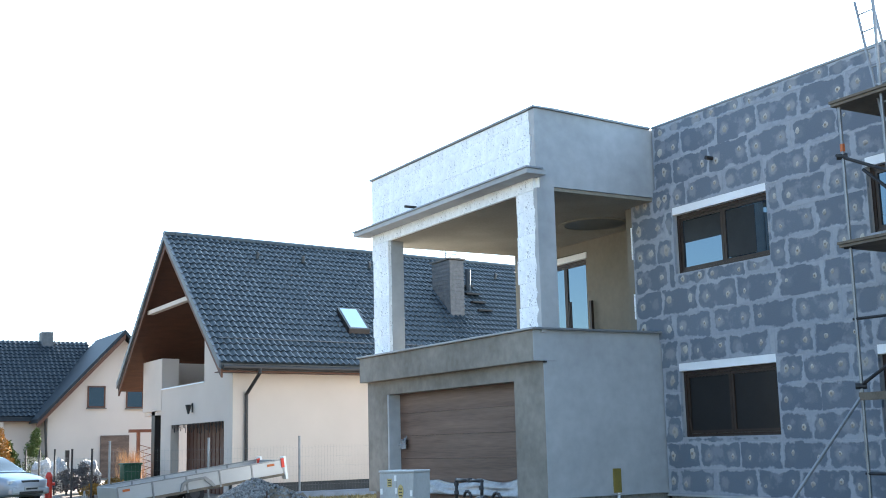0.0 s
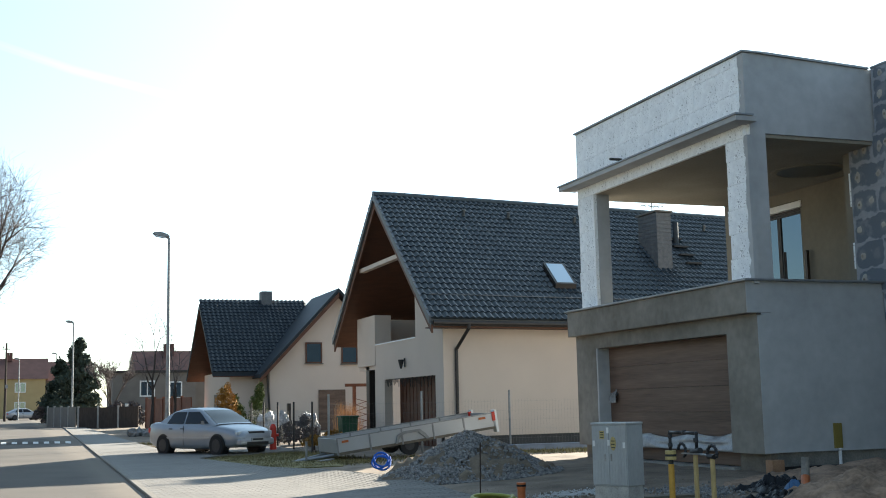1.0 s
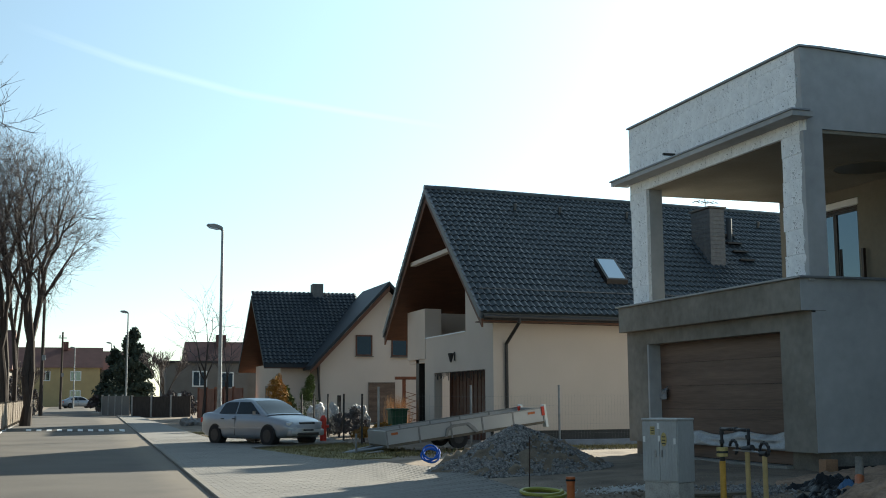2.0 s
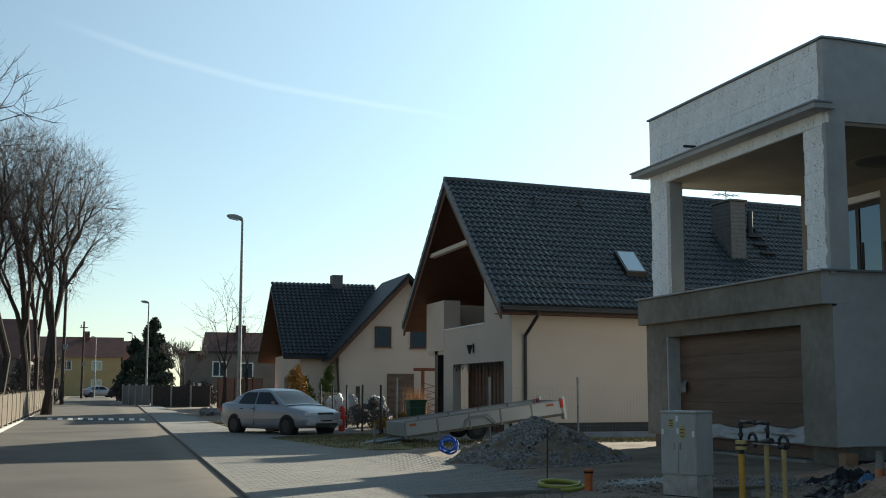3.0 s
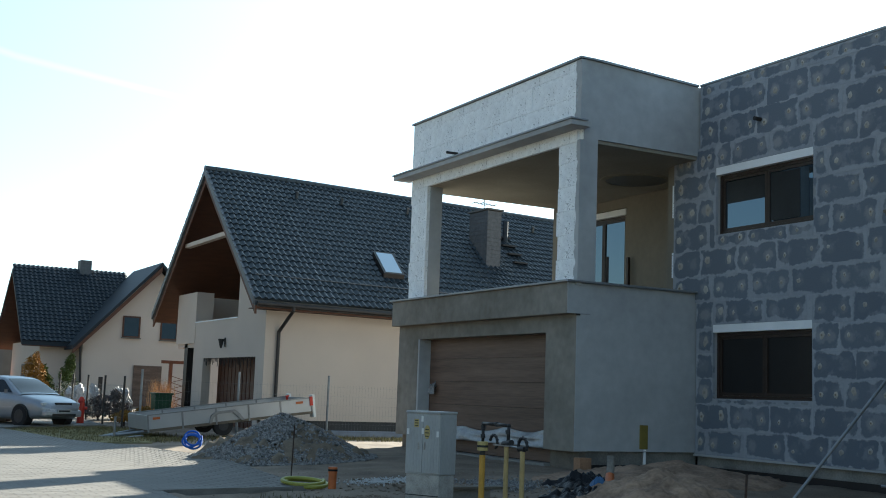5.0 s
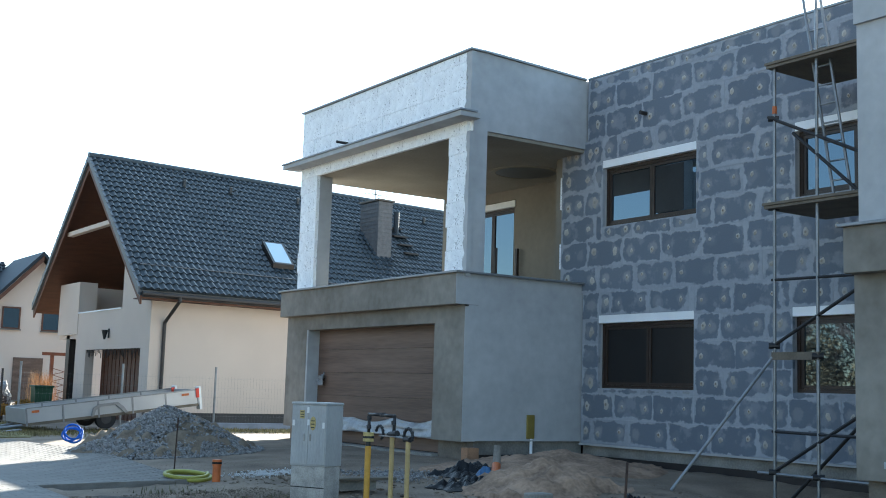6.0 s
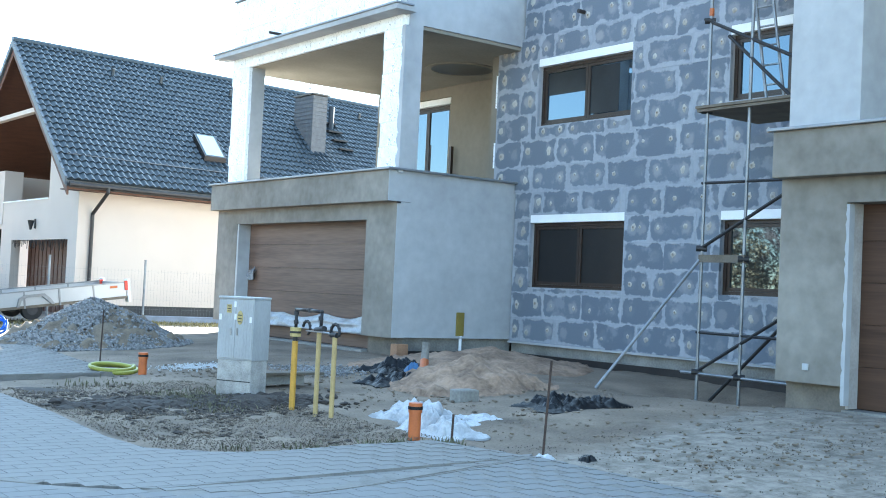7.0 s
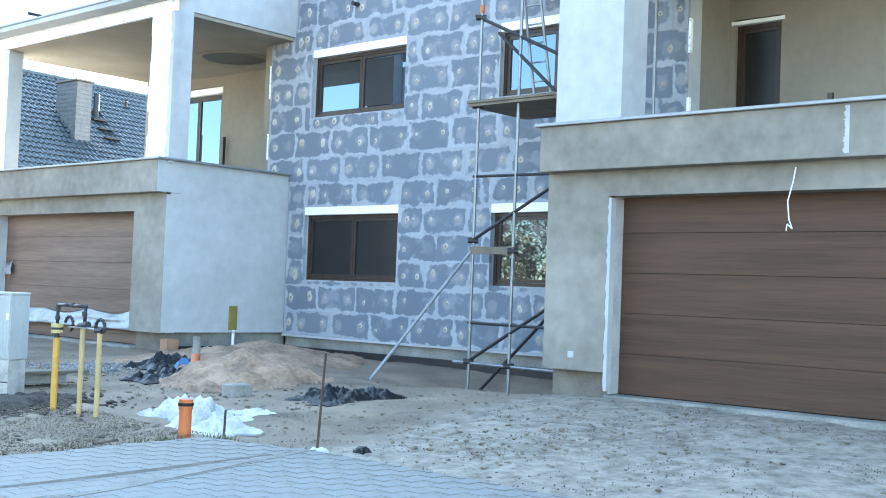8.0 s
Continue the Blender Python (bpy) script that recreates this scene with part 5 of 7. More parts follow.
solo("brick", box(12.15, 12.4, 17.05, 17.25, 0.25, 0.62, bevel=0.01), mat("hollow red brick", (0.3, 0.17, 0.1), 0.9, 0.3, 6, 40, 0.3), "loose red brick at the garage corner", "brick")


def coil(name, cx, cy, r, turns, tube, material, label, tilt=(0, 0)):
    bm = bmesh.new()
    n = 44
    z0 = gz(cx, cy) + tube
    prev = None
    for i in range(turns * n + 1):
        a = 2 * math.pi * i / n
        rr = r + 0.03 * math.sin(i * 0.21)
        x, y = rr * math.cos(a), rr * math.sin(a)
        p = (cx + x, cy + y, z0 + 0.03 * i / n + tilt[0] * (x + r) + tilt[1] * (y + r))
        if prev:
            rod(prev, p, tube, n=8, bm=bm, caps=False)
        prev = p
    return solo(name, bm, material, label, "hose", smooth=True)


coil("hose_coil", 6.5, 15.95, 0.3, 2, 0.03, M["lime"], "coil of yellow green hose lying on soil", (0.0, 0.12))
coil("hose_coil", 7.2, 23.9, 0.17, 3, 0.022, M["bluehose"], "coil of blue hose leaning on gravel", (0.25, 0.75))


# scaffold tower
def scaffold():
    x, ya, yb = 13.3, 11.17, 10.42
    z0 = gz(x, 11)
    s = thing("scaffold_tower", x, 10.8, z0, "galvanised scaffold tower with a plank deck against the wall", "scaffold")
    r = 0.024
    for xx in (x, x + 1.2):
        for y in ((ya, yb, yb - 1.5) if xx == x else (yb - 1.5,)):
            part("standard", rod((xx, y, z0 + 0.02), (xx, y - 0.02, 8.1 if y == yb else 6.6), r, n=10), M["galv"], s)
            part("base_plate", box(xx - 0.08, xx + 0.08, y - 0.08, y + 0.08, z0 - 0.01, z0 + 0.03), M["orange"] if y == ya and xx == x else M["galv"], s)
    for z, m_ in ((0.6, "galv"), (1.19, "iron"), (3.35, "iron")):
        part("ledger", rod((x, ya + (0.3 if z < 1 else 0.04), z), (x, yb - 1.6, z - 0.02), 0.022, n=8), M[m_], s)
    part("transom_plank", box(x - 0.03, x + 0.03, yb - 0.03, ya + 0.03, 2.2, 2.31), M["plank"], s)
    deck = part("deck", box(x - 0.1, x + 1.3, yb - 1.0, ya + 0.1, 4.38, 4.42), M["plank"], s, "grey plank deck")
    for k in range(5):
        part("plank", box(x - 0.12 + k * 0.28, x + 0.14 + k * 0.28, yb - 1.05, ya + 0.12, 4.425, 4.465, bevel=0.004), M["plank"], deck)
    for p, q in (((x, ya + 0.02, 2.4), (x, yb - 1.5, 3.6)), ((x, ya + 0.02, 0.62), (x, yb - 1.5, 1.95)), ((x + 0.3, ya, 0.2), (x + 0.2, yb - 0.8, 1.6)), ((x, ya + 0.1, 5.76), (x, yb - 1.5, 4.63)), ((x, ya - 0.35, 5.45), (x, yb - 0.7, 4.46))):
        part("brace", rod(p, q, 0.026, n=8), M["iron"], s)
    for y, z in ((ya, 2.4), (ya, 5.72), (ya, 0.62), (yb, 0.6), (ya, 4.4), (yb, 2.25)):
        part("coupler", rod((x - 0.05, y + 0.06, z), (x + 0.05, y - 0.06, z), 0.045, n=10), M["iron"], s)
    part("prop", rod((12.0, 11.9, gz(12.0, 11.9)), (x, ya + 0.02, 2.25), 0.024, n=10), M["galv"], s, "slanting support tube")
    part("guard_plug", rod((x, ya - 0.02, 5.79), (x, ya - 0.02, 5.9), 0.035, n=10), M["orange"], s)
    top_deck = part("deck", box(x - 0.1, x + 1.3, yb - 1.0, ya + 0.05, 6.46, 6.5), M["plank"], s, "grey plank deck")
    for k in range(5):
        part("plank", box(x - 0.12 + k * 0.28, x + 0.14 + k * 0.28, yb - 1.05, ya + 0.07, 6.505, 6.545, bevel=0.004), M["plank"], top_deck)
    lad = part("ladder", rod((x + 0.15, yb - 0.18, 4.47), (x + 0.15, yb + 0.42, 8.0), 0.022, n=8), M["galv"], s)
    part("stile", rod((x + 0.15, yb - 0.47, 4.47), (x + 0.15, yb + 0.13, 8.0), 0.022, n=8), M["galv"], lad)
    for k in range(12):
        z, o = 4.7 + k * 0.28, 0.6 * (0.23 + k * 0.28) / 3.53
        part("rung", rod((x + 0.15, yb - 0.18 + o, z), (x + 0.15, yb - 0.47 + o, z), 0.014, n=6), M["galv"], lad)


scaffold()


# ---- street: kerb, fences, lamps, vehicles ----
M["silver"] = mat("silver car paint", (0.3, 0.32, 0.35), 0.3, 0.04, 2, 200, 0.0, metal=0.4, spec=0.6)
M["tyre"] = mat("tyre rubber", (0.015, 0.015, 0.016), 0.85, 0.2, 20, 80, 0.1)
M["rim"] = mat("dull wheel cover", (0.045, 0.045, 0.048), 0.5, 0.2, 10, 60, 0.05, metal=0.5)
M["carglass"] = mat("car glass", (0.01, 0.012, 0.015), 0.05, 0.1, 1, 10, 0.0, spec=0.28)
M["black"] = mat("black plastic trim", (0.015, 0.015, 0.016), 0.5)
M["headlight"] = glass_mat("headlight lens", (0.45, 0.47, 0.5), 0.08)
M["alu"] = mat("aluminium panel", (0.36, 0.375, 0.39), 0.38, 0.1, 2, 60, 0.05, metal=0.35)
M["red"] = mat("red paint", (0.5, 0.035, 0.02), 0.45, 0.15, 5, 40, 0.05)
M["green"] = mat("green bin plastic", (0.02, 0.07, 0.035), 0.5, 0.2, 5, 40, 0.05)
M["greywood"] = mat("weathered fence wood", (0.13, 0.105, 0.08), 0.9, 0.3, 2, 30, 0.3, rnd=0.5, stretch=(3, 3, 0.5))
M["concretepost"] = mat("concrete post", (0.34, 0.33, 0.31), 0.9, 0.2, 3, 50, 0.2)
M["mesh"] = mat("grey fence wire", (0.2, 0.21, 0.2), 0.5, 0.2)
M["bark"] = mat("dark bark", (0.05, 0.038, 0.032), 0.95, 0.4, 3, 20, 0.6, stretch=(3, 3, 0.8), dist=0.03)
M["twig"] = mat("bare twigs", (0.088, 0.073, 0.072), 0.9, 0.3, 3, 20, 0.0)
M["brush"] = mat("dry brown brushwood", (0.2, 0.16, 0.1), 0.9, 0.4, 2, 20, 0.0, rnd=0.5)
M["conifer"] = mat("dark conifer needles", (0.04, 0.055, 0.04), 0.9, 0.4, 3, 20, 0.0, rnd=0.4)
M["thuja"] = mat("thuja foliage", (0.06, 0.085, 0.02), 0.9, 0.4, 3, 20, 0.0, rnd=0.4)
M["thuja_gold"] = mat("golden thuja foliage", (0.24, 0.125, 0.025), 0.9, 0.4, 3, 20, 0.0, rnd=0.4)
M["straw"] = mat("dry ornamental grass", (0.42, 0.24, 0.11), 0.9, 0.3, 3, 20, 0.0, rnd=0.3)
M["yellowwall"] = mat("yellow render", (0.38, 0.29, 0.15), 0.9, 0.1, 1, 40, 0.1)
M["greywall"] = mat("dark grey render", (0.16, 0.145, 0.13), 0.9, 0.15, 1, 40, 0.1)
M["redroof"] = mat("red brown roof", (0.12, 0.055, 0.045), 0.8, 0.2, 1, 20, 0.2)
M["paint"] = mat("road paint", (0.6, 0.6, 0.58), 0.8, 0.15, 4, 60, 0.1)

n_k = 0
ky = 6.95
kerb = tagged(new("kerb"), "low concrete kerb along the street", "kerb", kind="structure")
while ky < 96:
    step = 0.5 if ky < 11 else 1.0
    a, b = (kerb_x(ky), ky), (kerb_x(ky + step - 0.012), ky + step - 0.012)
    if a[0] < 3.4:
        dv = Vector((b[0] - a[0], b[1] - a[1], 0)).normalized()
        nn = Vector((dv.y, -dv.x, 0))
        bm = bmesh.new()
        vs = []
        for p in (a, b):
            for o, dz in ((-0.06, -0.1), (-0.06, 0.03), (-0.045, 0.046), (0.06, 0.046), (0.06, -0.1)):
                q = Vector((p[0], p[1], 0)) + nn * o
                vs.append(bm.verts.new((q.x, q.y, base_z(p[0], p[1]) + dz)))
        bm.faces.new(vs[:5])
        bm.faces.new(vs[5:][::-1])
        for i in range(5):
            j = (i + 1) % 5
            bm.faces.new((vs[i], vs[j], vs[5 + j], vs[5 + i]))
        part("kerbstone", bm, M["kerb"], kerb)
    ky += step
# speed hump with painted squares on its ramp
def road_hump(y0, rise=0.1, ramp=0.8, flat=1.0):
    bm = bmesh.new()
    ends = []
    for x in (-2.85, 1.98):
        yy = y0 - 0.5 * x
        z = base_z(x, yy)
        ends.append([bm.verts.new((x, yy + a, z + h)) for a, h in ((0, -0.05), (0, 0.004), (ramp, rise), (ramp + flat, rise), (2 * ramp + flat, 0.004), (2 * ramp + flat, -0.05))])
    bm.faces.new(ends[0])
    bm.faces.new(ends[1])
    for i in range(6):
        j = (i + 1) % 6
        bm.faces.new((ends[0][i], ends[0][j], ends[1][j], ends[1][i]))
    solo("road_hump", bm, M["asphalt"], "low asphalt speed hump across the street", "speed hump", kind="structure")
    for k in range(10):
        x = -2.0 + 0.43 * k
        bm = bmesh.new()
        rows = []
        for f, up in ((0.15, 0.006), (0.85, 0.006), (0.85, -0.02), (0.15, -0.02)):
            rows.append([bm.verts.new((xx, y0 - 0.5 * xx + ramp * f, base_z(xx, y0 - 0.5 * xx) + 0.004 + (rise - 0.004) * f + up)) for xx in (x, x + 0.21)])
        for i in range(4):
            j = (i + 1) % 4
            bm.faces.new((rows[i][0], rows[i][1], rows[j][1], rows[j][0]))
        for e in (0, 1):
            bm.faces.new([r[e] for r in rows])
        solo("road_mark", bm, M["paint"], "white painted square on a road hump", "road marking", "hump squares")


road_hump(53.0)


# wooden fence on the far side
def wood_fence():
    f = thing("fence", -3.0, 60, base_z(-3, 60), "weathered upright board fence on a concrete base", "fence")
    part("base", box(-3.1, -2.95, 24, 104, 0.1, 0.42), M["concretepost"], f)
    bm = bmesh.new()
    y = 24.0
    while y < 104:
        zb = base_z(-3, y)
        z = zb + 1.2 + random.uniform(-0.03, 0.03)
        box(-3.03, -3.0, y, y + 0.13, zb + 0.15, z, bm)
        y += 0.175
    tagged(part("pale", bm, M["greywood"], f), kind="stuff")
    y = 24.0
    while y < 104:
        zb = base_z(-3, y)
        part("post", box(-3.1, -2.98, y, y + 0.12, zb, zb + 1.28, bevel=0.01), M["greywood"], f)
        y += 2.5
    for dz in (0.4, 1.0):
        part("rail", prism([(24, base_z(-3, 24) + dz), (104, base_z(-3, 104) + dz), (104, base_z(-3, 104) + dz + 0.08), (24, base_z(-3, 24) + dz + 0.08)], -3.08, -3.035), M["greywood"], f)


wood_fence()


# mesh fences round the neighbour
def mesh_fence(p, q, h, n, label, post=None):
    f = thing("mesh_fence", *p, base_z(*p), label, "fence", "wire mesh fences")
    p, q = Vector((*p, 0)), Vector((*q, 0))
    L_ = (q - p).length
    bm = bmesh.new()
    k = int(L_ / 0.1)
    for i in range(k + 1):
        c = p + (q - p) * i / k
        z = base_z(c.x, c.y)
        rod((c.x, c.y, z + 0.05), (c.x, c.y, z + h - 0.25), 0.0013, n=3, bm=bm)
    for j in range(6):
        z = base_z(p.x, p.y) + 0.08 + j * (h - 0.35) / 5
        rod((p.x, p.y, z), (q.x, q.y, z), 0.0016, n=3, bm=bm)
    part("mesh", bm, M["mesh"], f)
    for i in range(n + 1):
        c = p + (q - p) * i / n
        z = base_z(c.x, c.y)
        part("post", rod((c.x, c.y, z - 0.03), (c.x, c.y, z + h), 0.032, n=10), post or M["galv"], f)
        part("cap", rod((c.x, c.y, z + h), (c.x, c.y, z + h + 0.02), 0.036, n=10), post or M["galv"], f)


mesh_fence((8.09, 31.8), (24.6, 31.8), 1.7, 6, "thin wire mesh fence with grey steel posts")
mesh_fence((8.3, 34.6), (8.6, 46.0), 1.5, 4, "thin wire mesh fence with dark steel posts", M["gutter"])
solo("plank", box(12.2, 16.5, 31.2, 31.6, 0.33, 0.5, bevel=0.01), mat("blue grey boards", (0.16, 0.19, 0.24), 0.8), "blue-grey timber plank lying below a fence", "plank")


def street_lamp(x, y, h, label):
    z = base_z(x, y)
    s = thing("street_lamp", x, y, z, label, "street lamp", "street lamps")
    part("pole", rod((x, y, z), (x, y, z + h), 0.085, 0.05, 12), M["galv"], s)
    part("base", rod((x, y, z), (x, y, z + 1.3), 0.1, 0.095, 12), M["galv"], s)
    part("arm", rod((x, y, z + h - 0.02), (x - 0.15, y, z + h + 0.05), 0.035, n=8), M["galv"], s)
    bm = prism([(x + 0.02, z + h + 0.0), (x - 0.35, z + h + 0.05), (x - 0.62, z + h + 0.13), (x - 0.6, z + h + 0.2), (x - 0.3, z + h + 0.22), (x - 0.02, z + h + 0.12)], y - 0.13, y + 0.13, "y")
    bmesh.ops.bevel(bm, geom=list(bm.edges), offset=0.03, segments=2, affect="EDGES")
    hd = part("head", bm, M["galv"], s, "flat grey lamp head")
    part("lens", prism([(x - 0.12, z + h + 0.01), (x - 0.55, z + h + 0.1), (x - 0.5, z + h + 0.05), (x - 0.2, z + h - 0.01)], y - 0.09, y + 0.09, "y"), M["headlight"], hd)


street_lamp(5.17, 44.5, 7.85, "tall galvanised street lamp beside a parked car")
street_lamp(3.76, 92.0, 7.8, "galvanised street lamp by a garden wall")
street_lamp(4.15, 145.0, 7.7, "distant galvanised street lamp")


def utility_pole(x, y, h, label):
    z = base_z(x, y)
    s = thing("utility_pole", x, y, z, label, "pole", "wooden poles")
    part("pole", rod((x, y, z), (x, y, z + h), 0.16, 0.1, 10), M["bark"], s)
    for k in range(3):
        part("insulator", rod((x - 0.3 + 0.3 * k, y - 0.1, z + h - 0.6 - 0.4 * k), (x - 0.3 + 0.3 * k, y - 0.1, z + h - 0.4 - 0.4 * k), 0.06, n=8), M["gutter"], s)
    part("crossarm", box(x - 0.45, x + 0.45, y - 0.12, y - 0.04, z + h - 0.75, z + h - 0.65), M["bark"], s)
    part("box", box(x - 0.05, x + 0.25, y - 0.3, y - 0.1, z + h * 0.42, z + h * 0.42 + 0.4), M["galv"], s)


utility_pole(-2.45, 96, 10.2, "dark wooden utility pole with insulators")
utility_pole(-1.4, 140, 8.8, "dark wooden utility pole far down the street")
street_lamp(0.0, 150.0, 7.3, "distant concrete street lamp")


# parked saloon: lofted body
def saloon(cx, cy, heading, paint, label, group=""):
    z = base_z(cx, cy)
    c = thing("car", cx, cy, z, label, "car", group)
    X = Matrix.Translation((cx, cy, z)) @ Matrix.Rotation(heading, 4, "Z")

    def put(bm):
        bmesh.ops.transform(bm, matrix=X, verts=bm.verts)
        return bm

    def spline(keys, x):
        """A smooth curve through (x, value, ...) rows."""
        k = max(i for i in range(len(keys) - 1) if keys[i][0] <= x or i == 0)
        a0, a1, a2, a3 = keys[max(k - 1, 0)], keys[k], keys[k + 1], keys[min(k + 2, len(keys) - 1)]
        u = min(max((x - a1[0]) / (a2[0] - a1[0]), 0.0), 1.0)
        out = []
        for p0, p1, p2, p3 in list(zip(a0, a1, a2, a3))[1:]:
            out.append(p1 + 0.5 * u * (p2 - p0 + u * (2 * p0 - 5 * p1 + 4 * p2 - p3 + u * (3 * (p1 - p2) + p3 - p0))))
        return out

    # along the length: x, sill height, belt height, half width
    st = [(-2.24, 0.46, 0.82, 0.56), (-2.16, 0.32, 0.96, 0.72), (-1.75, 0.22, 1.0, 0.82), (-1.0, 0.20, 0.965, 0.845), (0.0, 0.19, 0.94, 0.85), (0.8, 0.2, 0.92, 0.845), (1.4, 0.22, 0.87, 0.82), (1.85, 0.24, 0.79, 0.76), (2.12, 0.3, 0.7, 0.64), (2.22, 0.4, 0.6, 0.5)]
    bm = bmesh.new()
    rings = []
    for i in range(49):
        x = -2.24 + 4.46 * i / 48
        lo, hi, w = spline(st, x)
        mid = lo + 0.6 * (hi - lo)
        prof = [(0.84, lo), (0.95, lo + 0.06), (0.985, lo + 0.2 * (hi - lo)), (1.0, mid - 0.08), (1.0, mid), (0.985, mid + 0.1), (0.955, hi - 0.06), (0.9, hi - 0.015), (0.8, hi + 0.008), (0.4, hi + 0.03)]
        prof = [(-w * a, b) for a, b in prof] + [(0, hi + 0.035)] + [(w * a, b) for a, b in prof[::-1]]
        rings.append([bm.verts.new((x, a, b)) for a, b in prof])
    for a, b in zip(rings, rings[1:]):
        for i in range(len(a)):
            j = (i + 1) % len(a)
            bm.faces.new((a[i], a[j], b[j], b[i]))
    bm.faces.new(rings[0])
    bm.faces.new(rings[-1])
    body = part("body", put(bm), paint, c, smooth=True)
    # cabin: an arched roof on leaning sides, with panes laid into it
    arch = [(-1.8, 0.97), (-1.55, 1.09), (-1.2, 1.27), (-0.85, 1.375), (-0.4, 1.42), (0.0, 1.415), (0.32, 1.36), (0.65, 1.21), (0.95, 1.04), (1.2, 0.93)]

    def side(x, z):
        return (0.79 - 0.38 * (z - 0.9)) * (1.0 - 0.05 * (x / 1.4) ** 2)

    def top(x):
        return spline(arch, x)[0]

    bm = bmesh.new()
    rings = []
    for i in range(31):
        x = -1.8 + 3.0 * i / 30
        z = top(x)
        w0, w1 = side(x, 0.9), side(x, max(z - 0.05, 0.9))
        half = [(w0, 0.88), ((w0 + w1) / 2, (0.88 + max(z - 0.05, 0.89)) / 2), (w1, max(z - 0.05, 0.89)), (w1 * 0.93, z - 0.015), (w1 * 0.8, z + 0.004), (w1 * 0.4, z + 0.016)]
        rings.append([bm.verts.new((x, -a, b)) for a, b in half] + [bm.verts.new((x, 0, z + 0.02))] + [bm.verts.new((x, a, b)) for a, b in half[::-1]])
    for a, b in zip(rings, rings[1:]):
        for i in range(len(a) - 1):
            bm.faces.new((a[i], a[i + 1], b[i + 1], b[i]))
    part("roof", put(bm), paint, c, smooth=True)

    def pane_patch(name, fn):
        bm = bmesh.new()
        g = [[bm.verts.new(fn(i / 8, j / 6)) for j in range(7)] for i in range(9)]
        for i in range(8):
            for j in range(6):
                bm.faces.new((g[i][j], g[i + 1][j], g[i + 1][j + 1], g[i][j + 1]))
        part(name, put(bm), M["carglass"], c, "dark car window", smooth=True)

    for s in (-1, 1):
        for lo0, lo1, hi0, hi1 in ((-0.27, 0.86, -0.27, 0.3), (-1.22, -0.34, -0.98, -0.34)):
            def glass(u, v):
                x = (lo0 + (lo1 - lo0) * u) * (1 - v) + (hi0 + (hi1 - hi0) * u) * v
                z = 0.955 + 0.365 * v
                z = min(z, top(x) - 0.06)
                return (x, s * (side(x, z) + 0.007), z)
            pane_patch("side_window", glass)

    def screen(x0, x1):
        def fn(u, v):
            x = x0 + (x1 - x0) * v
            w = side(x, max(top(x) - 0.05, 0.9)) * 0.86
            t = 2 * u - 1
            return (x, t * w, top(x) + 0.022 - 0.016 * t * t)
        return fn

    pane_patch("windscreen", screen(1.12, 0.36))
    pane_patch("rear_window", screen(-1.68, -1.02))
    for s in (-1, 1):
        part("mirror", put(box(0.62, 0.78, s * 0.8 - 0.06, s * 0.8 + 0.1 * s + 0.04, 0.93, 1.04, bevel=0.025)), paint, c)
        for x in (-0.42, -1.0):
            part("door_handle", put(box(x, x + 0.16, s * 0.825 - 0.02, s * 0.825 + 0.02, 0.79, 0.82, bevel=0.006)), M["black"], c)
        part("door_seam", put(box(-0.27, -0.26, s * 0.838 - 0.012, s * 0.838 + 0.006, 0.3, 0.9)), M["black"], c)
        part("side_strip", put(box(-1.3, 1.0, s * 0.842 - 0.015, s * 0.842 + 0.012, 0.5, 0.55, bevel=0.005)), paint, c)
        part("headlight", put(box(1.98, 2.13, s * 0.5 - 0.18, s * 0.5 + 0.16, 0.6, 0.72, bevel=0.03)), M["headlight"], c, "clear headlight")
        part("tail_light", put(box(-2.2, -2.08, s * 0.6 - 0.14, s * 0.6 + 0.12, 0.68, 0.84, bevel=0.02)), M["red"], c)
        for x in (-1.28, 1.33):
            # No arch is cut: a black disc stands in for its shaded gap.
            part("wheel_arch", put(rod((x, s * 0.846, 0.315), (x, s * 0.6, 0.315), 0.335, n=28)), M["black"], c)
            w = part("wheel", put(rod((x, s * 0.862, 0.30), (x, s * 0.66, 0.30), 0.305, n=28)), M["tyre"], c)
            part("rim", put(rod((x, s * 0.868, 0.30), (x, s * 0.8, 0.30), 0.19, n=20)), M["rim"], w)
    part("grille", put(box(2.1, 2.2, -0.3, 0.3, 0.6, 0.71, bevel=0.02)), M["black"], c)
    part("bumper", put(box(1.9, 2.24, -0.66, 0.66, 0.3, 0.5, bevel=0.06)), paint, c)
    part("air_intake", put(box(2.2, 2.25, -0.42, 0.42, 0.32, 0.4, bevel=0.01)), M["black"], c)
    part("plate", put(box(2.235, 2.25, -0.25, 0.25, 0.42, 0.52, bevel=0.003)), M["cab"], c)
    part("plate_bar", put(box(2.249, 2.253, -0.2, 0.2, 0.445, 0.495)), M["black"], c)
    part("wiper", put(rod((0.97, -0.4, 0.97), (0.75, 0.1, 1.06), 0.01, n=5)), M["black"], c)
    return c


h0 = math.atan2(-0.87, 0.5)
saloon(5.6, 36.9, h0, M["silver"], "silver saloon car parked on the paving by a lawn")
saloon(0.6, 152, radians(20), M["silver"], "small silver car far down the street")


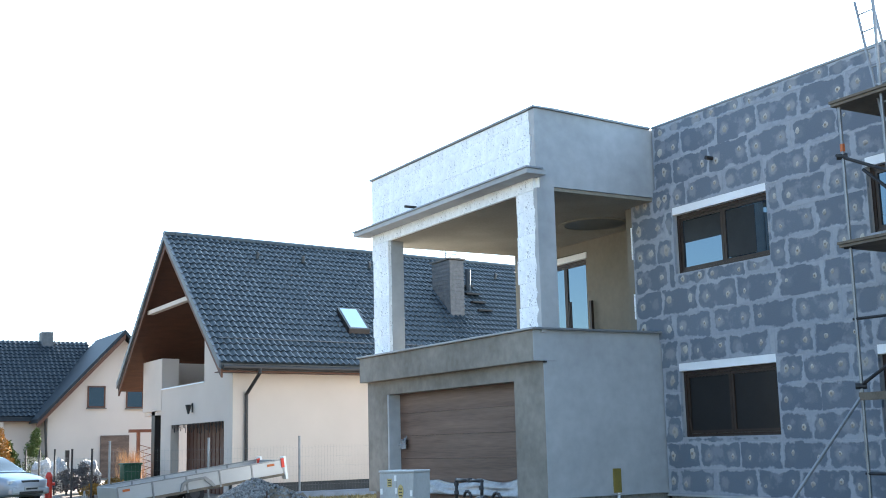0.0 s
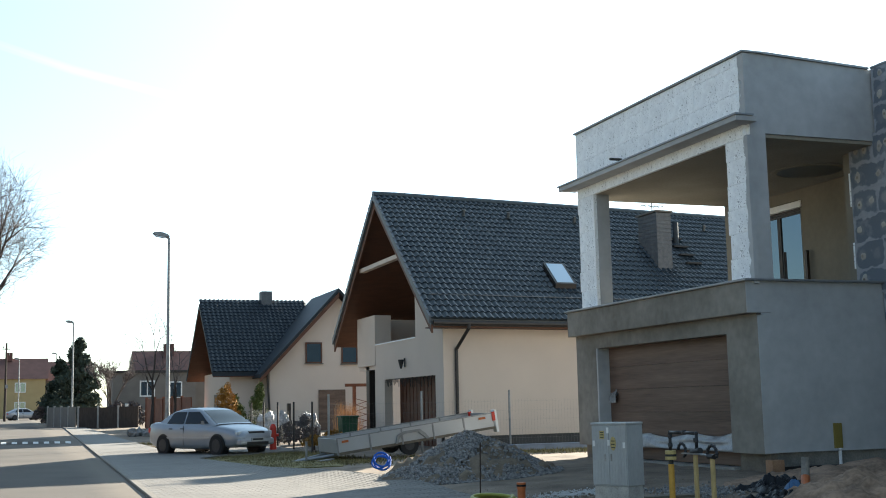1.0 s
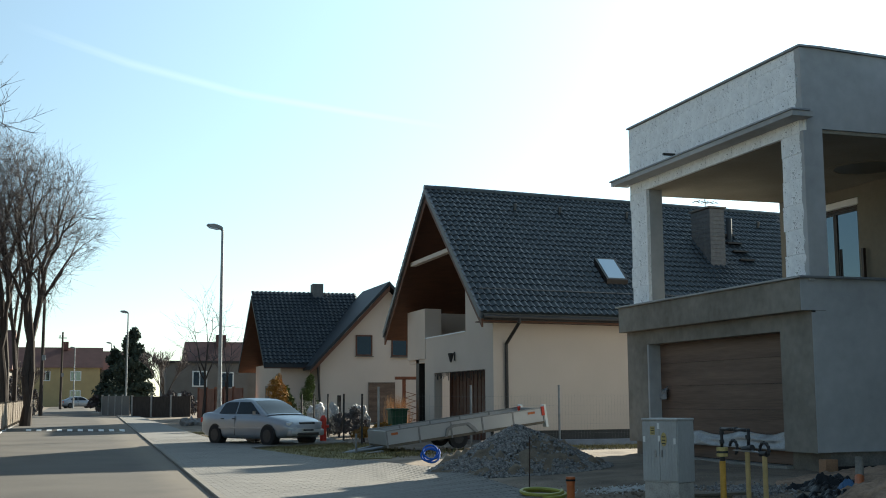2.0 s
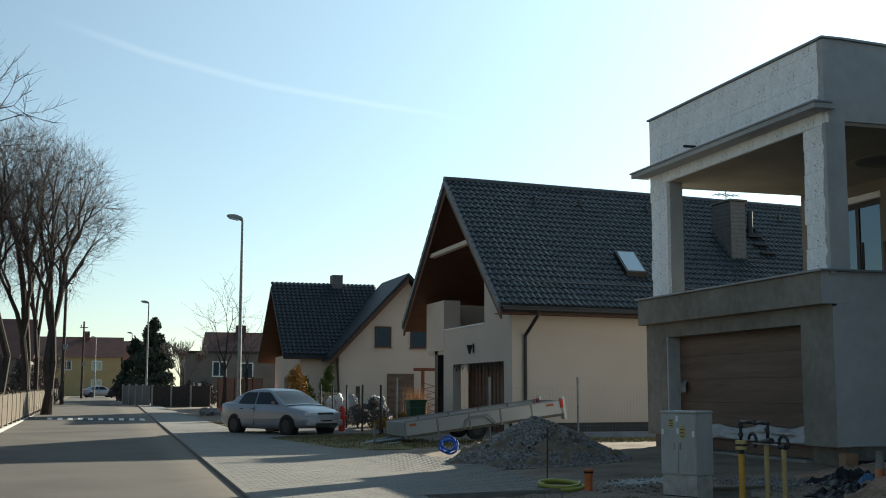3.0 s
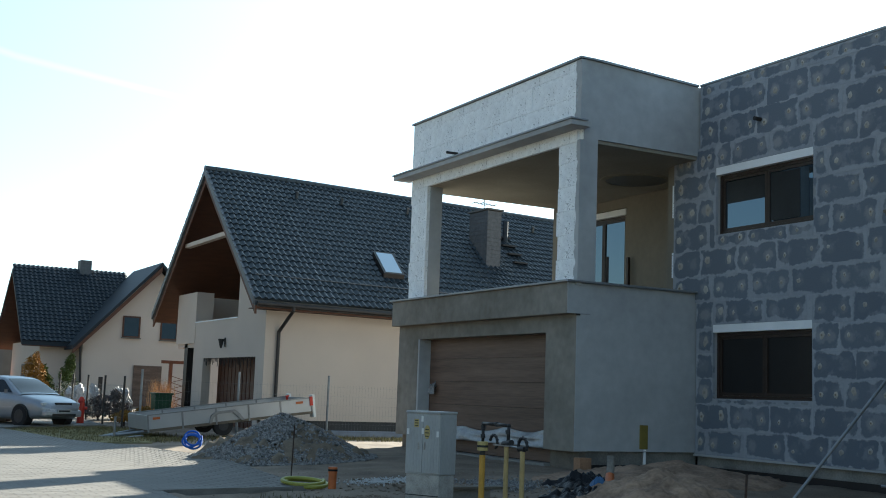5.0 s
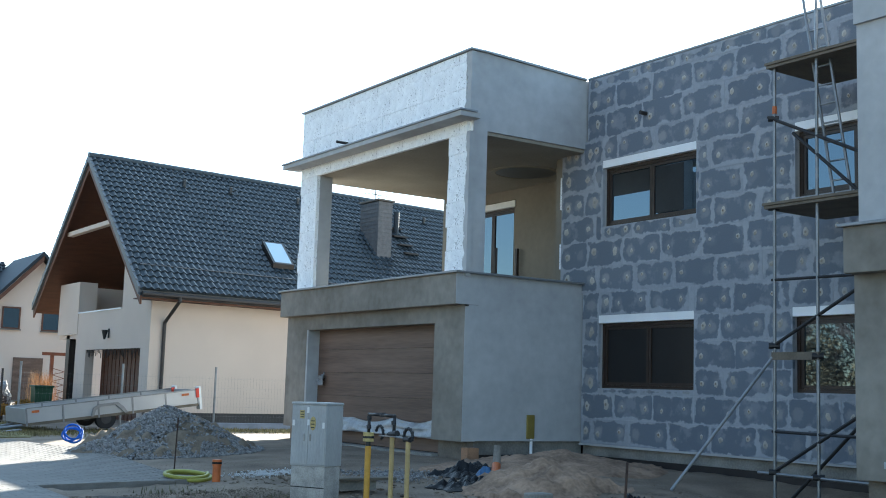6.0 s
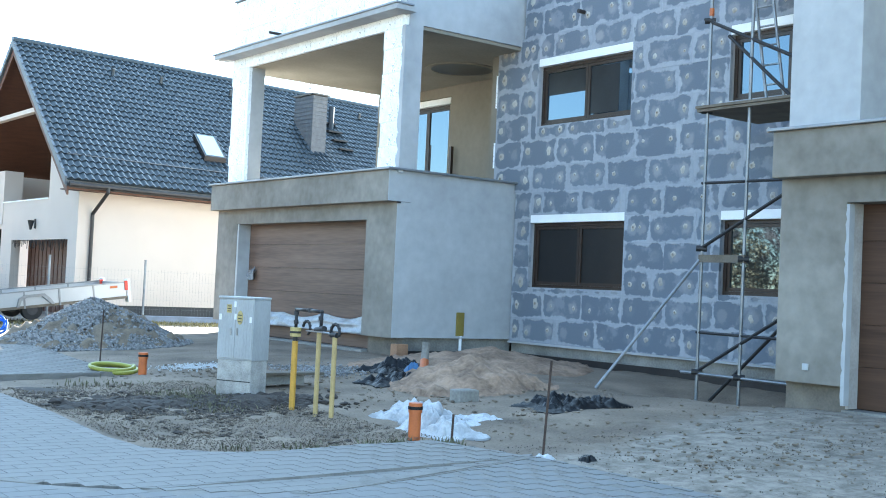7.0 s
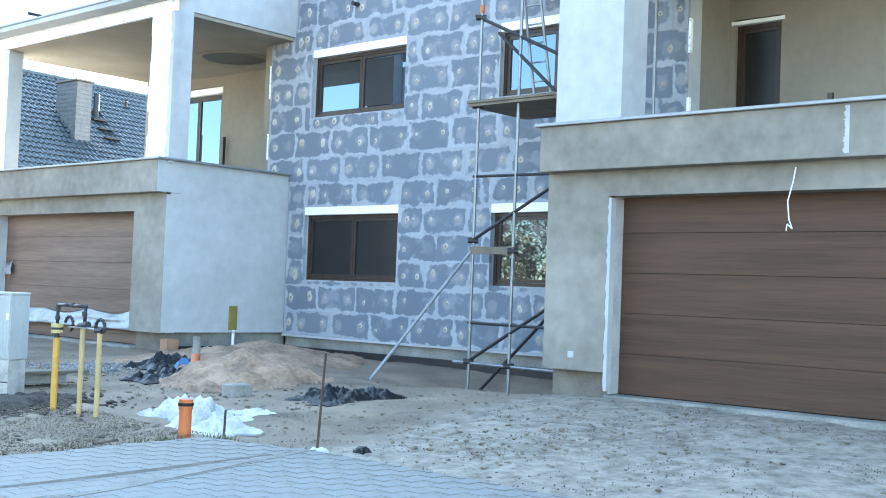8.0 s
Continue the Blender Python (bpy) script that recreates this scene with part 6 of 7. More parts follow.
# tipped flat trailer
def trailer():
    t = thing("trailer", 9.5, 29.4, base_z(9.5, 29.4), "aluminium flat trailer tipped nose-down behind gravel", "trailer")
    a = math.atan2(1.02 - 0.45, 4.35)
    X = Matrix.Translation((7.68, 29.2, 0.45)) @ Matrix.Rotation(-a, 4, "Y")

    def put(bm):
        bmesh.ops.transform(bm, matrix=X, verts=bm.verts)
        return bm

    L_, W_ = 4.4, 1.9
    part("bed", put(box(0, L_, 0, W_, 0.0, 0.07)), M["plank"], t)
    for y in (0, W_ - 0.03):
        for k in range(5):
            part("side_panel", put(box(k * L_ / 5 + 0.02, (k + 1) * L_ / 5 - 0.02, y, y + 0.03, 0.06, 0.41, bevel=0.006)), M["alu"], t, "aluminium side board")
            part("stake", put(box(k * L_ / 5 - 0.02, k * L_ / 5 + 0.02, y - 0.015, y + 0.045, 0.0, 0.42)), M["galv"], t)
        part("rail", put(box(0, L_, y - 0.012, y + 0.042, 0.41, 0.44)), M["galv"], t)
    part("front_board", put(box(-0.03, 0.0, 0, W_, 0.06, 0.42)), M["alu"], t)
    part("tail_board", put(box(L_, L_ + 0.03, 0, W_, 0.06, 0.42)), M["alu"], t)
    for y in (-0.02, W_ - 0.2):
        lb = part("light_board", put(box(L_ + 0.03, L_ + 0.1, y, y + 0.24, -0.1, 0.5, bevel=0.01)), M["white"], t, "white lamp board")
        part("lamp", put(box(L_ - 0.05, L_ + 0.03, y - 0.015, y + 0.05, 0.22, 0.46)), M["red"], lb)
        for k in range(3):
            part("stripe", put(box(L_ + 0.1, L_ + 0.106, y + 0.04, y + 0.2, -0.04 + k * 0.18, 0.05 + k * 0.18)), M["red"], lb)
        part("marker", put(box(0.12, 0.3, y - 0.01 if y < 0 else y + 0.2, y + 0.0 if y < 0 else y + 0.21, 0.3, 0.36)), M["orange"], t)
        part("marker", put(box(3.95, 4.15, y - 0.01 if y < 0 else y + 0.2, y + 0.0 if y < 0 else y + 0.21, 0.3, 0.36)), M["orange"], t)
    for y in (0.04, W_ - 0.24):
        w = part("wheel", put(rod((1.95, y, -0.05), (1.95, y + 0.19, -0.05), 0.25, n=24)), M["tyre"], t)
        part("rim", put(rod((1.95, y - 0.004, -0.05), (1.95, y + 0.1, -0.05), 0.13, n=18)), M["rim"], w)
        bm = prism([(1.55, 0.05), (1.62, 0.26), (1.8, 0.34), (2.25, 0.34), (2.4, 0.2), (2.5, 0.05), (2.42, 0.05), (2.2, 0.27), (1.82, 0.27), (1.68, 0.2), (1.62, 0.05)], y - 0.09, y + 0.22, "y")
        part("mudguard", put(bm), M["galv"], t)
    part("drawbar", put(rod((0.1, W_ / 2 - 0.5, 0.0), (-1.1, W_ / 2, -0.05), 0.04, n=8)), M["galv"], t)
    part("drawbar", put(rod((0.1, W_ / 2 + 0.5, 0.0), (-1.1, W_ / 2, -0.05), 0.04, n=8)), M["galv"], t)
    part("jockey_wheel", rod((7.0, 29.9, base_z(7, 29.9)), (7.0, 29.9, 0.8), 0.03, n=8), M["galv"], t)
    part("jack", put(box(-0.55, -0.1, 0.1, 0.3, -0.16, -0.06, bevel=0.01)), M["galv"], t)


trailer()


# hydrant, bin, bags, pergola, posts
h = thing("hydrant", 7.6, 37.0, base_z(7.6, 37), "red street hydrant on the lawn edge", "hydrant")
zh = base_z(7.6, 37)
part("barrel", rod((7.6, 37, zh), (7.6, 37, zh + 0.72), 0.11, 0.1, 14), M["red"], h)
part("cap", rod((7.6, 37, zh + 0.72), (7.6, 37, zh + 0.85), 0.12, 0.05, 14), M["red"], h)
part("outlet", rod((7.42, 37, zh + 0.5), (7.78, 37, zh + 0.5), 0.05, n=10), M["red"], h)
bn = thing("wheelie_bin", 10.9, 40.0, base_z(10.9, 40), "dark green wheeled bin behind the fence", "bin")
zb_ = base_z(10.9, 40)
part("body", prism([(10.66, zb_), (11.14, zb_), (11.2, zb_ + 0.9), (10.6, zb_ + 0.9)], 39.75, 40.3, "y"), M["green"], bn)
part("lid", box(10.57, 11.23, 39.7, 40.33, zb_ + 0.9, zb_ + 0.97, bevel=0.02), M["green"], bn)
for cx, cy, s in ((8.95, 44.5, 0.5), (9.25, 43.2, 0.35), (10.0, 42.0, 0.42)):
    bm = bmesh.new()
    bmesh.ops.create_icosphere(bm, subdivisions=4, radius=1.0)
    for v in bm.verts:
        d = 0.95 + 0.3 * noise.noise(v.co * 1.7 + Vector((cx, cy, 0))) - 0.35 * abs(noise.noise(v.co * 3.1 + Vector((cy, 0, 0)))) + 0.1 * noise.noise(v.co * 9)
        v.co = Vector((cx + v.co.x * s * d, cy + v.co.y * s * d, base_z(cx, cy) + 0.55 + (v.co.z * 0.65 * d)))
    solo("big_bag", bm, M["bag"], "bulging white sack in the front garden", "bag", "garden sacks")
pg = thing("pergola", 12.9, 45, base_z(12.9, 45), "red brown timber pergola with a lattice", "pergola")
for x in (12.5, 13.5):
    part("post", box(x, x + 0.12, 45, 45.12, 0.4, 2.5), M["woodred"], pg)
for k in range(2):
    part("beam", box(12.2, 13.8, 45 + 0.1 * k, 45.06 + 0.1 * k, 2.48, 2.6), M["woodred"], pg)
for k in range(6):
    part("lattice_bar", rod((12.6, 45.06, 0.5 + 0.25 * k), (13.5, 45.06, 0.75 + 0.25 * k), 0.012, n=4), M["woodred"], pg)
    part("lattice_bar", rod((13.5, 45.05, 0.5 + 0.25 * k), (12.6, 45.05, 0.75 + 0.25 * k), 0.012, n=4), M["woodred"], pg)
for x, y, hh in ((9.5, 43.5, 1.45), (8.95, 45.5, 1.3), (7.5, 44.0, 1.2)):
    solo("fence_post", box(x, x + 0.14, y, y + 0.14, base_z(x, y) - 0.02, base_z(x, y) + hh, bevel=0.01), M["gutter"], "dark timber fence post by the garden", "post", "garden posts")


# ---- plants ----
def leaf_cloud(name, blobs, per, size, material, parent, seed):
    """Many small leaf clumps inside ellipsoids (x, y, z, rx, ry, rz)."""
    rng = np.random.RandomState(seed)
    verts, faces = [], []
    for bx, by, bz, rx, ry, rz in blobs:
        for _ in range(per):
            d = rng.randn(3)
            d /= np.linalg.norm(d)
            r = rng.uniform(0.35, 1.05) ** 0.6
            p = np.array((bx + d[0] * rx * r, by + d[1] * ry * r, bz + d[2] * rz * r))
            q, _r = np.linalg.qr(rng.randn(3, 3))
            s = size * rng.uniform(0.5, 1.4)
            quad = np.array([(-1, -0.35, 0), (1, -0.25, 0.2), (1.2, 0.3, 0.1), (-0.8, 0.4, -0.1)]) * s
            n = len(verts)
            verts += [tuple(v) for v in quad @ q + p]
            faces.append((n, n + 1, n + 2, n + 3))
    me = bpy.data.meshes.new(name)
    me.from_pydata(verts, [], faces)
    me.materials.append(material)
    return under(new(name, me), parent)


def bare_tree(x, y, height, spread, seed, label, depth=6, first=0.28, trunk_r=None, fork=3, lean=(0, 0)):
    """A leafless tree: tapered trunk, limbs and fine twigs."""
    rng = random.Random(seed)
    t = thing("tree", x, y, base_z(x, y), label, "tree", "bare trees")
    tr, tw = bmesh.new(), []
    r0 = trunk_r or height * 0.017

    def grow(p, d, length, r, level):
        q = p + d * length
        if level <= 2:
            mid = p + d * length * 0.5 + Vector((rng.uniform(-1, 1), rng.uniform(-1, 1), 0)) * length * 0.04
            rod(p, mid, r, r * 0.85, 8, tr)
            rod(mid, q, r * 0.85, r * 0.68, 8, tr)
        else:
            tw.append((p, q, max(r, 0.013)))
        if level >= depth:
            return
        n = fork if level < 2 else (4 if level == depth - 1 else rng.choice((2, 3, 3, 3)))
        for i in range(n):
            a = rng.uniform(0, 2 * math.pi) + i * 2 * math.pi / n
            side = Vector((math.cos(a), math.sin(a), 0))
            nd = (d * rng.uniform(0.75, 1.1) + side * rng.uniform(0.25, 0.62) * spread + Vector((0, 0, 0.13))).normalized()
            start = p + d * length * (rng.uniform(0.6, 1.0) if i else 1.0)
            grow(start, nd, length * rng.uniform(0.66, 0.84), r * 0.58, level + 1)

    b = Vector((x, y, base_z(x, y) - 0.1))
    grow(b, Vector((lean[0], lean[1], 1)).normalized(), height * first, r0, 0)
    part("trunk", tr, M["bark"], t)
    verts, faces = [], []
    for p, q, r in tw:
        d = (q - p).normalized()
        u = d.orthogonal().normalized()
        w = d.cross(u)
        n = len(verts)
        for c, rr in ((p, r), (q, r * 0.6)):
            for k in range(3):
                a = 2.094 * k
                verts.append(tuple(c + (u * math.cos(a) + w * math.sin(a)) * rr))
        for k in range(3):
            m_ = (k + 1) % 3
            faces.append((n + k, n + m_, n + 3 + m_, n + 3 + k))
    me = bpy.data.meshes.new("crown")
    me.from_pydata(verts, [], faces)
    me.materials.append(M["twig"])
    under(new("crown", me), t)
    return t


def crowned_tree(x, y, crown, ends, seed, label, stem_r, low, twigs=5, reach=1.0):
    """A leafless tree whose stems divide again and again towards the ends that fill its crown."""
    rng = np.random.RandomState(seed)
    cx, cy, cz, rx, ry, up, down = crown
    pts = []
    while len(pts) < ends:
        p = rng.uniform(-1, 1, 3)
        r = np.linalg.norm(p)
        if p[2] < 0 and math.hypot(p[0], p[1]) > 1 + 0.85 * p[2]:
            continue
        if r > 1 or r < 0.25 or rng.uniform() > 0.25 + 0.75 * r * r:
            continue
        pts.append((cx + p[0] * rx, cy + p[1] * ry, cz + p[2] * (up if p[2] > 0 else down)))
    t = thing("tree", x, y, base_z(x, y), label, "tree", "bare trees")
    tr, tw = bmesh.new(), []

    def divide(p, group):
        n = len(group)
        r = 0.014 * n ** 0.46 * stem_r
        mid = group.mean(0)
        if n == 1:
            bend = (p + mid) / 2 + rng.randn(3) * np.linalg.norm(mid - p) * 0.09
            tw.append((p, bend, 0.010))
            tw.append((bend, mid, 0.008))
            d = (mid - p) / max(0.01, np.linalg.norm(mid - p))
            for k in range(twigs):
                f = rng.uniform(0.3, 1.0)
                s0 = p + (bend - p) * 2 * f if f < 0.5 else bend + (mid - bend) * (2 * f - 1)
                tw.append((s0, s0 + (d * 0.8 + rng.randn(3) * 0.45 + np.array((0, 0, 0.15))) * rng.uniform(0.4, 0.95) * reach, 0.0055))
            return
        axis = np.linalg.svd(group - mid)[2][0] if n > 2 else rng.randn(3)
        side = (group - mid) @ axis
        cut = np.quantile(side, rng.uniform(0.35, 0.65))
        for half in (group[side <= cut], group[side > cut]):
            if not len(half):
                continue
            c = half.mean(0)
            step = 0.3 if n > 40 else 0.42
            q = p + (c - p) * step * rng.uniform(0.8, 1.2) + np.array((0, 0, 0.05 * np.linalg.norm(c - p) * (n > 12)))
            if len(half) == 1:
                divide(p, half)
                continue
            if n > 30:
                bend = (p + q) / 2 + rng.randn(3) * np.linalg.norm(q - p) * 0.05
                rh = 0.014 * len(half) ** 0.46 * stem_r
                rod(tuple(p), tuple(bend), rh * 1.1, rh * 1.05, 8, tr)
                rod(tuple(bend), tuple(q), rh * 1.05, rh, 8, tr)
            else:
                tw.append((p, q, max(0.011, 0.014 * len(half) ** 0.46 * stem_r)))
            divide(q, half)

    group = np.array(pts)
    foot, head = np.array((x, y, base_z(x, y) - 0.1)), np.array((x + 0.1, y, base_z(x, y) + low))
    r0 = 0.014 * ends ** 0.46 * stem_r
    rod(tuple(foot), tuple(head), r0 * 1.35, r0, 10, tr)
    divide(head, group)
    part("trunk", tr, M["bark"], t)
    verts, faces = [], []
    for p, q, r in tw:
        d = Vector(q - p).normalized()
        u = d.orthogonal().normalized()
        w = d.cross(u)
        n = len(verts)
        for c, rr in ((p, r), (q, r * 0.55)):
            for k in range(3):
                verts.append(tuple(Vector(c) + (u * math.cos(2.094 * k) + w * math.sin(2.094 * k)) * rr))
        for k in range(3):
            m_ = (k + 1) % 3
            faces.append((n + k, n + m_, n + 3 + m_, n + 3 + k))
    me = bpy.data.meshes.new("crown")
    me.from_pydata(verts, [], faces)
    me.materials.append(M["twig"])
    under(new("crown", me), t)
    return t


shrub_spots = []
crowned_tree(-2.4, 64, (-2.2, 64, 10.2, 3.5, 3.4, 4.6, 4.2), 1050, 3, "tall bare tree with dense fine twigs", 0.7, 1.0)
crowned_tree(-3.6, 65, (-4.3, 65, 11.0, 3.6, 3.6, 5.0, 5.0), 1000, 4, "tall bare tree with dense fine twigs", 0.74, 0.8)
crowned_tree(-4.7, 63, (-6.2, 63, 10.4, 3.6, 3.6, 5.6, 5.0), 900, 6, "tall bare tree with dense fine twigs", 0.74, 0.9)
crowned_tree(-6.4, 66, (-8.6, 66, 10.2, 4.5, 3.6, 5.6, 3.0), 800, 7, "tall bare tree with dense fine twigs", 0.85, 2.2)
crowned_tree(-6.6, 30, (-4.9, 30, 8.0, 4.2, 3.0, 2.6, 1.8), 150, 9, "bare tree with a few long reaching limbs", 0.9, 2.2, 9, 0.45)
crowned_tree(-3.3, 69, (-3.4, 69, 11.0, 3.2, 3.2, 4.4, 5.0), 300, 8, "tall bare tree with dense fine twigs", 0.8, 0.8)
for k, (x, y, hh) in enumerate(((-4.4, 74, 3.2), (-5.6, 69, 3.4), (-4.2, 82, 2.8))):
    shrub_spots.append((x, y, hh, 30 + k))
crowned_tree(6.4, 62, (6.4, 62, 4.6, 1.7, 1.6, 3.0, 2.0), 70, 14, "slender bare young tree beyond a car", 0.75, 1.6, 2)
crowned_tree(7.8, 64, (7.8, 64, 4.2, 1.4, 1.4, 2.6, 1.8), 50, 15, "slender bare young tree beyond a car", 0.75, 1.5, 2)
bare_tree(7.0, 97, 7.0, 0.8, 16, "bushy bare shrub tree by a garden wall", 6, 0.22, 0.1, 4)
bare_tree(-4.4, 118, 7.0, 0.9, 17, "bare shrub at the street corner", 6, 0.2, 0.1, 4)
for k, (x, y) in enumerate(((-9, 21), (-12, 24), (-10, 27), (-13, 30), (-9.5, 33), (-12, 36), (-10, 40), (-14, 43))):
    bare_tree(x, y, 7.0 + k % 3, 1.0, 40 + k, "bare tree behind the opposite fence", 6, 0.22, 0.12, 4)
thick = thing("thicket", -13, 32, base_z(-13, 32), "tall brown leafless thicket behind the opposite fence", "shrub")
part("stem", rod((-13, 32, 0.2), (-13, 32, 3), 0.06, 0.03, 6), M["bark"], thick)
leaf_cloud("crown", [(-13 + 1.5 * math.sin(k * 2.1), 14 + k * 1.5, 1.3 + 2.6 * (k % 3) / 2 + base_z(-13, 30), 1.6, 1.6, 1.9) for k in range(24)], 2600, 0.09, M["brush"], thick, 77)
bare_tree(-9, 8, 11.0, 0.75, 31, "bare tree on the far side of the street", 6, 0.28, 0.16)
bare_tree(-11, 2, 12.0, 0.75, 32, "bare tree on the far side of the street", 6, 0.28, 0.16)
bare_tree(-8.5, 14, 10.0, 0.75, 33, "bare tree on the far side of the street", 6, 0.28, 0.16)


def conifer(x, y, h_, r_, seed, label):
    t = thing("tree", x, y, base_z(x, y), label, "tree")
    z = base_z(x, y)
    part("trunk", rod((x, y, z), (x, y, z + h_ * 0.95), 0.14, 0.03, 8), M["bark"], t)
    rng = random.Random(seed)
    blobs = []
    for k in range(60):
        f = k / 60
        rr = r_ * (1 - f) ** 0.6 * rng.uniform(0.6, 1.15)
        a = rng.uniform(0, 6.28)
        blobs.append((x + rr * 0.62 * math.cos(a), y + rr * 0.62 * math.sin(a), z + 0.5 + f * (h_ - 0.7), rr * 0.45 + 0.15, rr * 0.45 + 0.15, 0.4))
    leaf_cloud("crown", blobs, 110, 0.16, M["conifer"], t, seed)


conifer(4.7, 102, 7.2, 2.1, 3, "dark green spruce by a garden wall")
conifer(3.4, 106, 5.6, 2.0, 4, "dark green spruce by a garden wall")


def shrub(x, y, h_, r_, material, seed, label, size=0.06, per=90):
    t = thing("shrub", x, y, base_z(x, y), label, "shrub")
    z = base_z(x, y)
    part("stem", rod((x, y, z), (x, y, z + h_ * 0.6), 0.04, 0.02, 6), M["bark"], t)
    rng = random.Random(seed)
    blobs = []
    for k in range(16):
        f = k / 16
        a = rng.uniform(0, 6.28)
        w = r_ * (1.0 - 0.7 * f * f)
        blobs.append((x + w * 0.45 * math.cos(a), y + w * 0.45 * math.sin(a), z + 0.2 + f * (h_ - 0.35), w * 0.6, w * 0.6, h_ * 0.13))
    leaf_cloud("crown", blobs, per, size, material, t, seed)


shrub(8.45, 51, 2.4, 0.72, M["thuja_gold"], 3, "golden conifer shrub by the house corner", 0.045, 240)
shrub(9.85, 51, 2.4, 0.6, M["thuja"], 4, "narrow green conifer shrub by the house corner", 0.045, 240)
shrub(9.0, 51.4, 1.9, 0.45, M["thuja"], 5, "green conifer shrub by the house corner")
tufts("ornamental_grass", [(11.5, 42.5, 0.16, 500), (11.8, 42.7, 0.14, 300)], M["straw"], "tall tuft of dry reddish ornamental grass", 1.25, 4, 0.35)
shrub(8.9, 40.5, 0.9, 0.6, M["twig"], 7, "low bare garden shrub", 0.05)
shrub(9.6, 41.2, 1.1, 0.6, M["twig"], 8, "low bare garden shrub", 0.05)
shrub(10.1, 38.9, 0.6, 0.5, M["thuja_gold"], 9, "low golden garden shrub", 0.05)
shrub(8.7, 36.0, 0.55, 0.45, M["thuja_gold"], 10, "low golden garden shrub", 0.05)
for k, (x, y, s) in enumerate(((-4.6, 100, 1.8), (-4.2, 108, 1.6), (-3.9, 122, 2.2), (2.2, 118, 1.8), (6.8, 90, 1.9), (8.2, 90.5, 1.8), (-3.6, 90, 1.6))):
    shrub(x, y, s, 1.1, M["twig"], 20 + k, "brown leafless hedge shrub", 0.09, 120)
for x, y, hh, seed in shrub_spots:
    shrub(x, y, hh, 1.3, M["twig"], seed, "brown leafless shrub under tall trees", 0.07, 260)
lawn_spots = [(random.uniform(5.4, 8.2), random.uniform(27.6, 35.6), 0.35, 110) for _ in range(130)]
M["lawn"] = mat("winter lawn", (0.085, 0.08, 0.03), 0.9, 0.4, 3, 30, 0.0, tint=(0.2, 0.165, 0.075))
bm = bmesh.new()
lx = [[5.55, 27.7], [5.1, 31.0], [4.75, 33.6], [5.6, 34.8], [8.1, 35.6], [8.1, 30.5], [7.2, 27.0]]
bm = prism(lx, 0, 1, "z")
for v in bm.verts:
    v.co.z = base_z(v.co.x, v.co.y) + (-0.008 if v.co.z > 0.5 else -0.1)
solo("lawn", bm, M["grass"], "worn winter lawn strip beside the paving", "lawn", kind="structure")
tufts("grass", lawn_spots, M["lawn"], "short dry winter grass of a verge", 0.075, 9, 1.0)
tufts("grass", [(random.uniform(3.9, 5.4), random.uniform(42, 50), 0.3, 60) for _ in range(24)], M["lawn"], "short dry winter grass by a lamp", 0.08, 10, 1.0)
tufts("grass", [(random.uniform(9, 16), random.uniform(26.5, 31), 0.4, 60) for _ in range(60)], M["lawn"], "short dry winter grass below a fence", 0.08, 12, 1.0)


# ---- far houses and walls ----
def far_house(x0, x1, y0, y1, ze, zr, wall, roof, label, wins, along="x", over=0.4):
    z = base_z(x0, y0)
    f = thing("house", (x0 + x1) / 2, y0, z, label, "house")
    part("wall", box(x0, x1, y0, y1, z, ze), wall, f)
    if along == "x":
        ym = (y0 + y1) / 2
        part("roof", prism([(y0 - over, ze - 0.1), (ym, zr), (y1 + over, ze - 0.1)], x0 - over, x1 + over), roof, f)
    elif along == "flat":
        part("roof", box(x0 - 0.2, x1 + 0.2, y0 - 0.2, y1 + 0.2, ze, zr), roof, f)
    for a, b, c, d in wins:
        w = part("window", wall_y(y0 - 0.05, y0 - 0.004, a, b, c, d, [(a + 0.12, b - 0.12, c + 0.12, d - 0.12)]), M["white"], f, "white window frame")
        part("pane", box(a + 0.12, b - 0.12, y0 - 0.04, y0 - 0.02, c + 0.12, d - 0.12), M["glass"], w)
        part("mullion", box((a + b) / 2 - 0.05, (a + b) / 2 + 0.05, y0 - 0.055, y0 - 0.04, c + 0.12, d - 0.12), M["white"], w)
    return f


fy = far_house(-9, 3.6, 175, 185, 6.6, 9.6, M["yellowwall"], M["redroof"], "yellow two-storey house with a red brown roof", [(-0.5, 1.0, 4.6, 6.0), (-0.5, 1.0, 1.9, 3.3), (-4.6, -3.2, 4.6, 6.0)])
part("chimney", box(-1.8, -0.9, 179, 180, 9.2, 10.4), M["redroof"], fy)
far_house(3.8, 9.0, 180, 190, 6.4, 9.3, M["greywall"], M["redroof"], "grey house with a red brown roof far off", [])
fg = far_house(8.2, 15.8, 112, 120, 5.2, 5.45, M["greywall"], M["gutter"], "dark grey flat-roofed house", [(10.6, 12.0, 3.0, 4.5), (13.3, 14.5, 2.8, 4.4), (9.3, 9.9, 1.2, 2.4)], "flat")
fr = far_house(11.4, 19, 121, 129, 5.4, 7.9, M["greywall"], M["redroof"], "grey house with a red tiled roof behind another", [])
part("chimney", box(14.2, 15.2, 124, 125, 7.2, 8.6), M["redroof"], fr)
far_house(-18, -5.6, 108, 118, 4.6, 8.2, M["greywall"], M["redroof"], "brown roofed house behind the trees", [])


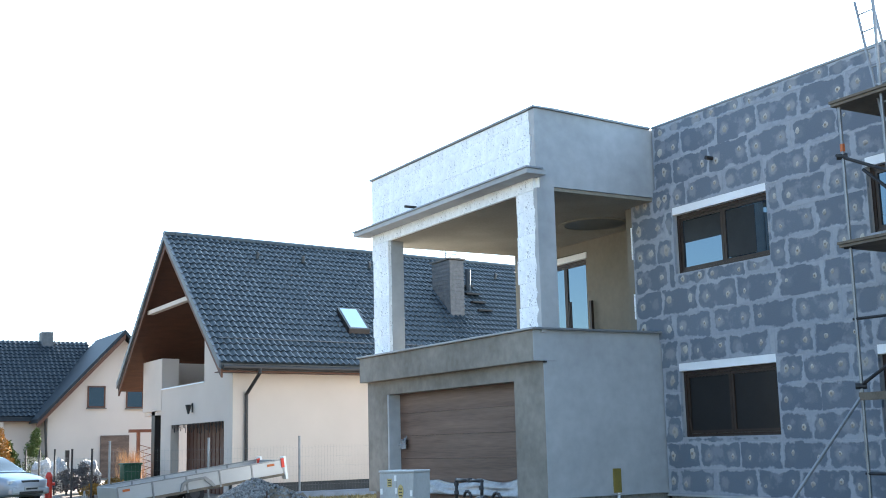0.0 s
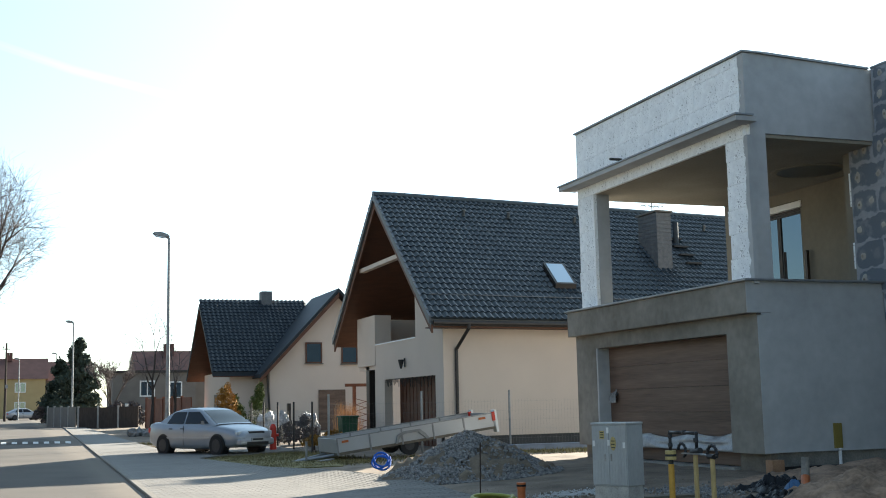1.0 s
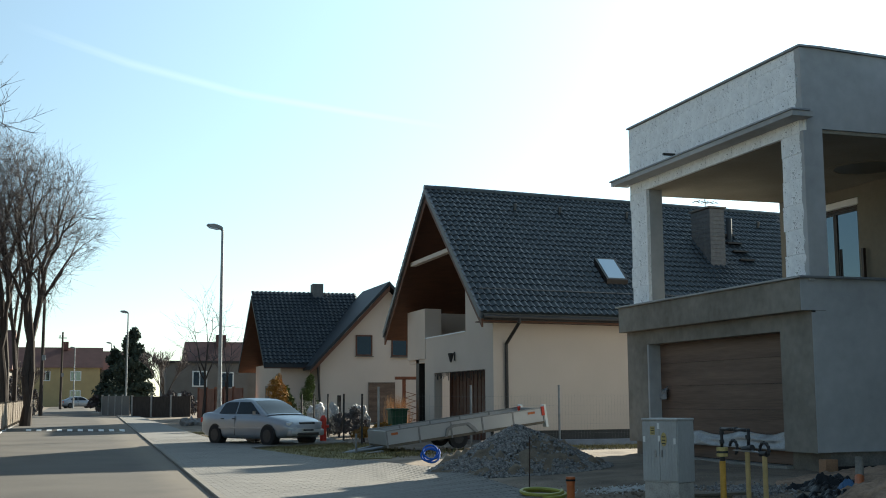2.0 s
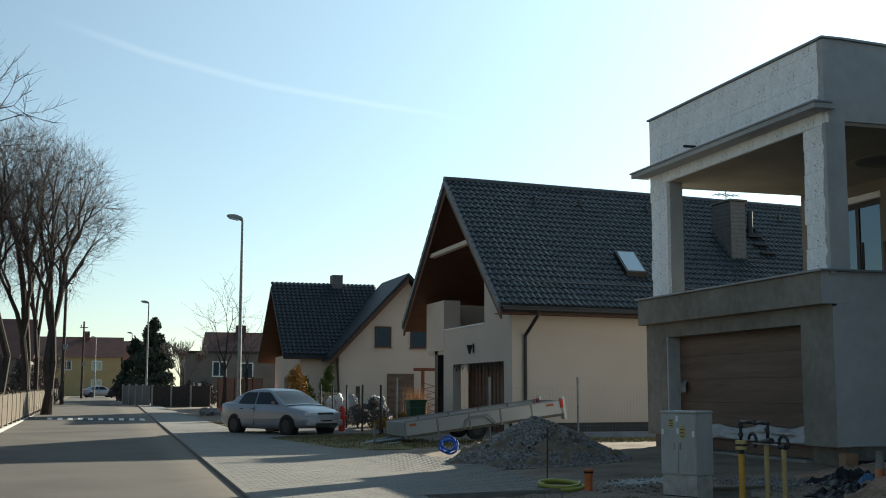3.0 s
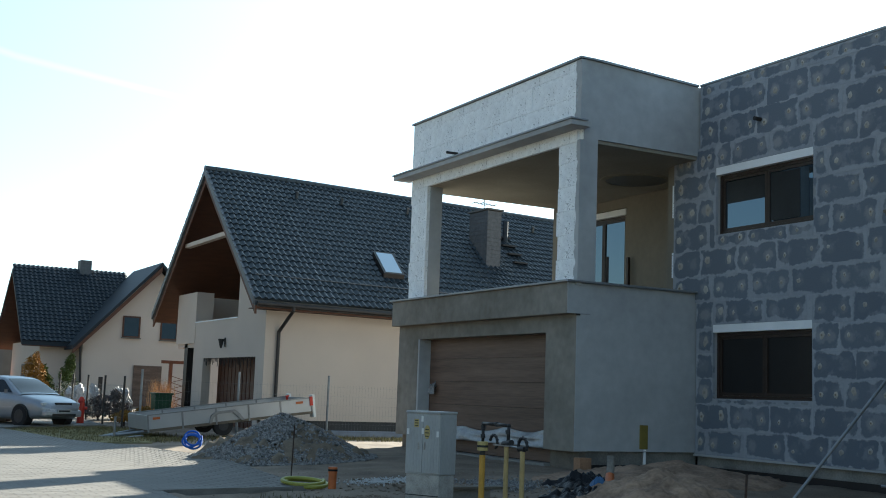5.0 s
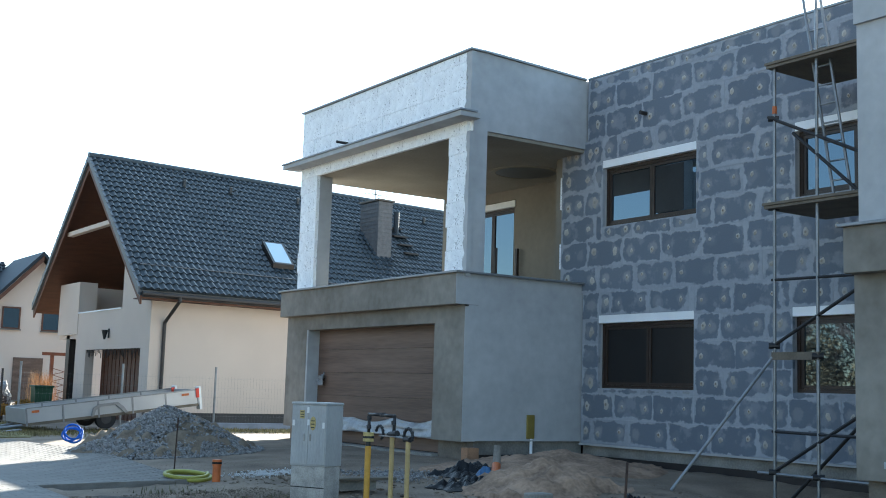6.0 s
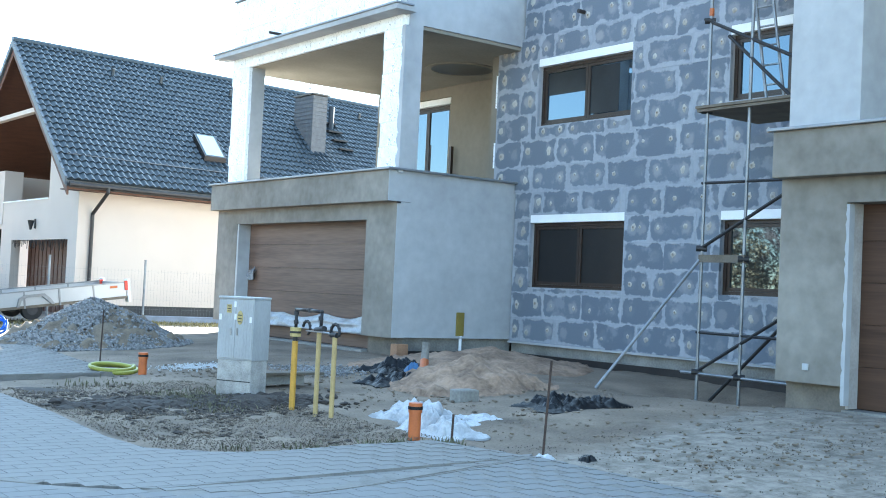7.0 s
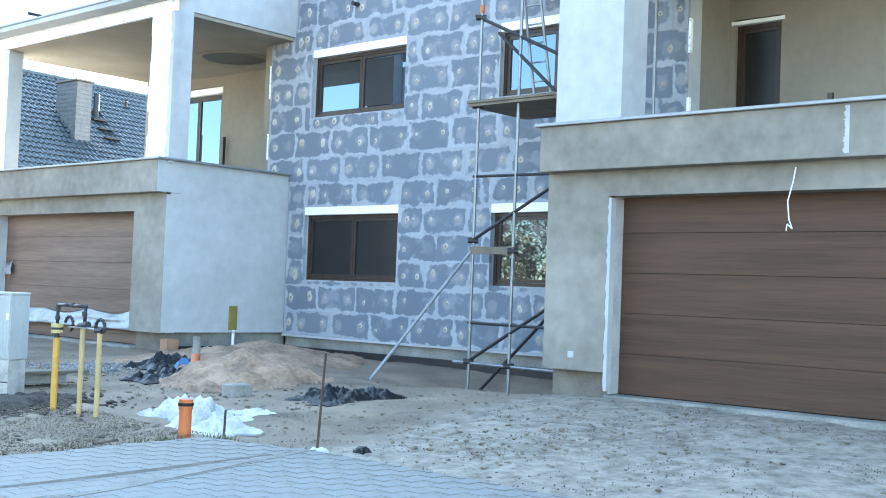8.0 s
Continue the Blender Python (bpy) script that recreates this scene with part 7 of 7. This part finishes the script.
def panel_fence(p, q, h_, material, label, wide=2.0):
    f = thing("garden_wall", *p, base_z(*p), label, "fence")
    p, q = Vector((*p, 0)), Vector((*q, 0))
    n = max(1, round((q - p).length / wide))
    d = (q - p).normalized()
    s = Vector((d.y, -d.x, 0))
    for i in range(n):
        a, b = p + (q - p) * i / n, p + (q - p) * (i + 1) / n
        z = base_z(a.x, a.y)
        bm = bmesh.new()
        lo = [a + d * 0.07 + s * 0.03, b - d * 0.07 + s * 0.03, b - d * 0.07 - s * 0.03, a + d * 0.07 - s * 0.03]
        prism([(v.x, v.y) for v in lo], z - 0.05, z + h_, "z", bm)
        part("panel", bm, material, f)
        part("post", box(a.x - 0.08, a.x + 0.08, a.y - 0.08, a.y + 0.08, z, z + h_ + 0.1), M["concretepost"] if material != M["woodred"] else M["woodred"], f)


panel_fence((4.1, 89), (8.0, 85), 1.45, M["bark"], "dark board garden fence at the street corner")
panel_fence((8.0, 80), (9.6, 70), 1.9, M["woodred"], "red brown board garden fence")
panel_fence((9.6, 70), (9.2, 58.5), 1.2, M["greywood"], "weathered garden fence by a house")
panel_fence((2.2, 98), (4.0, 90.5), 1.5, M["greywall"], "dark stone garden wall at the corner")
for k in range(5):
    x, y = 5.4 + 0.4 * k, 61 + 0.6 * (k % 2)
    bm = bmesh.new()
    bmesh.ops.create_icosphere(bm, subdivisions=2, radius=0.24)
    for v in bm.verts:
        v.co = Vector((x, y, base_z(x, y) + 0.16)) + v.co * (1 + 0.7 * noise.noise(v.co * 6 + Vector((k, 0, 0))))
    solo("boulder", bm, M["stone"], "grey boulder at a garden edge", "stone", "garden boulders")


# ---- thin vapour trail high in the sky ----
def vapour_trail():
    m = bpy.data.materials.new("vapour trail")
    m.use_nodes = True
    nt = m.node_tree
    nt.nodes.remove(nt.nodes["Principled BSDF"])
    # Weak emission stands in for sunlight scattered by the trail.
    em, tr, mx = nt.nodes.new("ShaderNodeEmission"), nt.nodes.new("ShaderNodeBsdfTransparent"), nt.nodes.new("ShaderNodeMixShader")
    at = nt.nodes.new("ShaderNodeAttribute")
    at.attribute_name = "thin"
    em.inputs[0].default_value, em.inputs[1].default_value = (1, 1, 1, 1), 0.9
    nt.links.new(at.outputs["Fac"], mx.inputs[0])
    nt.links.new(tr.outputs[0], mx.inputs[1])
    nt.links.new(em.outputs[0], mx.inputs[2])
    nt.links.new(mx.outputs[0], nt.nodes["Material Output"].inputs[0])
    line = ((-161, 2856, 903), (104, 2881, 830), (383, 2874, 772), (667, 2832, 732), (921, 2770, 691))
    verts, faces, fac = [], [], []
    for i, p in enumerate(line):
        p = Vector(p)
        d = (Vector(line[min(i + 1, len(line) - 1)]) - Vector(line[max(i - 1, 0)])).normalized()
        s = d.cross(p.normalized())
        for k, f in ((-1, 0), (-0.4, 0.55), (0, 0.8), (0.4, 0.55), (1, 0)):
            verts.append(tuple(p + s * k * (15 - 1.5 * i)))
            fac.append(f * (0.07 if 0 < i < len(line) - 1 else 0.0))
    for i in range(len(line) - 1):
        for k in range(4):
            a = i * 5 + k
            faces.append((a, a + 1, a + 6, a + 5))
    me = bpy.data.meshes.new("vapour_trail")
    me.from_pydata(verts, [], faces)
    me.materials.append(m)
    la = me.attributes.new("thin", "FLOAT", "POINT")
    la.data.foreach_set("value", fac)
    tagged(new("vapour_trail", me), "faint white vapour trail in a clear sky", "backdrop", kind="structure")


vapour_trail()


# ---- paving, laid last ----
EDGE = [(6.95, 4.4), (7.43, 6.8), (8.6, 6.6), (8.65, 5.2), (8.8, 4.6), (9.2, 4.12), (9.9, 4.06), (11.7, 4.2), (13.7, 4.24), (15.6, 4.3), (15.65, 6.4), (19, 6.75), (21.5, 6.95), (25.5, 6.3), (27.7, 5.55), (31, 5.1), (33.6, 4.75), (34.8, 5.6), (35.2, 7.0), (35.6, 8.1), (40, 8.3), (40.5, 8.0), (41.5, 4.6), (60, 4.5), (96, 4.6)]


def edge_x(y):
    for (ya, xa), (yb, xb) in zip(EDGE, EDGE[1:]):
        if ya <= y <= yb:
            return xa + (xb - xa) * (y - ya) / (yb - ya)
    return EDGE[0][1] if y < 7 else EDGE[-1][1]


def drive_edge(y):
    return 6.85 if y < 7.46 else max(2.0, kerb_x(y) - 0.065)


ys_near = sorted({e[0] for e in EDGE if e[0] <= 41.5} | {7 + 0.5 * i for i in range(69)})
pavement = solo("pavement", sheet(lambda y: kerb_x(y) + 0.055, edge_x, ys_near, 0.0435), M["joint"], "grey concrete block paving beside the street", "pavement", kind="structure")
solo("pavement", sheet(lambda y: kerb_x(y) + 0.055, edge_x, [41.5 + 2 * i for i in range(28)], 0.035), M["paver"], "grey concrete paving further down the street", "pavement", kind="structure")
drive = solo("driveway", sheet(lambda y: 1.97, drive_edge, [-2 + 0.5 * i for i in range(17)] + [6.3, 6.6, 6.85, 6.9, 7.0, 7.2, 7.45, 7.47, 7.6, 7.8, 8.0, 8.2, 8.4], 0.0415), M["joint"], "dark concrete block paving of a drive", "pavement", kind="structure")


def paver_mesh(w, l, material):
    bm = bmesh.new()
    c = 0.002
    lo = [bm.verts.new((x, y, -0.03)) for x, y in ((-w, -l), (w, -l), (w, l), (-w, l))]
    md = [bm.verts.new((x, y, -0.004)) for x, y in ((-w, -l), (w, -l), (w, l), (-w, l))]
    tp = [bm.verts.new((x, y, 0.0)) for x, y in ((-w + c, -l + c), (w - c, -l + c), (w - c, l - c), (-w + c, l - c))]
    bm.faces.new(tp)
    for i in range(4):
        j = (i + 1) % 4
        bm.faces.new((lo[i], lo[j], md[j], md[i]))
        bm.faces.new((md[i], md[j], tp[j], tp[i]))
    return mesh_of(bm, "paver", material)


def clipped(poly, px, py, nx, ny):
    """The part of a polygon on the side of a line that its normal points to."""
    out = []
    for (ax, ay), (bx, by) in zip(poly, poly[1:] + poly[:1]):
        da, db = (ax - px) * nx + (ay - py) * ny, (bx - px) * nx + (by - py) * ny
        if da >= 0:
            out.append((ax, ay))
        if da * db < 0:
            f = da / (da - db)
            out.append((ax + (bx - ax) * f, ay + (by - ay) * f))
    return out


def lay(parent, y0, y1, left, right, lift, material, single, line=None, keep=lambda x, y: True, wide=0.245, deep=0.165):
    """Blocks in running bond, cut along the borders; the first whole ones are single pieces, the rest one joined mesh."""
    me = paver_mesh(wide / 2 - 0.002, deep / 2 - 0.002, material)
    co = [tuple(v.co) for v in me.vertices]
    fc = [tuple(p.vertices) for p in me.polygons]
    verts, faces = [], []
    made, row, y = 0, 0, y0
    while y < y1:
        x = 1.9 + (0.5 * wide if row % 2 else 0.0)
        while x < 9:
            w, l = wide / 2 - 0.002, deep / 2 - 0.002
            poly = [(x - w, y - l), (x + w, y - l), (x + w, y + l), (x - w, y + l)]
            if keep(x, y):
                xl, xr, sl = left(y), right(y), (right(y + 0.08) - right(y - 0.08)) / 0.16
                poly = clipped(poly, xl, y, 1, 0)
                if abs(x - xr) < 0.4:
                    sl = max(-2.5, min(2.5, sl))
                    poly = clipped(poly, xr, y, -1, sl)
                elif x > xr:
                    poly = []
                if line:
                    poly = clipped(poly, *line)
            else:
                poly = []
            if len(poly) > 2:
                z = base_z(x, y) + lift + random.uniform(-0.0006, 0.0006)
                whole = len(poly) == 4 and abs(poly[0][0] - x + w) < 1e-6 and abs(poly[2][0] - x - w) < 1e-6 and abs(poly[2][1] - y - l) < 1e-6 and abs(poly[0][1] - y + l) < 1e-6
                if whole and made < single:
                    ob = under(new("paver", me), parent)
                    ob.location = (x, y, z)
                    made += 1
                elif whole:
                    n = len(verts)
                    verts += [(x + a, y + b, z + c) for a, b, c in co]
                    faces += [tuple(n + i for i in f) for f in fc]
                else:
                    n, m_ = len(verts), len(poly)
                    verts += [(a, b, z) for a, b in poly] + [(a, b, z - 0.03) for a, b in poly]
                    faces.append(tuple(range(n, n + m_)))
                    faces += [(n + i, n + m_ + i, n + m_ + (i + 1) % m_, n + (i + 1) % m_) for i in range(m_)]
            x += wide
        y += deep
        row += 1
    if verts:
        m2 = bpy.data.meshes.new("pavers")
        m2.from_pydata(verts, [], faces)
        m2.materials.append(material)
        tagged(under(new("pavers", m2), parent), kind="stuff")


lay(pavement, 6.8, 41.3, lambda y: kerb_x(y) + 0.06, edge_x, 0.046, M["paver"], 300, (4.36, 7.015, -0.187, 1.0), lambda x, y: y > 6.8)
lay(drive, 2.0, 8.3, lambda y: 1.98, lambda y: drive_edge(y) - 0.01, 0.044, M["paver2"], 60, None, lambda x, y: x < 4.3 and x < kerb_x(y) - 0.18)
lay(drive, 2.0, 7.6, lambda y: 4.3, lambda y: 6.85, 0.044, M["paver2"], 240, (4.36, 6.925, 0.187, -1.0), lambda x, y: x > 4.2)
for i in range(10):
    a, b = i / 10, (i + 1) / 10 - 0.003
    p = [(4.36 + 2.46 * t_ - 0.01, 6.97 + 0.46 * t_) for t_ in (a, b)]
    bm = prism([(p[0][0], p[0][1] - 0.04), (p[1][0], p[1][1] - 0.04), (p[1][0], p[1][1] + 0.04), (p[0][0], p[0][1] + 0.04)], 0.05, 1, "z")
    for v in bm.verts:
        v.co.z = base_z(v.co.x, v.co.y) + (0.0475 if v.co.z > 0.5 else -0.05)
    part("edging_stone", bm, M["kerb"], pavement)


# the neighbour's house stands slightly askew to the street: its sides run back at a small angle
for ob in nb.children_recursive:
    if ob.type != "MESH":
        continue
    if ob.matrix_basis.translation.length > 0.01:
        ob.location.y += 0.125 * max(0.0, ob.location.x - 12.0)
    else:
        for v in ob.data.vertices:
            v.co.y += 0.125 * max(0.0, v.co.x - 12.0)
